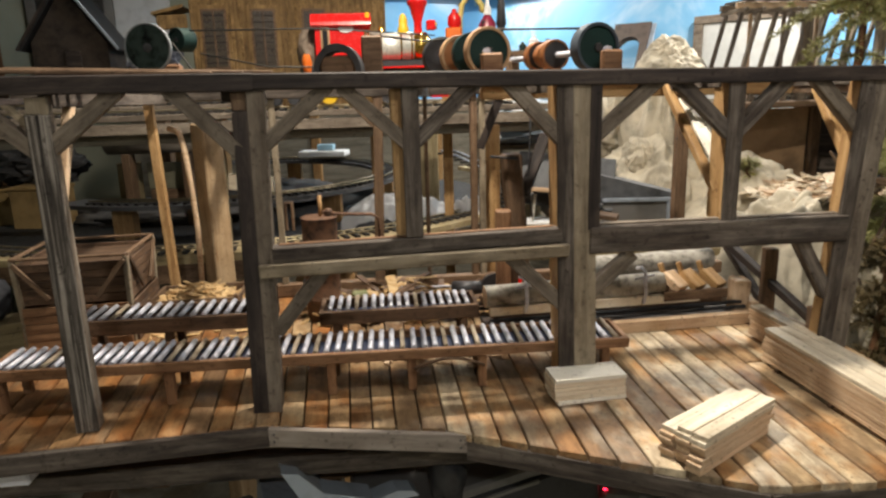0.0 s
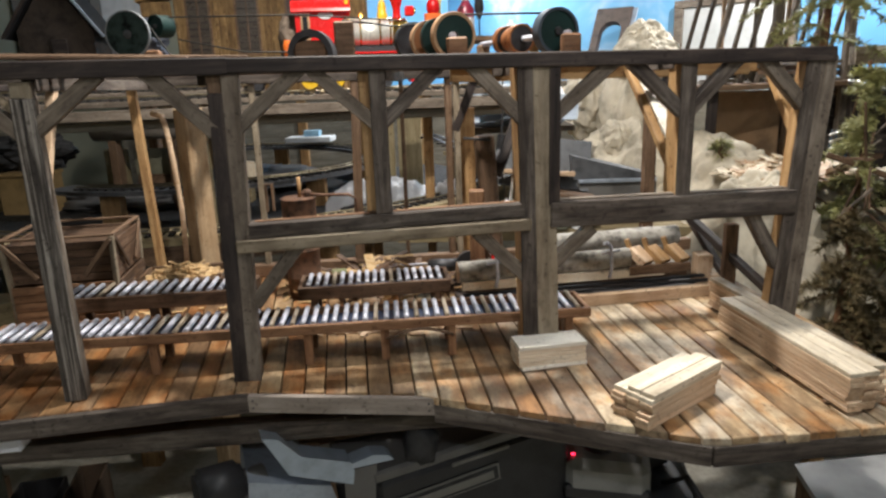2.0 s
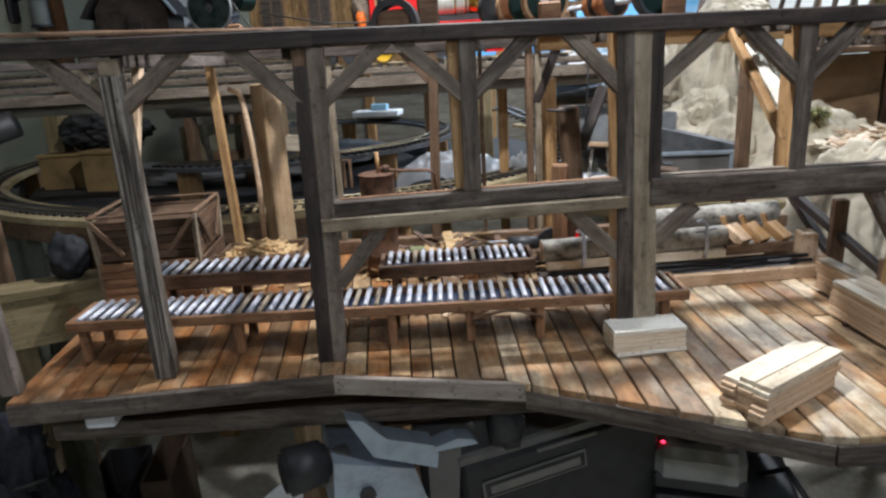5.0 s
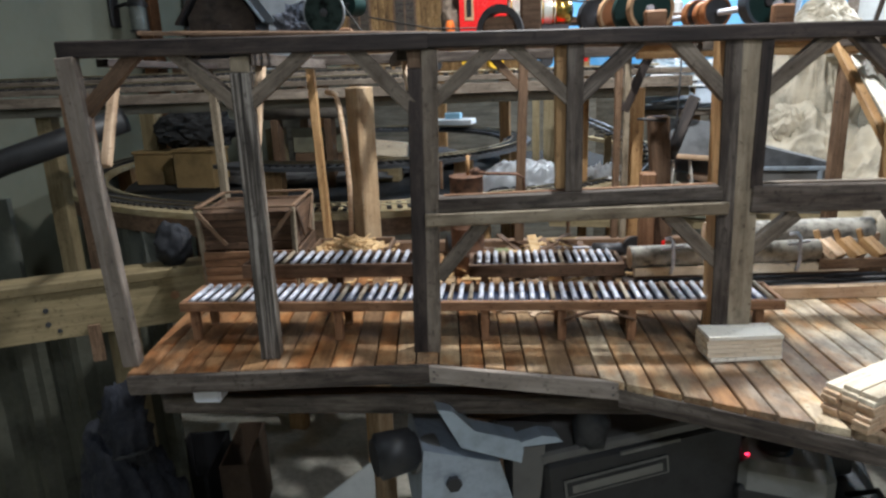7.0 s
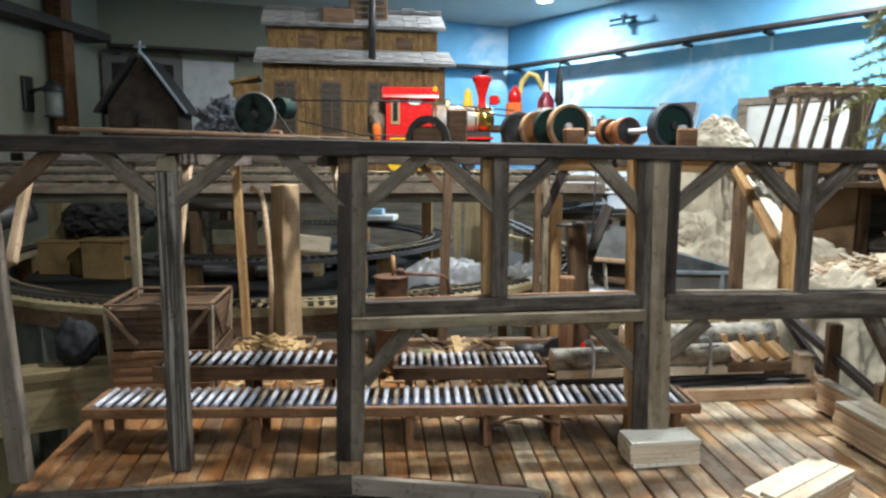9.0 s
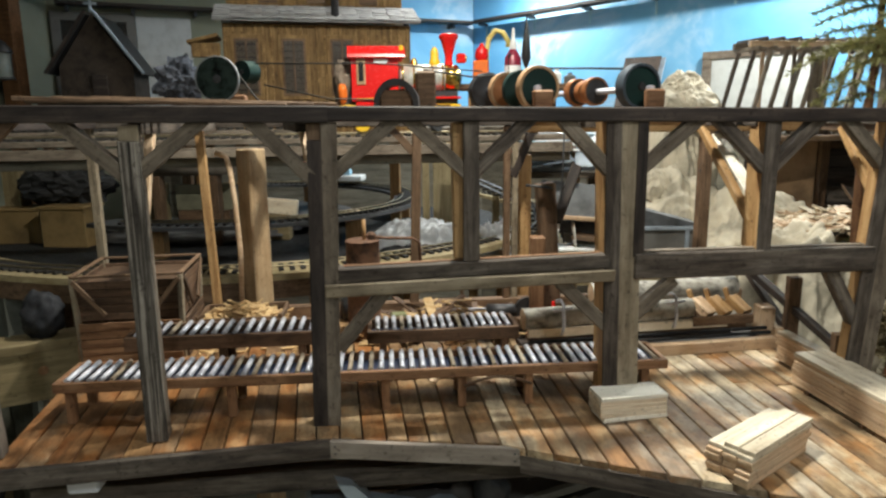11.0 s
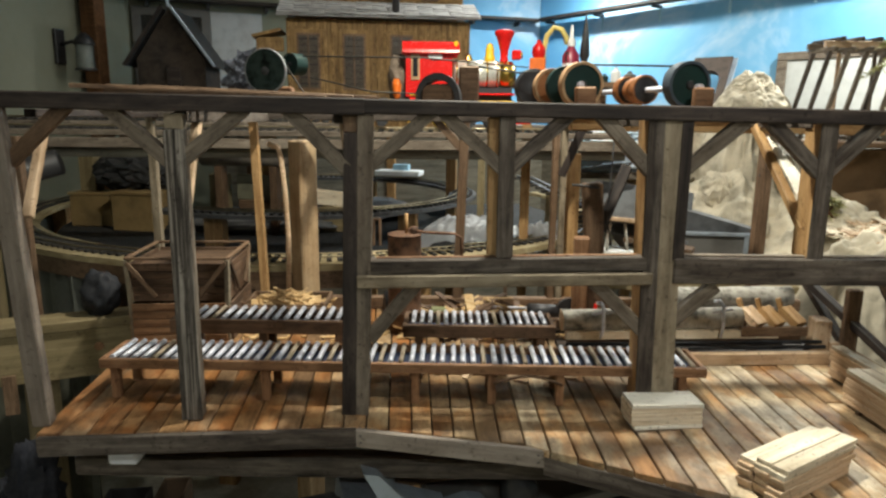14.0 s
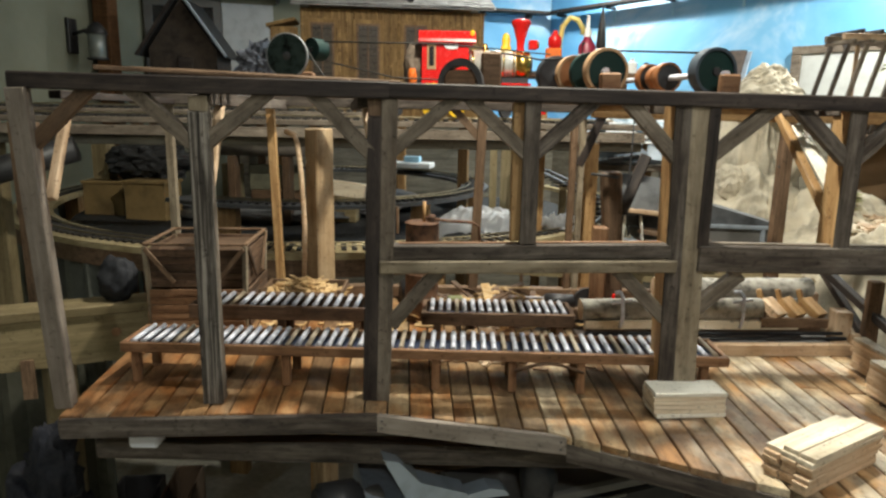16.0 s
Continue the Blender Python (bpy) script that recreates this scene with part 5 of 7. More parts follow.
# figurine and wood load behind the cab
solo("figurine", lump((0.013, 0.013, 0.030), ORANGE, 4, 0.25, 1.6, 3, "figurine"), Matrix.Translation(up(LO - SU * 0.005 - SN * 0.04, 1.485)) @ pose(0, 0, 0.0), "small orange and dark figurine beside the cab", "figurine")
solo("wood_load", lump((0.036, 0.038, 0.070), plain("grey_firewood", (0.16, 0.12, 0.09), 0.8, 0.0, 0.3, 60.0, 0.5), 6, 0.25, 3.0, 4, "load"), Matrix.Translation(up(LO + SU * 0.005 + SN * 0.01, 1.51)), "grey brown load piled behind the locomotive cab", "load")
ta = la @ pose(-0.055, 0, 0)
tender = thing("toy_tender", ta, "small dark tender behind the toy locomotive", "toy train")
part("body", block(0.09, 0.085, 0.05, IRON, 0.003), tender, ta @ pose(-0.02, 0, 0.06))
for d in (-0.045, 0.005):
    for s in (-1, 1):
        part("wheel", rod_mesh(0.016, 0.006, IRON, 20), tender, ta @ pose(d, s * 0.03, 0.017, 0, 0, 90))

# small things right of the locomotive
scn = thing("scenery_table", pose(0.12, 2.28, 1.5), "raised board with small railway scenery", "table")
part("board", block(0.46, 0.22, 0.016, BROWN, 0.002), scn, pose(0.145, 2.30, 1.507, 0, 0, 10))
for x, y in ((0.0, 2.2), (0.36, 2.36)):
    part("leg", block(1.499, 0.03, 0.04, HONEY), scn, along((x, y, 0), (x, y, 1.499)))
ha = pose(0.079, 2.27, 1.515)
hose = thing("hose_stand", ha, "bent yellow hose on a small stand", "hose")
part("hose", tube([(-0.034, 0, 0), (-0.034, 0, 0.10), (-0.026, 0, 0.145), (-0.004, 0, 0.172), (0.02, 0, 0.165), (0.036, 0, 0.14), (0.038, 0, 0.12)], 0.0085, plain("pale_yellow_hose", (0.62, 0.52, 0.16), 0.5), 10), hose, ha)
part("foot", block(0.03, 0.03, 0.01, BLACK), hose, ha @ pose(-0.034, 0, 0.005))
ea = pose(0.132, 2.27, 1.515)
ext = thing("fire_extinguisher", ea, "small red fire extinguisher with a white cap", "fire extinguisher")
part("tank", lathe([(0.025, 0), (0.027, 0.004), (0.027, 0.085), (0.014, 0.105), (0.009, 0.115)], plain("dark_purple_red_enamel", (0.26, 0.02, 0.05), 0.35), 22), ext, ea)
part("cap", lathe([(0.013, 0.112), (0.013, 0.13), (0.006, 0.142), (0.004, 0.178)], WHITE, 18), ext, ea)
part("label_band", lathe([(0.0275, 0.03), (0.0275, 0.06)], WHITE, 22), ext, ea)
part("strap", block(0.012, 0.046, 0.09, BLACK, 0.003), ext, ea @ pose(-0.012, 0, 0.05))
ua = pose(0.175, 2.27, 1.515)
umb = thing("closed_umbrella", ua, "small closed black umbrella standing upright", "umbrella")
part("canopy", lathe([(0.005, 0.055), (0.016, 0.085), (0.012, 0.14), (0.003, 0.20)], BLACK, 12), umb, ua)
part("pole", rod_mesh(0.0025, 0.215, IRON, 8), umb, ua @ pose(0, 0, 0.1075, 0, 90, 0))
solo("red_lantern", lathe([(0.016, 0), (0.022, 0.012), (0.020, 0.032), (0.008, 0.046), (0.006, 0.055)], RED, 20), pose(0.029, 2.24, 1.515 + 0.075), "small red lantern on a block", "lantern")
solo("lantern_block", block(0.05, 0.04, 0.075, ORANGE, 0.004), pose(0.026, 2.24, 1.515 + 0.0375), "orange brown block under a red lantern", "block")
for x, y, r, h, c in ((0.28, 2.3, 0.016, 0.05, WHITE), (0.33, 2.34, 0.02, 0.04, GREYPL), (0.245, 2.3, 0.012, 0.03, GREEN)):
    solo("small_bottle", lathe([(r, 0), (r, h * 0.7), (r * 0.4, h * 0.85), (r * 0.4, h)], c, 16), pose(x, y, 1.515), "small plain bottle on the scenery board", "bottle", "small bottles")

# ---- model depot ----
hx0, hx1, hy, hd = -0.906, -0.220, 2.585, 0.42
ha = pose((hx0 + hx1) / 2, hy, 1.352, 0, 0, 14)
L = hx1 - hx0
depot = thing("model_depot", ha, "aged brown board and batten model depot with grey roofs", "model building")


def dp(name, me, m, label="", parent=None):
    return part(name, me, parent or depot, ha @ m, label)


dp("wall", block(L, 0.012, 0.40, SIDING, 0.001), pose(0, 0, 0.20))
dp("wall", block(L, 0.012, 0.40, SIDING, 0.001), pose(0, hd, 0.20))
for s in (-1, 1):
    dp("wall", block(0.012, hd - 0.014, 0.40, SIDING, 0.001), pose(s * (L / 2 - 0.006), hd / 2, 0.20))
rnd = random.Random(8)
k = 0
x = -L / 2 + 0.006
while x < L / 2:
    dp("batten", block(0.39, 0.005, rnd.uniform(0.006, 0.012), SIDING, 0.0008, 0.0008, k % 3), pose(x, -0.0085, 0.2, 0, 90, 0))
    x += rnd.uniform(0.022, 0.032)
    k += 1
for wx in (-0.263, -0.095, 0.082):
    w = dp("window", block(0.112, 0.010, 0.232, SIDING, 0.001), pose(wx, -0.010, 0.245), "brown framed window")
    dp("sash", block(0.086, 0.010, 0.205, BROWN, 0.001), pose(wx, -0.012, 0.245), "", w)
    dp("pane", block(0.070, 0.004, 0.188, plain("dim_brown_window", (0.055, 0.042, 0.03), 0.3), 0.0005), pose(wx, -0.0165, 0.245), "", w)
    for zz in range(8):
        dp("slat", block(0.070, 0.004, 0.005, DARK, 0.0005), pose(wx, -0.0195, 0.165 + 0.023 * zz), "", w)
    dp("mullion", block(0.188, 0.004, 0.006, BROWN, 0.0005), pose(wx, -0.0225, 0.245, 0, 90, 0), "", w)


def roof(name, x0, x1, y0, z0, y1, z1, n):
    """A pitched sheet with small ribs from the eave to the ridge."""
    r = dp(name, block(x1 - x0, math.hypot(y1 - y0, z1 - z0), 0.006, GREYROOF, 0.001), pose((x0 + x1) / 2, (y0 + y1) / 2, (z0 + z1) / 2, math.degrees(math.atan2(z1 - z0, y1 - y0)), 0, 0))
    cols = 13
    for i in range(n):
        for j in range(cols):
            f_ = (i + 0.5 + rnd.uniform(-0.12, 0.12)) / n
            dp("shingle", block((x1 - x0) / cols * 0.98, math.hypot(y1 - y0, z1 - z0) / n * 1.25, 0.004, GREYROOF, 0.0008, 0.0012, (i + j) % 3),
               pose(x0 + (x1 - x0) * (j + 0.5) / cols, y0 + (y1 - y0) * f_, z0 + (z1 - z0) * f_ + 0.008, math.degrees(math.atan2(z1 - z0, y1 - y0)) - 5.0 + rnd.uniform(-1.5, 1.5), rnd.uniform(-1, 1), 0), "", r)


roof("lower_roof", -L / 2 - 0.03, L / 2 + 0.035, -0.05, 0.405, 0.12, 0.475, 6)
roof("lower_roof", -L / 2 - 0.03, L / 2 + 0.035, hd + 0.05, 0.405, hd - 0.12, 0.475, 1)
dp("clerestory", block(L - 0.02, 0.18, 0.12, SIDING, 0.001), pose(0, 0.21, 0.50))
x = -L / 2 + 0.02
while x < L / 2 - 0.02:
    dp("batten", block(0.07, 0.005, 0.008, SIDING, 0.0008), pose(x, 0.1175, 0.515, 0, 90, 0))
    x += 0.028
for wx in (-0.18, 0.0, 0.2):
    dp("vent", block(0.07, 0.006, 0.045, BROWN, 0.001), pose(wx, 0.1165, 0.512))
roof("upper_roof", -L / 2 - 0.01, L / 2 + 0.02, 0.085, 0.562, 0.21, 0.632, 6)
roof("upper_roof", -L / 2 - 0.01, L / 2 + 0.02, 0.335, 0.562, 0.21, 0.632, 1)
cup = dp("cupola", block(0.15, 0.12, 0.14, BROWN, 0.002), pose(0.06, 0.20, 0.655))
for zz in range(5):
    dp("louvre", block(0.11, 0.008, 0.010, GREYPL, 0.001), pose(0.07, 0.138, 0.60 + 0.025 * zz, 25, 0, 0), "", cup)
dp("dormer", block(0.12, 0.12, 0.06, BROWN, 0.002), pose(-0.06, 0.16, 0.605))
dp("stove_pipe", rod_mesh(0.014, 0.30, IRON, 16), pose(0.062, -0.01, 0.56, 0, 90, 0))
dp("pipe_flange", block(0.045, 0.045, 0.006, WHITE, 0.001), pose(0.062, -0.01, 0.425, 22, 0, 0))
dp("side_roof", block(0.11, 0.16, 0.012, SIDING, 0.002), pose(-L / 2 - 0.070, 0.06, 0.345, 0, -14, 0))
dp("side_gable", block(0.10, 0.02, 0.05, SIDING, 0.002), pose(-L / 2 - 0.060, 0.00, 0.305, 0, 0, 0))

# ---- dark gabled chapel ----
ch = pose(-1.83, 3.38, 1.51, 0, 0, 12)
chapel = thing("model_chapel", ch, "dark brown gabled model chapel with one roof edge coloured as lit", "model building")
gab = [(-0.17, 0), (0.17, 0), (0.17, 0.16), (0.0, 0.41), (-0.17, 0.16)]
part("body", prism(gab, -0.16, 0.16, plain("dark_brown_shingle", (0.045, 0.032, 0.024), 0.85, 0.0, 0.35, 20.0, 0.5), "body"), chapel, ch @ pose(0, 0.16, 0, 90, 0, 0))
for s in (-1, 1):
    part("roof", block(0.345, 0.36, 0.012, BLACK, 0.002), chapel, ch @ pose(s * 0.118, 0.15, 0.265, 0, s * 55, 0))
# Right edge pale, left dark: the light on the right edge is coloured in.
part("barge_board", block(0.36, 0.012, 0.014, ALU, 0.002), chapel, ch @ pose(0.122, -0.035, 0.272, 0, 55, 0), "roof edge coloured pale as if lit")
part("barge_board", block(0.36, 0.012, 0.014, DARK, 0.002), chapel, ch @ pose(-0.122, -0.035, 0.272, 0, -55, 0))
part("cross", block(0.07, 0.012, 0.014, ALU, 0.002), chapel, ch @ pose(0, 0, 0.45, 0, 90, 0))
part("cross_arm", block(0.06, 0.012, 0.012, ALU, 0.002), chapel, ch @ pose(0, 0, 0.455))
part("door", block(0.07, 0.01, 0.12, DARK, 0.002), chapel, ch @ pose(0.01, -0.004, 0.06))
stand = thing("chapel_stand", pose(-1.8, 3.5, 0), "plain dark table under the chapel", "table")
part("top", block(0.75, 0.55, 0.02, BROWN, 0.002), stand, pose(-1.74, 3.44, 1.499, 0, 0, 18))
for x, y in ((-2.0, 3.2), (-1.42, 3.38), (-2.08, 3.5), (-1.55, 3.7)):
    part("leg", block(1.489, 0.045, 0.045, BROWN), stand, along((x, y, 0), (x, y, 1.489)))
solo("crumpled_rock", lump((0.11, 0.07, 0.10), plain("blue_grey_slag", (0.16, 0.17, 0.21), 0.6, 0.0, 0.5, 22.0, 0.5), 12, 0.35, 2.6, 4, "slag", 0.5, False), pose(-1.43, 3.40, 1.595), "crumpled blue grey rock on the stand", "rock")

# ---- fixtures on the walls ----


def on_wall(a, b, d, z, off=0.0):
    """A pose on the wall from a to b: d metres along, z up, off the wall; x along the wall, y into it."""
    a, b = V(*a, 0), V(*b, 0)
    u = (b - a).normalized()
    out = V(u.y, -u.x, 0)
    m = Matrix((u, out, V(0, 0, 1))).transposed().to_4x4()
    m.translation = up(a + u * d - out * off, z)
    return m


R0, R1, R2 = ROOM[4], ROOM[0], ROOM[1]
LR, LB = (V(*R0, 0) - V(*R1, 0)).length, (V(*R2, 0) - V(*R1, 0)).length
SHZ = 2.05
wsh = thing("wall_track_shelf", on_wall(R0, R1, LR / 2, SHZ), "dark railway shelf bracketed along the wall", "shelf", "wall shelves")
part("board", block(LR - 0.15, 0.085, 0.012, DARK, 0.002), wsh, on_wall(R0, R1, LR / 2, SHZ, 0.075))
part("rail", block(LR - 0.2, 0.006, 0.012, IRON, 0.001), wsh, on_wall(R0, R1, LR / 2, SHZ + 0.012, 0.095))
part("rail", block(LR - 0.2, 0.006, 0.012, IRON, 0.001), wsh, on_wall(R0, R1, LR / 2, SHZ + 0.012, 0.055))
for k in range(11):
    d = 0.25 + k * (LR - 0.4) / 10
    part("bracket", block(0.02, 0.08, 0.018, IRON, 0.002), wsh, on_wall(R0, R1, d, SHZ - 0.015, 0.042))
    part("bracket_foot", block(0.015, 0.010, 0.07, BLUEFOAM, 0.002), wsh, on_wall(R0, R1, d, SHZ - 0.065, 0.007))
bsh = thing("wall_track_shelf", on_wall(R1, R2, LB / 2, SHZ), "dark railway shelf bracketed along the wall", "shelf", "wall shelves")
part("board", block(LB - 0.1, 0.11, 0.018, DARK, 0.002), bsh, on_wall(R1, R2, LB / 2, SHZ, 0.09))
for k in range(8):
    part("bracket", block(0.02, 0.09, 0.03, IRON, 0.002), bsh, on_wall(R1, R2, 0.2 + k * (LB - 0.3) / 7, SHZ - 0.024, 0.046))
wsl = thing("wall_track_shelf", pose(-2.3, 3, SHZ), "dark railway shelf bracketed along the wall", "shelf", "wall shelves")
part("board", block(3.4, 0.14, 0.05, DARK, 0.003), wsl, pose(-2.285, 2.1, SHZ + 0.03, 0, 0, 90))
# blue end of the back wall
solo("mural_panel", block(1.28, 0.006, CEIL - 0.004, SKYWALL, 0.001), on_wall(R1, R2, 0.645, CEIL / 2, 0.004), "sky mural carried round the corner of the wall", "mural", kind="structure")
# window with a dark pane, white panel, brown corner board
win = thing("window_1", on_wall(R1, R2, 2.46, 1.65), "dark basement window in a grey frame", "window", kind="structure")
part("pane", block(0.40, 0.012, 0.56, GLASS, 0.001), win, on_wall(R1, R2, 2.46, 1.70, 0.012))
for z_ in (1.41, 1.99):
    part("window_frame", block(0.44, 0.03, 0.05, GREYPL, 0.003), win, on_wall(R1, R2, 2.46, z_, 0.018))
for d in (2.265, 2.655):
    part("window_frame", block(0.05, 0.032, 0.56, GREYPL, 0.003), win, on_wall(R1, R2, d, 1.70, 0.018))
solo("wall_board", block(0.305, 0.012, 0.62, plain("grey_white_board", (0.52, 0.53, 0.54), 0.6, 0.0, 0.08), 0.003), on_wall(R1, R2, 2.085, 1.695, 0.012), "plain white board fixed to the wall", "panel")
solo("corner_board", block(CEIL - 0.004, 0.09, 0.085, STAIN, 0.004), along((-2.288, 3.45, 0.002), (-2.288, 3.45, CEIL - 0.002), (1, 0, 0)), "brown stained wooden corner post", "post")
lan = thing("wall_lantern", pose(-2.36, 3.27, 1.680), "black wall lantern with a clear glass globe", "wall lamp")
part("back_plate", block(0.02, 0.07, 0.17, IRON, 0.004), lan, pose(-2.349, 3.25, 1.720))
part("arm", tube([(-2.34, 3.25, 1.730), (-2.28, 3.25, 1.745), (-2.225, 3.25, 1.755)], 0.009, IRON, 10), lan, Matrix())
part("cap", lathe([(0.052, 0), (0.048, 0.018), (0.028, 0.045), (0.012, 0.058)], IRON, 22), lan, pose(-2.215, 3.25, 1.730))
part("globe", lathe([(0.040, 0), (0.042, 0.01), (0.040, 0.11), (0.036, 0.118)], plain("pale_lantern_glass", (0.20, 0.22, 0.21), 0.08), 22), lan, pose(-2.215, 3.25, 1.614))
part("base_ring", lathe([(0.050, 0), (0.050, 0.010)], IRON, 22), lan, pose(-2.215, 3.25, 1.605))
part("cage_bar", block(0.12, 0.004, 0.006, IRON), lan, pose(-2.165, 3.25, 1.672, 0, 90, 0))
# pale door panel on the sky wall
OFFWHITE = plain("off_white_panel", (0.50, 0.51, 0.50), 0.6, 0.0, 0.06)
dd = LR - 2.14
door = thing("panel_door", on_wall(R0, R1, dd, 1.4), "white access panel in a grey wooden frame", "door")
part("panel", block(0.52, 0.02, 0.62, OFFWHITE, 0.003), door, on_wall(R0, R1, dd, 1.375, 0.018))
part("top_frame", block(0.62, 0.03, 0.04, GREY, 0.003), door, on_wall(R0, R1, dd, 1.705, 0.02))
for s in (-1, 1):
    part("side_frame", block(0.05, 0.03, 0.64, GREY, 0.003), door, on_wall(R0, R1, dd + s * 0.285, 1.365, 0.02))
ga = pose(0.90, 3.75, 1.445, -28, 0, -35)
gate = thing("grey_portal", ga, "leaning grey tunnel portal with an arched opening", "tunnel portal")
po = [(-0.10, 0), (-0.06, 0)] + [(-0.06 * math.cos(math.pi * k / 10), 0.16 + 0.06 * math.sin(math.pi * k / 10)) for k in range(11)] + [(0.06, 0), (0.10, 0), (0.10, 0.30), (-0.10, 0.30)]
part("arch_wall", prism(po, -0.02, 0.02, plain("brown_grey_casting", (0.065, 0.045, 0.036), 0.7, 0.0, 0.25, 20.0), "arch"), gate, ga @ pose(0, 0, 0, 90, 0, 0))
part("edge_strip", block(0.30, 0.012, 0.03, ALU, 0.002), gate, ga @ pose(0.108, 0, 0.15, 0, 90, 0))
far = thing("far_bench", pose(-0.4, 3.9, 0), "dusty grey boarded bench along the far wall", "bench")
stick("fascia", far, V(-1.75, 3.72, 0.67), V(0.10, 4.25, 0.67), 0.02, 1.31, GREYWOOD, c=0.003)
stick("fascia", far, V(0.10, 4.25, 0.67), V(1.45, 3.25, 0.67), 0.02, 1.31, GREYWOOD, c=0.003)
stick("top_board", far, V(-1.75, 3.86, 1.335), V(0.10, 4.39, 1.335), 0.30, 0.02, GREY, c=0.003)
stick("top_board", far, V(0.14, 4.38, 1.335), V(1.25, 3.55, 1.335), 0.26, 0.02, GREY, c=0.003)
for x, y in ((-1.5, 3.79), (-0.8, 3.99), (-0.1, 4.19), (0.6, 3.87), (1.0, 3.57)):
    stick("upright", far, V(x, y - 0.018, 0.42), V(x, y - 0.018, 1.32), 0.04, 0.05, HONEY, V(1, 0, 0), 0.002)
bp = on_wall(R0, R1, LR - 1.09, 2.23, 0.06) @ pose(0, 0, 0, 8, 14, 48)
plane = thing("toy_biplane", bp, "small dark model biplane hung by the wall", "model aeroplane")
DUSK = plain("dark_teal_paint", (0.05, 0.07, 0.09), 0.5)
part("fuselage", lathe([(0.003, -0.07), (0.008, -0.05), (0.012, 0.02), (0.011, 0.05), (0.004, 0.056)], DUSK, 12), plane, bp @ pose(0, 0, 0, 0, 90, 0))
for z_ in (-0.012, 0.020):
    part("wing", block(0.030, 0.17, 0.004, DUSK, 0.0015), plane, bp @ pose(0.018, 0, z_))
part("tailplane", block(0.018, 0.05, 0.003, DUSK, 0.001), plane, bp @ pose(-0.062, 0, 0.002))
part("fin", block(0.018, 0.003, 0.022, DUSK, 0.001), plane, bp @ pose(-0.062, 0, 0.013))
for sg in (-1, 1):
    part("strut", block(0.004, 0.004, 0.032, DUSK, 0.001), plane, bp @ pose(0.018, sg * 0.065, 0.004))
part("wire", block(0.001, 0.001, 0.13, IRON, 0.0002), plane, bp @ pose(0.01, 0, 0.072))

# ---- plaster rocks ----


def rocks(name, pieces, label):
    """A rock of several creased masses, each a part."""
    base = thing(name, Matrix.Translation(pieces[0][0]), label, "rock")
    for c, size, seed, turn in pieces:
        part("rock_mass", lump(size, ROCK, seed, 0.12, 1.2, 6, "rock", -0.20 if seed == 22 else -0.36, True), base, pose(*c, 0, 0, turn))
    return base


rocks("rock_spire", [((0.79, 2.62, 1.19), (0.135, 0.16, 0.33), 21, 10), ((0.80, 2.58, 1.43), (0.13, 0.12, 0.10), 22, 30), ((0.79, 2.58, 1.485), (0.085, 0.080, 0.075), 29, 0), ((0.62, 2.74, 1.27), (0.12, 0.10, 0.13), 30, 40), ((0.74, 2.50, 1.02), (0.17, 0.16, 0.20), 23, 0),
                     ((0.66, 2.44, 1.16), (0.055, 0.05, 0.06), 24, 0)], "tall tan plaster rock spire with creases")
rocks("rock_slope", [((1.00, 2.40, 0.90), (0.24, 0.22, 0.24), 25, 0), ((1.22, 2.32, 0.90), (0.30, 0.20, 0.15), 26, 10), ((0.98, 2.02, 0.72), (0.24, 0.14, 0.34), 27, -10), ((1.2, 2.05, 0.62), (0.28, 0.16, 0.30), 28, 20), ((1.31, 2.16, 0.97), (0.10, 0.08, 0.085), 31, 0)],
      "tan plaster rock slope beside the mill")
scatter("shavings", 520, (0.96, 1.40, 2.06, 2.38, 1.056), (0.03, 0.11), STACKTOP, "tangled pale wood shavings on the rock ledge", 31, 0.04)
scatter("shavings", 150, (0.98, 1.30, 2.05, 2.30, 1.062), (0.03, 0.11), PINK, "tangled tan wood shavings on the rock ledge", 32, 0.040)

# grey trough in front of the spire
SLATE = plain("dusty_slate_panel", (0.085, 0.09, 0.10), 0.6, 0.0, 0.3, 14.0)
ga = pose(0.60, 2.12, 0.93)
tro = thing("grey_trough", ga, "dark grey metal trough with a sloping black cover", "trough")
part("front", block(0.24, 0.008, 0.10, GREYPL, 0.002), tro, pose(0.585, 2.08, 1.02))
part("base", block(0.24, 0.16, 0.04, GREYPL, 0.002), tro, pose(0.585, 2.165, 0.95))
part("end_plate", block(0.008, 0.15, 0.10, GREYPL, 0.002), tro, pose(0.706, 2.16, 1.02))
part("cover", prism([(-0.135, 0), (0.125, 0), (0.125, 0.006), (-0.135, 0.075)], -0.12, 0.0, SLATE, "cover"), tro, pose(0.580, 2.076, 1.071, 90, 0, 0))
part("rib", block(0.09, 0.012, 0.012, ALU, 0.002), tro, pose(0.665, 2.074, 1.02, 0, 90, 0))
part("rib", block(0.24, 0.012, 0.012, ALU, 0.002), tro, pose(0.585, 2.074, 1.066))

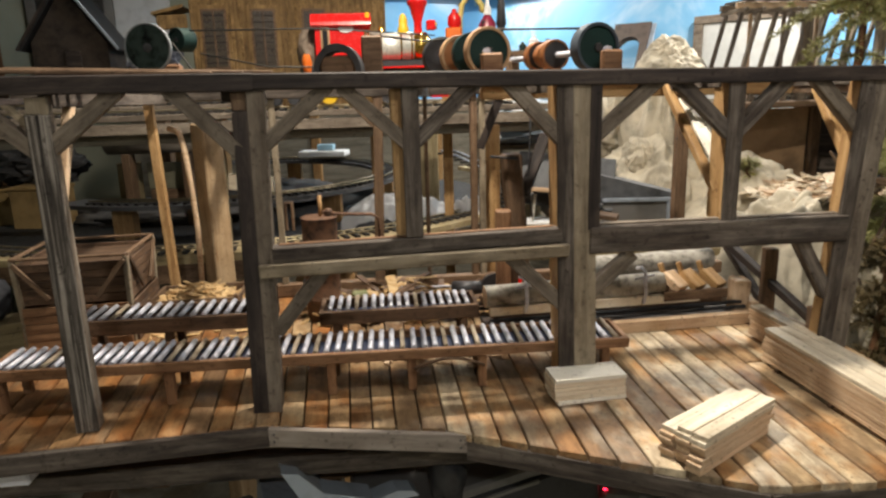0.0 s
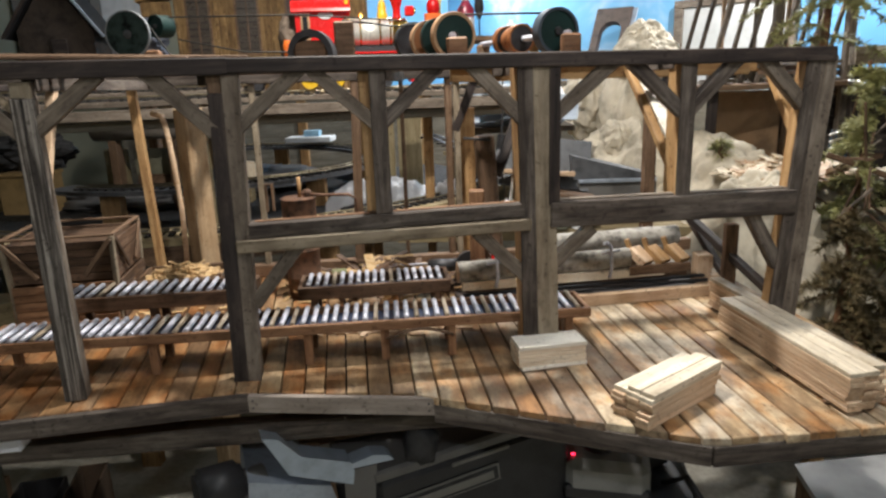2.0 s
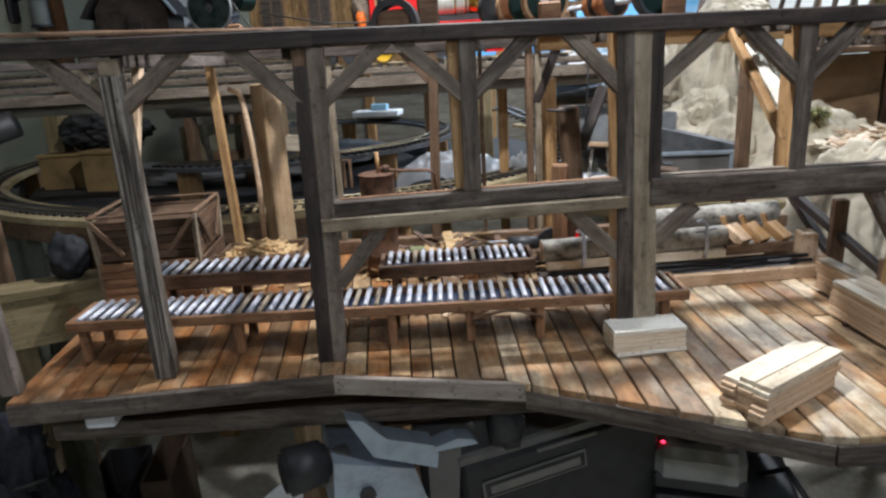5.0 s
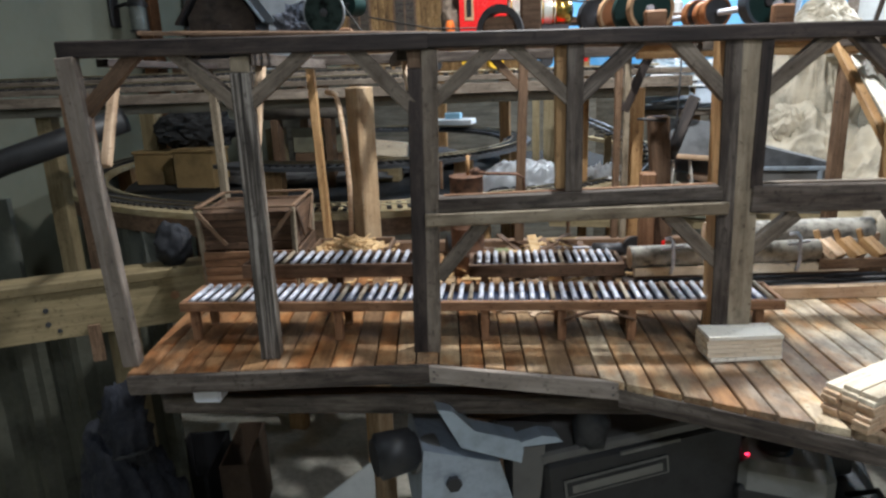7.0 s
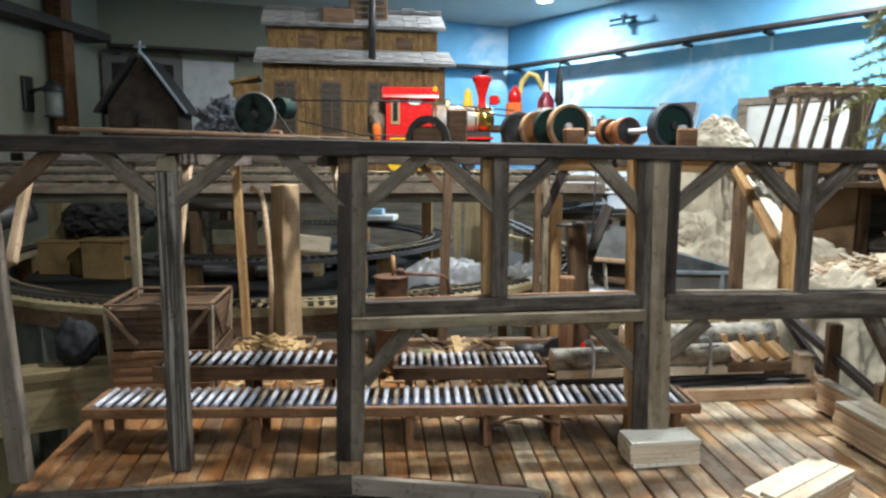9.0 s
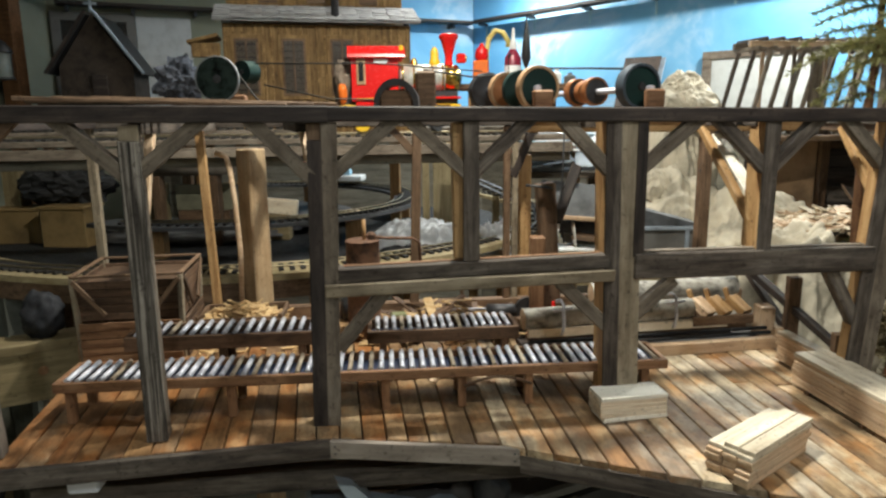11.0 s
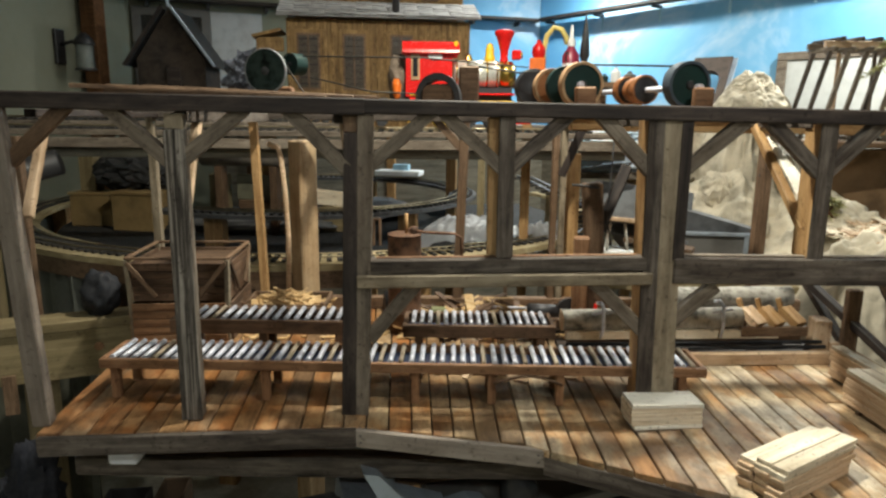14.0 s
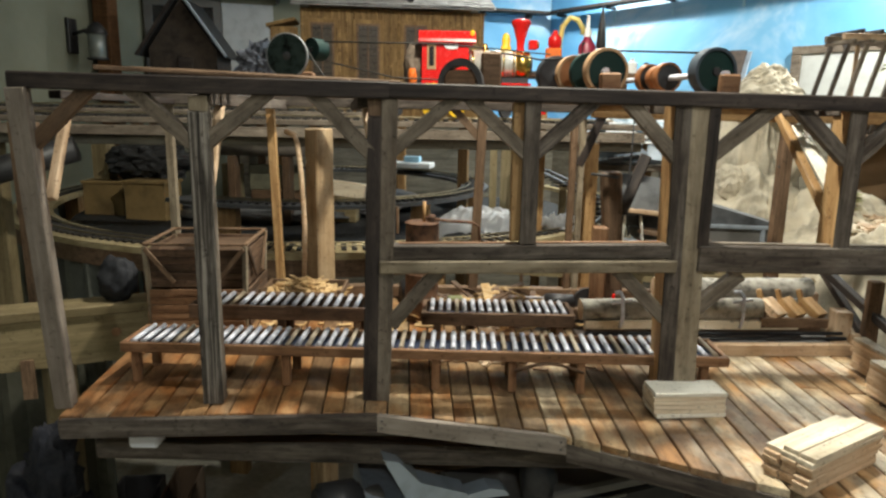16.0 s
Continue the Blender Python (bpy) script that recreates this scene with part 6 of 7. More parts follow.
# wooden gin pole crane and scraps between the rear wall and the rocks
ja = pose(0.172, 1.54, 0.93)
jib = thing("gin_pole_crane", ja, "weathered wooden gin pole crane with a dark strut", "crane")
stick("mast", jib, V(0.176, 1.54, 0.93), V(0.150, 1.54, 1.265), 0.036, 0.042, BROWN, (1, 0, 0), 0.004, warp=0.003)
stick("strut", jib, V(0.180, 1.555, 1.17), V(0.234, 1.60, 1.30), 0.018, 0.026, DARK, (1, 0, 0), 0.003)
stick("foot_block", jib, V(0.131, 1.50, 0.93), V(0.131, 1.50, 1.148), 0.030, 0.034, REDWOOD, (1, 0, 0), 0.003)
part("rope", tube([(0.198, 1.575, 1.42), (0.197, 1.575, 1.30), (0.190, 1.56, 1.20), (0.20, 1.55, 1.12)], 0.002, IRON, 6), jib, Matrix())
part("hook", tube([(0.105, 1.515, 1.262), (0.13, 1.515, 1.260), (0.165, 1.515, 1.256)], 0.003, IRON, 6), jib, Matrix())
solo("yellow_board", block(0.390, 0.022, 0.038, HONEY, 0.002), along((0.117, 1.700, 0.93), (0.117, 1.700, 1.32), (1, 0, 0)), "upright yellow pine board behind the mill", "board")
solo("pine_column", block(0.37, 0.060, 0.102, RINGPLY, 0.003), along((-0.108, 2.92, 0.93), (-0.108, 2.92, 1.30), (1, 0.05, 0)), "square yellow pine column behind the plastic sheeting", "post")
solo("pine_column", block(0.37, 0.03, 0.030, RINGPLY, 0.002), along((-0.190, 2.92, 0.93), (-0.190, 2.92, 1.30), (1, 0, 0)), "thin pale pine column behind the plastic sheeting", "post")
solo("slate_panel", block(0.30, 0.012, 0.17, SLATE, 0.003), pose(0.36, 2.13, 1.12, -28, 6, -6), "dusty dark grey panel leaning in the clutter", "panel")
solo("olive_box", block(0.19, 0.10, 0.074, plain("olive_grey_paint", (0.14, 0.14, 0.10), 0.7), 0.004), pose(0.33, 2.05, 0.968, 0, 0, -4), "olive grey box among the clutter", "box")
for k in range(7):
    x, y, z_ = 0.20 + 0.03 * (k % 3), 2.30 + 0.05 * k, 1.235 + 0.018 * (k % 4)
    solo("spare_pipe", rod_mesh(0.009 + 0.002 * (k % 3), 0.30, (ALU, WHITE, BLUEFOAM, STEEL)[k % 4], 12), pose(x + 0.10, y, z_, 0, 3 * (k % 3) - 3, 14 * (k % 3) - 10), "pale spare pipe lying in the clutter", "pipe", "spare pipes")
solo("pipe_rack", block(0.36, 0.34, 0.02, GREY, 0.003), pose(0.31, 2.45, 1.215), "grey board carrying spare pipes", "board")
for x in (0.17, 0.45):
    solo("rack_leg", block(0.275, 0.04, 0.05, GREY, 0.002), along((x, 2.48, 0.93), (x, 2.48, 1.205)), "grey leg under the pipe board", "leg", "pipe board legs")
solo("white_cup", lathe([(0.018, 0), (0.024, 0.05), (0.022, 0.05), (0.016, 0.004)], WHITE, 20), pose(0.455, 2.02, 0.931), "small white cup beside the olive box", "cup")
for k, (x, y, z_, l, t) in enumerate(((0.24, 2.27, 1.262, 0.20, 12), (0.33, 2.32, 1.30, 0.22, -18), (0.42, 2.40, 1.27, 0.16, 35), (0.36, 2.36, 1.335, 0.18, 5))):
    solo("scrap_sheet", block(l, 0.07, 0.006, (ALU, WHITE, GREYROOF, BLUEFOAM)[k], 0.001, 0.002), pose(x, y, z_, 14 - 8 * k, 5 * k - 6, t), "pale offcut sheet tossed on the pipes", "sheet", "offcut sheets")
for x, y, z_, l, w, tilt, turn, m in ((0.33, 2.33, 1.345, 0.25, 0.10, 38, 12, FOAM), (0.42, 2.27, 1.285, 0.15, 0.10, 52, -14, ALU), (0.24, 2.27, 1.300, 0.12, 0.07, 60, 22, BLUEFOAM)):
    solo("leaning_sheet", block(l, w, 0.005, m, 0.001, 0.002), pose(x, y, z_, tilt, 0, turn), "pale offcut sheet leaning on the pipes", "sheet", "leaning sheets")
solo("plastic_sheet", lump((0.13, 0.09, 0.035), plain("blue_white_film", (0.55, 0.66, 0.76), 0.3, 0.0, 0.12), 48, 0.35, 2.4, 4, "sheet", 0.5, False), pose(0.305, 2.40, 1.345, 0, 0, 15), "crumpled blue white plastic film on the pipes", "plastic sheet")
tk = [(-0.02, 2.54, 1.178), (0.024, 2.50, 1.168), (0.087, 2.43, 1.146), (0.15, 2.36, 1.12), (0.188, 2.29, 1.091), (0.191, 2.22, 1.061), (0.153, 2.15, 1.036)]
track(tk, "sloping silver railed siding curving behind the mill", 0.03, TIE, ALU)
for x, y, z_ in ((0.087, 2.43, 1.144), (0.188, 2.29, 1.089)):
    solo("track_prop", block(z_ - 0.93, 0.025, 0.03, PLY, 0.002), along((x, y, 0.93), (x, y, z_)), "small wooden prop under the siding track", "post", "siding props")
for k, (x, y, z_, r, h, m) in enumerate(((0.297, 2.36, 1.226, 0.027, 0.100, GREYROOF), (0.225, 2.40, 1.226, 0.024, 0.075, ALU))):
    b = thing("storage_jar", pose(x, y, z_), "pale plastic storage jar among the clutter", "jar", "storage jars")
    part("body", lathe([(r * 0.9, 0), (r, 0.01), (r, h * 0.8), (r * 0.7, h * 0.9), (r * 0.7, h)], m, 20), b, pose(x, y, z_))
    part("lid", lathe([(r * 0.78, h - 0.012), (r * 0.78, h + 0.012), (r * 0.7, h + 0.016)], GREEN if k % 2 else WHITE, 20), b, pose(x, y, z_))
for k, (x, y, z_, l, w, t, m) in enumerate(((0.33, 2.06, 1.16, 0.22, 0.10, 12, PINK), (0.40, 2.02, 1.10, 0.20, 0.06, -20, BROWN), (0.30, 2.00, 1.05, 0.24, 0.05, 35, GREY), (0.20, 2.06, 1.03, 0.2, 0.05, -35, ALU))):
    solo("scrap_board", block(l, w, 0.014, m, 0.002, 0.001), pose(x, y, z_ - 0.06, 8 * (k - 1), 6, t), "loose scrap board in the clutter behind the mill", "board", "scrap boards")
solo("white_plank", block(0.20, 0.075, 0.010, WHITE, 0.002, 0.0006), pose(0.335, 2.045, 1.011, 0, 0, -5), "white painted plank lying on the olive box", "board")
sto = pose(0.280, 2.035, 1.0165) @ Matrix.Scale(0.62, 4)
stool = thing("chrome_stand", sto, "small stand with black seat and chrome legs", "stand")
part("seat", block(0.09, 0.06, 0.012, BLACK, 0.003), stool, sto @ pose(0, 0, 0.14))
for sx in (-1, 1):
    for sy in (-1, 1):
        rod("leg", stool, sto @ V(sx * 0.05, sy * 0.03, 0), sto @ V(sx * 0.034, sy * 0.02, 0.135), 0.003, CHROME, 8)
solo("dark_cover", lump((0.10, 0.06, 0.05), GREYPL, 35, 0.2, 1.6, 4, "cover", 0.1), pose(0.40, 2.30, 0.99, 0, 20, 0), "dark grey plastic cover over parts", "cover")

YELBOX = plain("yellow_brown_carton", (0.26, 0.175, 0.075), 0.75, 0.0, 0.2, 9.0)
# boxes and dark heap on the far left of the layout
for x, y, w, h, t in ((-1.775, 2.60, 0.17, 0.13, 5), (-1.535, 2.52, 0.18, 0.145, -4)):
    b = pose(x, y, 0.94, 0, 0, t)
    bx = thing("wooden_box", b, "plain tan wooden box on the layout", "box", "layout boxes")
    part("body", block(w, 0.12, h, YELBOX, 0.003), bx, b @ pose(0, 0, h / 2))
    part("lid", block(w + 0.01, 0.13, 0.012, YELBOX, 0.002), bx, b @ pose(0, 0, h + 0.006))
solo("black_cloth", lump((0.17, 0.12, 0.085), CLOTH, 41, 0.3, 2.2, 4, "heap", 0.3, False), pose(-1.60, 2.62, 1.165), "folded black cloth lying on the boxes", "cloth")
solo("layout_skirt", prism([(-2.3, 1.9), (-2.0, 2.0), (-2.0, 2.02), (-2.3, 1.92)], 0.2, 0.985, CANVAS, "skirt"), Matrix(), "grey cloth skirt below the layout", "cloth")
sk = []
for k in range(60):
    a = radians(182 + 72 * k / 59)
    r = 1.262 + 0.012 * math.sin(k * 1.9) + 0.008 * math.sin(k * 4.3)
    sk.append((LC[0] + r * math.cos(a), LC[1] + r * math.sin(a)))
sk2 = [(LC[0] + (x - LC[0]) * 0.985, LC[1] + (y - LC[1]) * 0.985) for x, y in sk]
solo("layout_skirt", prism(sk + sk2[::-1], 0.50, 0.934, CANVAS, "skirt"), Matrix(), "hanging grey green cloth skirt below the bench", "cloth")
solo("dark_jug", lump((0.042, 0.038, 0.052), plain("dark_blue_plastic", (0.012, 0.013, 0.018), 0.8), 44, 0.25, 1.8, 4, "jug"), pose(-0.944, 1.360, 1.008), "dull black plastic jug standing on the pine girder", "jug")

solo("tan_column", block(0.225, 0.06, 0.07, PLY, 0.003), along((-1.230, 2.60, 0.94), (-1.230, 2.60, 1.165), (1, 0, 0)), "square tan column standing inside the loop", "post")
roll = thing("paper_roll", along((-1.25, 2.50, 1.25), (-0.89, 2.50, 1.255)), "grey brown paper roll lying in a cradle", "roll")
part("tube", rod_mesh(0.047, 0.36, plain("dull_grey_brown_paper", (0.15, 0.13, 0.11), 0.75, 0.0, 0.25, 14.0), 28, 1.0, 0.003), roll, along((-1.25, 2.50, 1.25), (-0.89, 2.50, 1.255)))
for x in (-1.18, -0.96):
    part("cradle", block(0.265, 0.05, 0.03, BROWN, 0.002), roll, along((x, 2.50, 0.941), (x, 2.50, 1.206), (1, 0, 0)))
solo("olive_board", block(0.22, 0.012, 0.10, plain("dull_olive_paint", (0.17, 0.165, 0.115), 0.7, 0.0, 0.2, 12.0), 0.002), pose(-1.035, 2.57, 1.116), "dull olive painted board standing under the paper roll", "board")
solo("brown_block", block(0.20, 0.05, 0.124, BROWN, 0.002), pose(-1.035, 2.575, 1.003), "brown wooden block under the olive board", "block")
solo("box_column", block(0.21, 0.065, 0.07, PLY, 0.003), along((-1.79, 2.60, 1.083), (-1.79, 2.60, 1.293), (1, 0, 0)), "square tan column standing on a box", "post")

# pine girder running out to the left
g0, g1 = V(-1.78, 0.82, 0), V(-0.865, 1.373, 0)
gird = thing("pine_girder", pose(-1.3, 1.1, 0.9), "pale pine girder with screws and knots", "girder")
gn = V(-(g1 - g0).y, (g1 - g0).x, 0).normalized()
stick("web", gird, up(g0, 0.885), up(g1, 0.885), 0.02, 0.11, PLY, warp=0.0008)
stick("flange", gird, up(g0 + gn * 0.025, 0.951), up(g1 + gn * 0.025, 0.951), 0.085, 0.02, PLY, warp=0.0008)
gu = (g1 - g0).normalized()
for d, z_, r, m in ((0.985, 0.897, 0.010, REDWOOD), (0.72, 0.90, 0.006, IRON), (0.72, 0.868, 0.006, IRON), (0.74, 0.850, 0.005, IRON), (0.50, 0.885, 0.009, REDWOOD)):
    p = up(g0 + gu * d, z_) - gn * 0.0105
    rod("knot", gird, p - gn * 0.001, p + gn * 0.001, r, m, 14)
for d in (0.1, 0.86):
    p = g0 + gu * d + gn * 0.04
    stick("leg", gird, up(p, 0), up(p, 0.94), 0.04, 0.06, PLY, V(1, 0, 0), 0.002)
hp = up(g0 + gu * 0.809, 0.81) - gn * 0.018
stick("hanging_strip", gird, up(hp, 0.856), up(hp, 0.768), 0.026, 0.008, BROWN, gn)
solo("upright_board", block(1.35, 0.020, 0.075, BROWN, 0.002), along((-1.235, 1.50, 0.0), (-1.250, 1.50, 1.35), (1, 0, 0)), "upright brown post behind the mill", "board")
solo("pipe_insulation", tube([(-2.0, 1.5, 1.02), (-1.6, 1.62, 1.17), (-1.3, 1.75, 1.27)], 0.036, BLACK, 14), Matrix(), "dark foam pipe running up towards the wall", "pipe")

# ---- timber trestle on the right ----
ta = pose(1.2, 2.5, 1.65)
trestle = thing("timber_trestle", ta, "grey brown timber railway trestle with battered legs", "trestle")
TU = V(0.985, 0.17, 0)
T0 = V(0.998, 2.50, 0)
TV = V(-TU.y, TU.x, 0)
for k in range(9):
    p = T0 + TU * (0.064 * k + 0.012)
    for sgn in (0,) if k % 2 else (0, 1):
        o = TV * (0.10 * sgn)
        stick("bent_leg", trestle, up(p + o - TU * 0.076, 1.335), up(p + o, 1.632), 0.013, 0.015, GREY if k % 3 else MIDGREY, (0, 1, 0), warp=0.0008)
    if k % 2:
        stick("bent_post", trestle, up(p + TV * 0.05, 1.335), up(p + TV * 0.05, 1.632), 0.012, 0.012, PINK if k % 4 == 1 else GREY, (0, 1, 0))
    stick("cap", trestle, up(p - TV * 0.03, 1.64), up(p + TV * 0.13, 1.64), 0.013, 0.014, GREY)
    stick("cross_tie", trestle, up(p + TU * 0.02 - TV * 0.04, 1.672), up(p + TU * 0.02 + TV * 0.14, 1.672), 0.012, 0.012, MIDGREY)
for o in (0.0, 0.10):
    stick("stringer", trestle, up(T0 - TU * 0.01 + TV * o, 1.656), up(T0 + TU * 0.58 + TV * o, 1.656), 0.016, 0.020, PINK if o == 0 else GREY)
    stick("girt", trestle, up(T0 - TU * 0.06 + TV * o - TV * 0.012, 1.40), up(T0 + TU * 0.52 + TV * o - TV * 0.012, 1.40), 0.010, 0.014, GREY)
p = T0 + TU * 0.245 - TV * 0.02
stick("main_post", trestle, up(p, 1.335), up(p, 1.645), 0.03, 0.032, GREY, (0, 1, 0), warp=0.001)
p = T0 + TU * 0.55
stick("main_post", trestle, up(p, 0.93), up(p, 1.645), 0.03, 0.032, GREY, (0, 1, 0), warp=0.001)
solo("brown_backboard", block(0.245, 0.018, 0.374, plain("warm_brown_board", (0.30, 0.185, 0.10), 0.8, 0.0, 0.2, 8.0), 0.003), pose(1.19, 2.60, 1.118), "brown board holding rubble below the trestle", "board")
crib = thing("timber_crib", pose(1.3, 2.64, 1.33), "stack of rough grey timbers under the trestle", "timbers")
cr = random.Random(66)
for k in range(12):
    x = 1.03 + 0.11 * (k % 4) + cr.uniform(-0.02, 0.02)
    z_ = 1.340 + 0.019 * (k // 4)
    stick("timber", crib, V(x, 2.595 + cr.uniform(0, 0.03), z_), V(x + cr.uniform(0.12, 0.2), 2.60 + cr.uniform(0, 0.05), z_ + cr.uniform(-0.002, 0.004)), 0.03, 0.018, (GREY, MIDGREY, TANGREY)[k % 3], warp=0.001)
stick("prop", crib, V(1.000, 2.45, 1.12), V(1.012, 2.47, 1.335), 0.03, 0.03, DARK, (1, 0, 0))
wallr = thing("retaining_wall", pose(1.7, 2.62, 0.9), "dark plank retaining wall behind the conifers", "retaining wall")
for k in range(10):
    z_ = 0.66 + 0.072 * k
    stick("plank", wallr, V(1.33 + cr.uniform(-0.03, 0.03), 2.72, z_), V(2.35, 2.40 + cr.uniform(-0.01, 0.01), z_), 0.02, 0.069, (DARK, BROWN, MIDGREY, DARK)[k % 4], warp=0.001)
stick("backing", wallr, V(1.33, 2.742, 0.98), V(2.36, 2.42, 0.98), 0.016, 0.72, DARK)
for d in (0.05, 0.4, 0.75):
    stick("stake", wallr, V(1.33 + 1.02 * d, 2.69 - 0.32 * d, 0.62), V(1.33 + 1.02 * d, 2.69 - 0.32 * d, 1.41), 0.03, 0.03, BROWN, (1, 0, 0))
stick("cap_beam", wallr, V(1.49, 2.475, 1.417), V(2.35, 2.22, 1.417), 0.10, 0.062, TANGREY, warp=0.001)
for x, y in ((1.52, 2.49), (2.2, 2.29)):
    stick("bracket", wallr, V(x, y, 1.2), V(x, y, 1.386), 0.03, 0.03, DARK, (1, 0, 0))
solo("rubble_shelf", block(0.78, 0.30, 0.02, CARD, 0.003), pose(1.28, 2.60, 1.3235, 0, 0, 9), "brown shelf below the trestle", "shelf")
scatter("rubble", 90, (1.0, 1.6, 2.56, 2.66, 1.332), (0.02, 0.06), BARK, "grey rubble lying on the brown shelf", 33, 0.02)
rk = [(1.40 + 0.10 * k, 2.31 - 0.02 * k, 1.328 - 0.028 * k) for k in range(7)]
track(rk, "silver railed track running by the trees", 0.03, TIE, CHROME)
lad = thing("spare_track_panel", pose(1.287, 2.10, 1.115), "curved silver and blue spare track sections leaning in the trees", "railway track")
lm = pose(1.287, 2.10, 1.155, 72, 0, -14)
for k in range(4):
    bow = [(-0.046 + 0.0115 * i, -0.032 + 0.021 * k + 0.016 * math.cos(0.28 * (i - 4)) - 0.014 + 0.001 * i, 0.006) for i in range(9)]
    part("rail", tube(bow, 0.0036, CHROME, 8), lad, lm)
for k in range(7):
    part("tie", block(0.085, 0.008, 0.006, DUSK, 0.001), lad, lm @ pose(-0.042 + 0.014 * k, 0, 0, 0, 0, 82 + 3 * k))

# ---- conifers and brush ----


def conifer(x, y, z0, z1, reach, low, seed, label, n_br=70, mat=NEEDLE, trunk=0.017, fine=36):
    rnd = random.Random(seed)
    base = thing("conifer_tree", pose(x, y, z0), label, "tree", "conifers")
    h = z1 - z0
    pts = [(x + 0.01 * math.sin(k * 1.3), y + 0.008 * math.cos(k), z0 + h * k / 8) for k in range(9)]
    part("trunk", tube(pts, trunk, TRUNK, 10, "trunk", [1 - 0.09 * k for k in range(9)]), base, Matrix())
    lv, lf, nv, nf = [], [], [], []
    for _ in range(n_br):
        f_ = rnd.uniform(low, 0.98)
        a = rnd.uniform(0, 2 * math.pi)
        l = reach * (1.08 - f_) * rnd.uniform(0.7, 1.2) + 0.03
        d = V(math.cos(a), math.sin(a), rnd.uniform(-0.25, 0.15))
        o = V(x, y, z0 + h * f_)
        prev = None
        m = 7
        for k in range(m + 1):
            t = k / m
            q = o + d * l * t + V(0, 0, -0.35 * l * t * t + rnd.uniform(-0.004, 0.004))
            if prev is not None:
                w = 0.0035 * (1 - t) + 0.001
                s = len(lv)
                side = d.cross(V(0, 0, 1)).normalized() * w
                lv += [prev - side, prev + side, q + side * 0.8, q - side * 0.8, prev + V(0, 0, w), q + V(0, 0, w * 0.8)]
                lf += [(s, s + 1, s + 2, s + 3), (s, s + 4, s + 5, s + 3), (s + 1, s + 4, s + 5, s + 2)]
                for _ in range(fine):
                    c = prev.lerp(q, rnd.random())
                    dr = (d * rnd.uniform(0.2, 1.0) + V(rnd.uniform(-1, 1), rnd.uniform(-1, 1), rnd.uniform(-0.7, 0.5))).normalized()
                    ln = rnd.uniform(0.020, 0.040) * (0.6 + 0.6 * (1 - t))
                    sd = dr.cross(V(rnd.uniform(-1, 1), rnd.uniform(-1, 1), 1)).normalized() * 0.0019
                    s = len(nv)
                    nv += [c - sd, c + sd, c + dr * ln + sd * 0.4, c + dr * ln - sd * 0.4]
                    nf.append((s, s + 1, s + 2, s + 3))
            prev = q
    tagged(part("branchwork", mesh_of("branchwork", lv, lf, TRUNK), base, Matrix()), kind="stuff")
    tagged(part("crown", mesh_of("crown", nv, nf, mat), base, Matrix()), kind="stuff")
    return base


conifer(1.150, 2.02, 0.55, 2.12, 0.44, 0.575, 51, "tall conifer with a reddish trunk and drooping green boughs", 60, trunk=0.019)
conifer(1.27, 1.98, 0.45, 1.40, 0.26, 0.25, 52, "young green conifer at the edge of the layout", 55)
conifer(1.12, 1.74, 0.40, 1.03, 0.24, 0.2, 53, "low brownish conifer at the edge of the layout", 45, DRYNEEDLE)
conifer(1.30, 1.66, 0.30, 0.98, 0.26, 0.2, 54, "low dry brown conifer at the edge of the layout", 55, DRYNEEDLE)
conifer(1.50, 1.95, 0.45, 1.20, 0.28, 0.2, 55, "dry brown conifer at the edge of the layout", 50, DRYNEEDLE)
conifer(0.963, 2.24, 1.09, 1.160, 0.045, 0.05, 56, "small dark green bush on the rock", 10, NEEDLE, 0.004, 9)
br = random.Random(61)
brush = thing("brush_sticks", pose(1.3, 2.0, 0.9), "tangled dry brown sticks among the conifers", "sticks")
stick("stick", brush, V(1.180, 2.0, 1.136), V(1.42, 2.0, 1.045), 0.013, 0.014, BROWN, warp=0.002)
for _ in range(80):
    x, y, z_ = br.uniform(1.14, 1.8), br.uniform(1.75, 2.2), br.uniform(0.72, 1.22)
    dx, dz = br.uniform(-0.12, 0.12), br.uniform(-0.12, 0.2)
    stick("stick", brush, V(x, y, z_), V(x + dx, y + br.uniform(-0.05, 0.05), z_ + dz), 0.006, 0.007, BROWN if br.random() < 0.7 else GREY)
solo("dark_hillside", lump((0.65, 0.30, 0.45), plain("dark_earth", (0.035, 0.026, 0.018), 0.9, 0.0, 0.4, 12.0, 0.6, False), 63, 0.3, 2.0, 5, "hill", 0.3, False), pose(1.75, 2.25, 0.62, 0, 0, -25), "dark earthen hillside behind the conifers", "hillside")

# ---- below the deck ----
sup = thing("support_timber", pose(-0.3, 1.07, 0.78), "rough grey timber carrying the sawmill deck", "timber")
stick("timber", sup, V(-0.738, 0.970, 0.826), V(0.30, 1.098, 0.826), 0.045, 0.034, MIDGREY, c=0.004, warp=0.003)
# Added dark crosspieces fill the shaded gap between the deck and the timber.
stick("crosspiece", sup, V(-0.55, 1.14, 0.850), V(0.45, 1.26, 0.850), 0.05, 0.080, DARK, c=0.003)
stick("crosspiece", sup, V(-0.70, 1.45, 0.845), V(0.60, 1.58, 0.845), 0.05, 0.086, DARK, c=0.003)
# Legs coloured dark for the shade under the deck.
for x, y in ((-0.20, 1.50), (0.50, 1.60)):
    stick("leg", sup, V(x, y, 0), V(x, y, 0.80), 0.04, 0.06, DARK, V(1, 0, 0), 0.002)
stick("leg", sup, V(-0.604, 1.74, 0), V(-0.604, 1.74, 0.80), 0.04, 0.05, HONEY, V(1, 0, 0), 0.002)
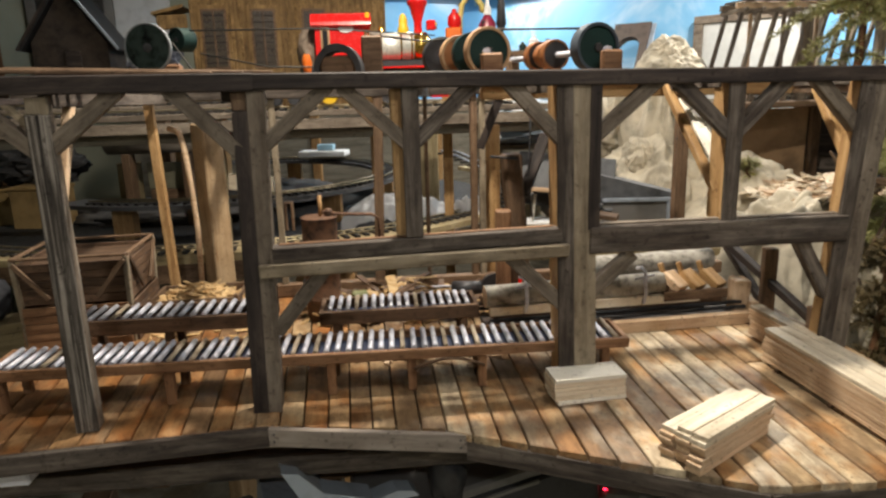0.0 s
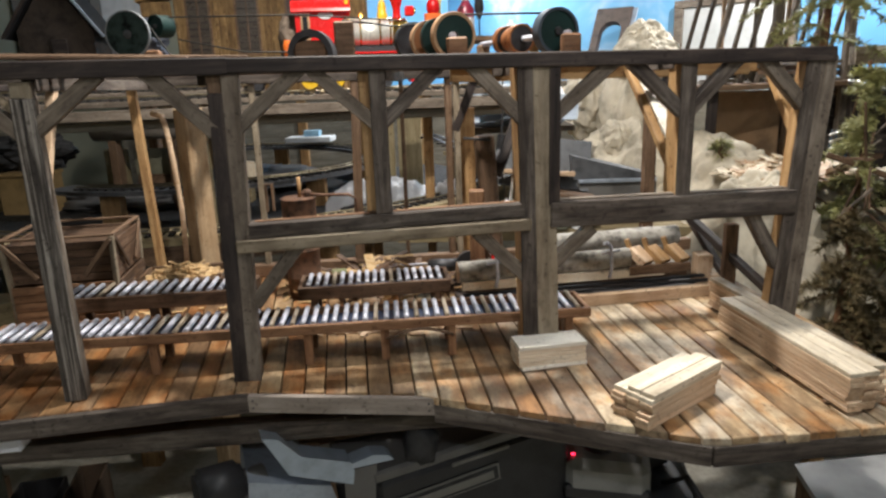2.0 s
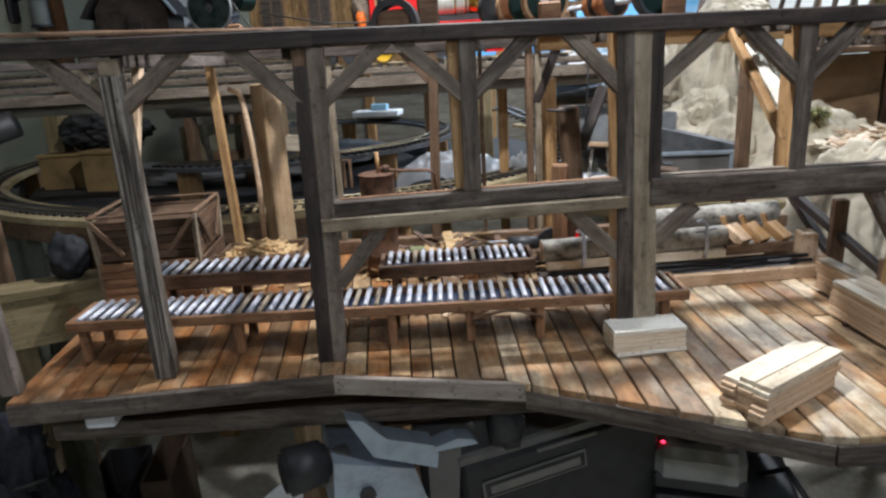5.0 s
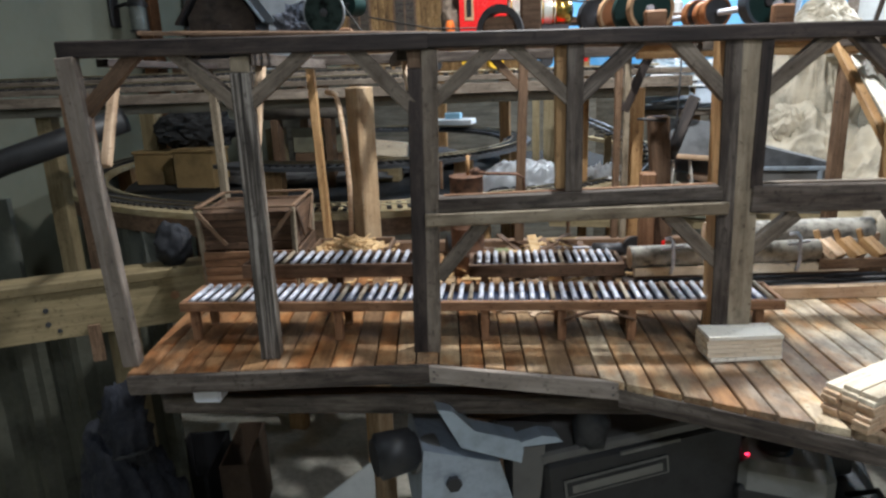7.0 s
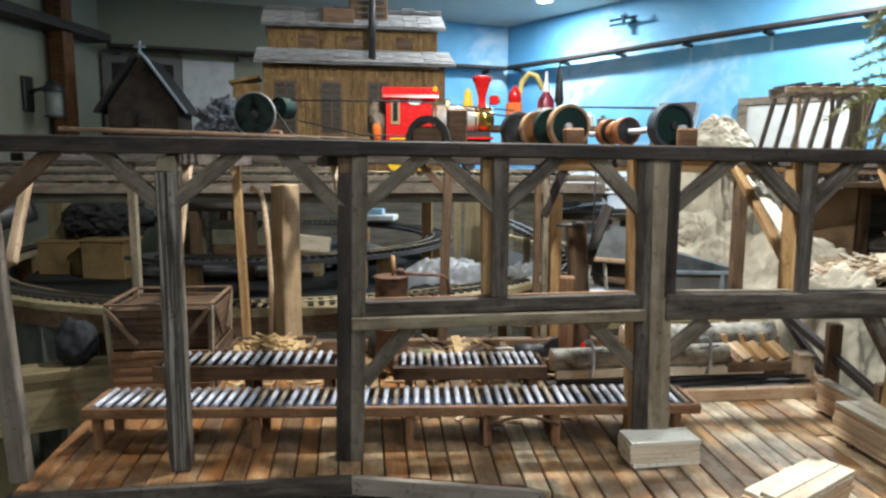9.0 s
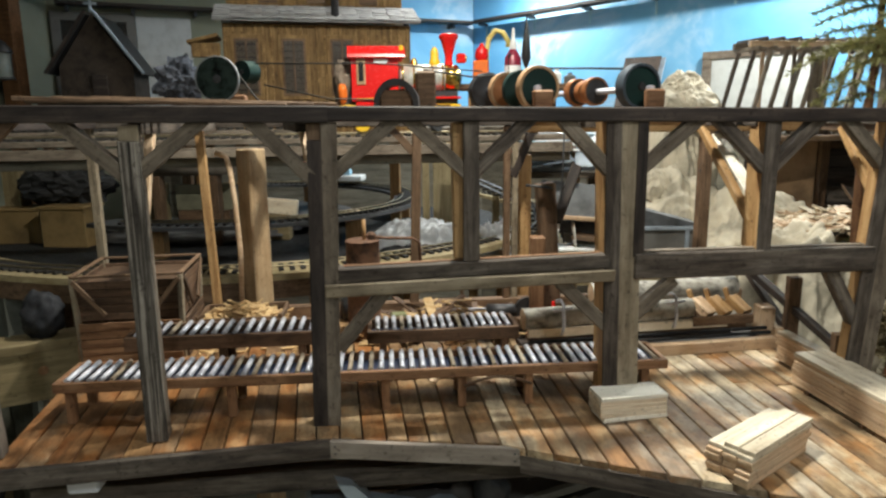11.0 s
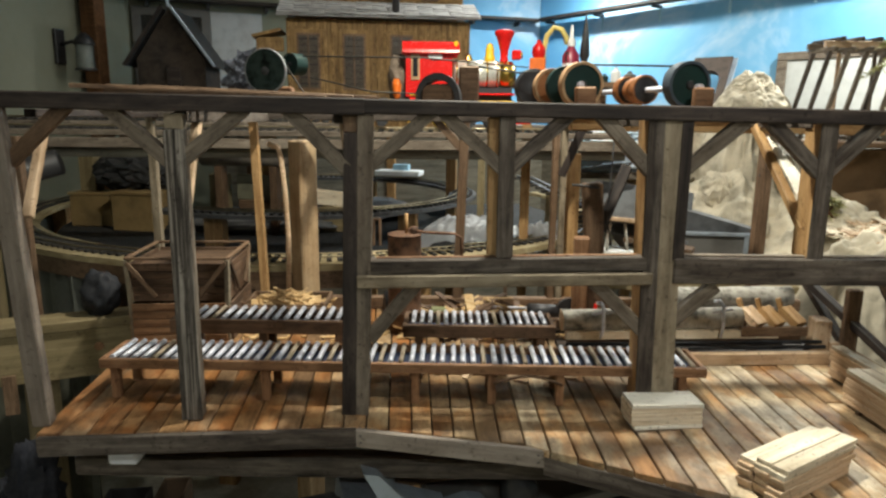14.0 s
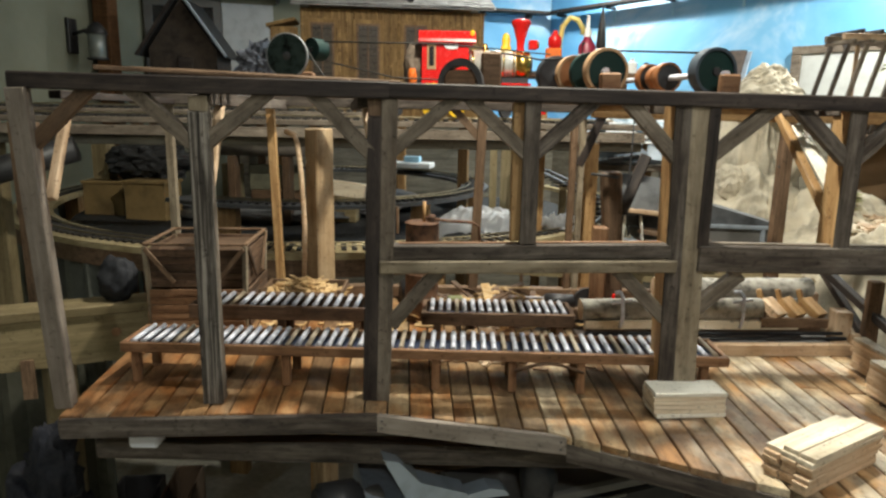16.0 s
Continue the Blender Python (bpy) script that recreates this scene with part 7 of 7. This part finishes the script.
solo("white_foot_block", block(0.048, 0.035, 0.026, plain("cool_white_foam", (0.78, 0.80, 0.90), 0.8, 0.0, 0.04, 20.0), 0.004), pose(-0.640, 0.950, 0.857, 0, 0, 8), "small cool white block packed under the deck", "block")
# Added packer, dark like the shade in the gap.
solo("deck_packer", block(0.05, 0.06, 0.062, DARK, 0.003), pose(-0.60, 1.06, 0.861), "added dark packer filling the shaded gap under the deck", "block")

wa = pose(0.0, 1.07, 0, 0, 0, 22)
bench2 = thing("clamping_workbench", wa, "black and grey steel clamping workbench on the floor", "workbench")


def wk(name, me, m, label=""):
    return part(name, me, bench2, wa @ m, label)


BADGE = plain("dull_grey_badge", (0.17, 0.165, 0.15), 0.5)
FLANGE = plain("pale_blue_grey_metal", (0.40, 0.47, 0.56), 0.4, 0.2)
wk("beam", block(0.40, 0.16, 0.26, BLACK, 0.012), pose(0.135, 0.09, 0.585, 0, -5, 0))
wk("shoulder", block(0.36, 0.17, 0.024, GREYPL, 0.008), pose(0.10, 0.094, 0.722, 0, -5, 0))
wk("name_frame", block(0.203, 0.004, 0.036, BADGE, 0.002), pose(0.067, 0.0075, 0.6515, 0, -6.4, 0))
wk("name_plate", block(0.195, 0.004, 0.029, BLACK, 0.0015), pose(0.067, 0.0055, 0.6515, 0, -6.4, 0))
wk("name_bar", block(0.176, 0.003, 0.016, BADGE, 0.0015), pose(0.067, 0.0035, 0.6515, 0, -6.4, 0), "plain grey badge bar")
wk("slot", block(0.118, 0.006, 0.007, BADGE, 0.003), pose(0.130, 0.0075, 0.7045, 0, -5.4, 0))
bodyo = [(-0.29, 0.765), (-0.156, 0.722), (-0.134, 0.646), (-0.15, 0.50), (-0.21, 0.30), (-0.265, 0.30), (-0.30, 0.62)]
wk("jaw_body", prism(bodyo, -0.17, -0.0, ALU, "jaw"), pose(0, 0.0, 0, 90, 0, 0), "grey cast jaw body")
wk("jaw_side", prism([(-0.130, 0.735), (-0.070, 0.735), (-0.078, 0.640), (-0.11, 0.46), (-0.13, 0.46)], -0.14, -0.012, GREYPL, "side"), pose(0, 0.0, 0, 90, 0, 0))
wk("jaw_pad", block(0.022, 0.13, 0.26, BROWN, 0.003), pose(-0.142, 0.085, 0.586, 0, -6, 0), "worn brown wooden jaw pad")
jo = [(-0.262, 0.835), (-0.236, 0.828), (-0.200, 0.786), (-0.118, 0.755), (-0.112, 0.737), (-0.116, 0.711), (-0.223, 0.757)]
wk("jaw_flange", prism(jo, -0.03, 0.015, FLANGE, "flange"), pose(0, 0.02, 0, 90, 0, 0), "pale blue grey jaw flange")
wk("jaw_lip", prism([(-0.116, 0.752), (-0.116, 0.742), (-0.040, 0.741), (-0.050, 0.752), (-0.078, 0.759)], -0.02, 0.015, FLANGE, "lip"), pose(0, 0.02, 0, 90, 0, 0), "pale blue grey jaw lip")
wk("jaw_board", block(0.16, 0.05, 0.020, BROWN, 0.004), pose(-0.11, 0.11, 0.762))
wk("knob", rod_mesh(0.040, 0.075, BLACK, 20, 0.9, 0.008), pose(-0.335, 0.02, 0.757, 0, 0, 12))
wk("knob_collar", rod_mesh(0.030, 0.05, GREYPL, 18), pose(-0.285, 0.04, 0.735, 0, 0, 12))
wk("bolt", rod_mesh(0.014, 0.012, BLACK, 6), pose(-0.240, -0.004, 0.696, 0, 0, 90))
for sx, sy in ((-0.16, -0.22), (-0.16, 0.36), (0.40, 0.09)):
    wk("leg", rod_mesh(0.022, 0.62, BLACK, 14), along((sx * 0.6 + 0.02, 0.09 + (sy - 0.09) * 0.25, 0.50), (sx * 1.6, sy * 1.5, 0.02)) @ pose(0, 0, 0))
    wk("foot_pad", block(0.09, 0.06, 0.02, BLACK, 0.006), pose(sx * 1.6, sy * 1.5, 0.011))
# tool with a red indicator on a black case
cs = pose(0.43, 1.27, 0, 0, 0, -8)
case = thing("tool_case", cs, "black plastic tool case standing on the floor", "tool case")
part("body", block(0.26, 0.24, 0.53, BLACK, 0.012), case, cs @ pose(0, 0, 0.265))
part("lid", block(0.265, 0.245, 0.03, BLACK, 0.01), case, cs @ pose(0, 0, 0.546))
ct = pose(0.378, 1.222, 0.562, 0, 0, -12)
charger = thing("battery_charger", ct, "grey battery charger with a red indicator light", "charger")
part("housing", block(0.165, 0.115, 0.075, plain("mid_grey_plastic", (0.24, 0.24, 0.235), 0.45), 0.022), charger, ct @ pose(0, 0, 0.052))
part("base", block(0.17, 0.12, 0.03, BLACK, 0.010), charger, ct @ pose(0, 0, 0.021))
part("dial", rod_mesh(0.032, 0.014, BLACK, 20, 1.0, 0.003), charger, ct @ pose(-0.018, 0.012, 0.092, 0, 90, 0))
part("indicator_light", block(0.008, 0.004, 0.004, LED, 0.001), charger, ct @ pose(-0.068, -0.030, 0.0915), "glowing red indicator")
part("side_label", block(0.004, 0.04, 0.06, ORANGE, 0.001), charger, ct @ pose(-0.084, -0.02, 0.045), "orange label")
solo("drill_battery", block(0.10, 0.07, 0.07, BLACK, 0.012), pose(0.360, 1.325, 0.598, 0, 0, 10), "black battery pack beside the charger", "battery")
solo("drill_battery", block(0.09, 0.07, 0.10, BLACK, 0.012), pose(0.480, 1.31, 0.613, 0, 0, 25), "black battery pack beside the charger", "battery")
solo("power_cable", tube([(0.50, 1.24, 0.56), (0.535, 1.20, 0.60), (0.56, 1.16, 0.56), (0.57, 1.15, 0.40), (0.56, 1.16, 0.20), (0.60, 1.20, 0.02), (0.75, 1.30, 0.012)], 0.006, BLACK, 10), Matrix(), "black power cable hanging to the floor", "cable")
solo("white_rag", lump((0.028, 0.022, 0.020), SHEET, 73, 0.35, 2.4, 4, "rag", 0.4, False), pose(0.236, 1.175, 0.752), "crumpled white rag on the workbench", "rag")
drill = thing("power_drill", pose(0.36, 1.27, 0.63), "black power drill with a brown collar beside the charger", "power drill")
part("motor_housing", tube([(0.275, 1.235, 0.728), (0.31, 1.248, 0.722), (0.38, 1.272, 0.706), (0.45, 1.292, 0.690)], 0.027, BLACK, 14, "body", [0.7, 1.0, 1.05, 0.8]), drill, Matrix())
part("collar", tube([(0.262, 1.230, 0.731), (0.285, 1.239, 0.726)], 0.022, BROWN, 14), drill, Matrix(), "brown collar")
part("grip", tube([(0.43, 1.288, 0.692), (0.46, 1.300, 0.66), (0.478, 1.308, 0.62)], 0.019, BLACK, 12), drill, Matrix())
solo("dark_clamp", lump((0.03, 0.02, 0.045), IRON, 74, 0.3, 2.0, 3, "clamp"), pose(0.008, 1.075, 0.766), "small dark clamp on the workbench", "clamp")
# low grey bench on the right
lb = pose(0.98, 1.2, 0)
low = thing("low_bench", lb, "low smooth grey panel bench with brown legs", "bench")
part("top", prism([(0.765, 1.02), (0.80, 1.30), (1.25, 1.36), (1.28, 1.02)], 0.545, 0.56, plain("smooth_grey_laminate", (0.33, 0.33, 0.33), 0.5, 0.0, 0.12, 9.0), "top"), low, Matrix())
for x, y in ((0.83, 1.26), (1.2, 1.30), (0.80, 1.05), (1.22, 1.05)):
    stick("leg", low, V(x, y, 0), V(x, y, 0.545), 0.05, 0.06, BROWN, V(1, 0, 0), 0.002)
# dark tubs, a bag and a white sheet on the left
for x, y, w, d_, h, turn, m, lbl in ((-1.165, 1.66, 0.13, 0.26, 0.25, 14, BLACK, "open black plastic bin on the floor"), (-1.040, 1.72, 0.085, 0.26, 0.26, 14, plain("dark_brown_carton", (0.075, 0.048, 0.030), 0.85), "narrow open brown carton on the floor"), (-1.40, 1.66, 0.20, 0.26, 0.26, 3, CARD, "open brown carton on the floor")):
    b = pose(x, y, 0, 0, 0, turn)
    t_ = thing("storage_bin", b, lbl, "bin", "bins under the layout")
    part("bottom", block(w - 0.012, d_ - 0.012, 0.006, m, 0.001), t_, b @ pose(0, 0, 0.004))
    for sg in (-1, 1):
        part("side", block(0.006, d_, h, m, 0.001), t_, b @ pose(sg * (w / 2 - 0.003), 0, h / 2 + 0.001))
        part("end", block(w - 0.013, 0.006, h, m, 0.001), t_, b @ pose(0, sg * (d_ / 2 - 0.003), h / 2 + 0.001))
bg = thing("dark_bag", pose(-0.99, 1.14, 0), "tall dark blue cloth bag standing on the floor", "bag")
BAGCLOTH = plain("dark_blue_cloth", (0.010, 0.011, 0.018), 0.85, 0.0, 0.3, 10.0, 0.4)
part("body", lump((0.12, 0.10, 0.33), BAGCLOTH, 81, 0.2, 1.6, 5, "bag", 0.25), bg, pose(-1.00, 1.15, 0.325))
part("gathered_neck", lump((0.045, 0.040, 0.10), BAGCLOTH, 82, 0.25, 2.2, 4, "neck", 0.5), bg, pose(-0.965, 1.13, 0.655))
part("tie_cord", tube([(-0.965 + 0.050 * math.cos(k * math.pi / 8), 1.13 + 0.046 * math.sin(k * math.pi / 8), 0.615 + 0.003 * math.sin(k)) for k in range(17)], 0.004, BLACK, 6), bg, Matrix())
part("carry_strap", tube([(-1.045, 1.05, 0.50), (-1.075, 1.02, 0.42), (-1.08, 1.015, 0.30), (-1.05, 1.03, 0.18)], 0.010, BAGCLOTH, 6), bg, Matrix())
solo("leaning_white_board", prism([(-0.541, 0.0), (-0.541, 0.378), (-0.98, 0.0)], -0.004, 0.004, WHITE, "board"), pose(0, 1.50, 0.001, 90, 0, 0), "white board with a slanting edge leaning under the layout", "board")
cl = []
for k in range(40):
    cl.append((-1.75 + 0.018 * k, 1.28 + 0.004 * k + 0.015 * math.sin(k * 0.9) + 0.008 * math.sin(k * 2.3)))
solo("drop_cloth", prism(cl + [(x, y + 0.006) for x, y in cl[::-1]], 0.0, 0.83, plain("dark_olive_drop_cloth", (0.060, 0.060, 0.044), 0.85, 0.0, 0.25, 7.0, 0.3, False), "cloth"), Matrix(), "hanging dark olive drop cloth", "cloth")
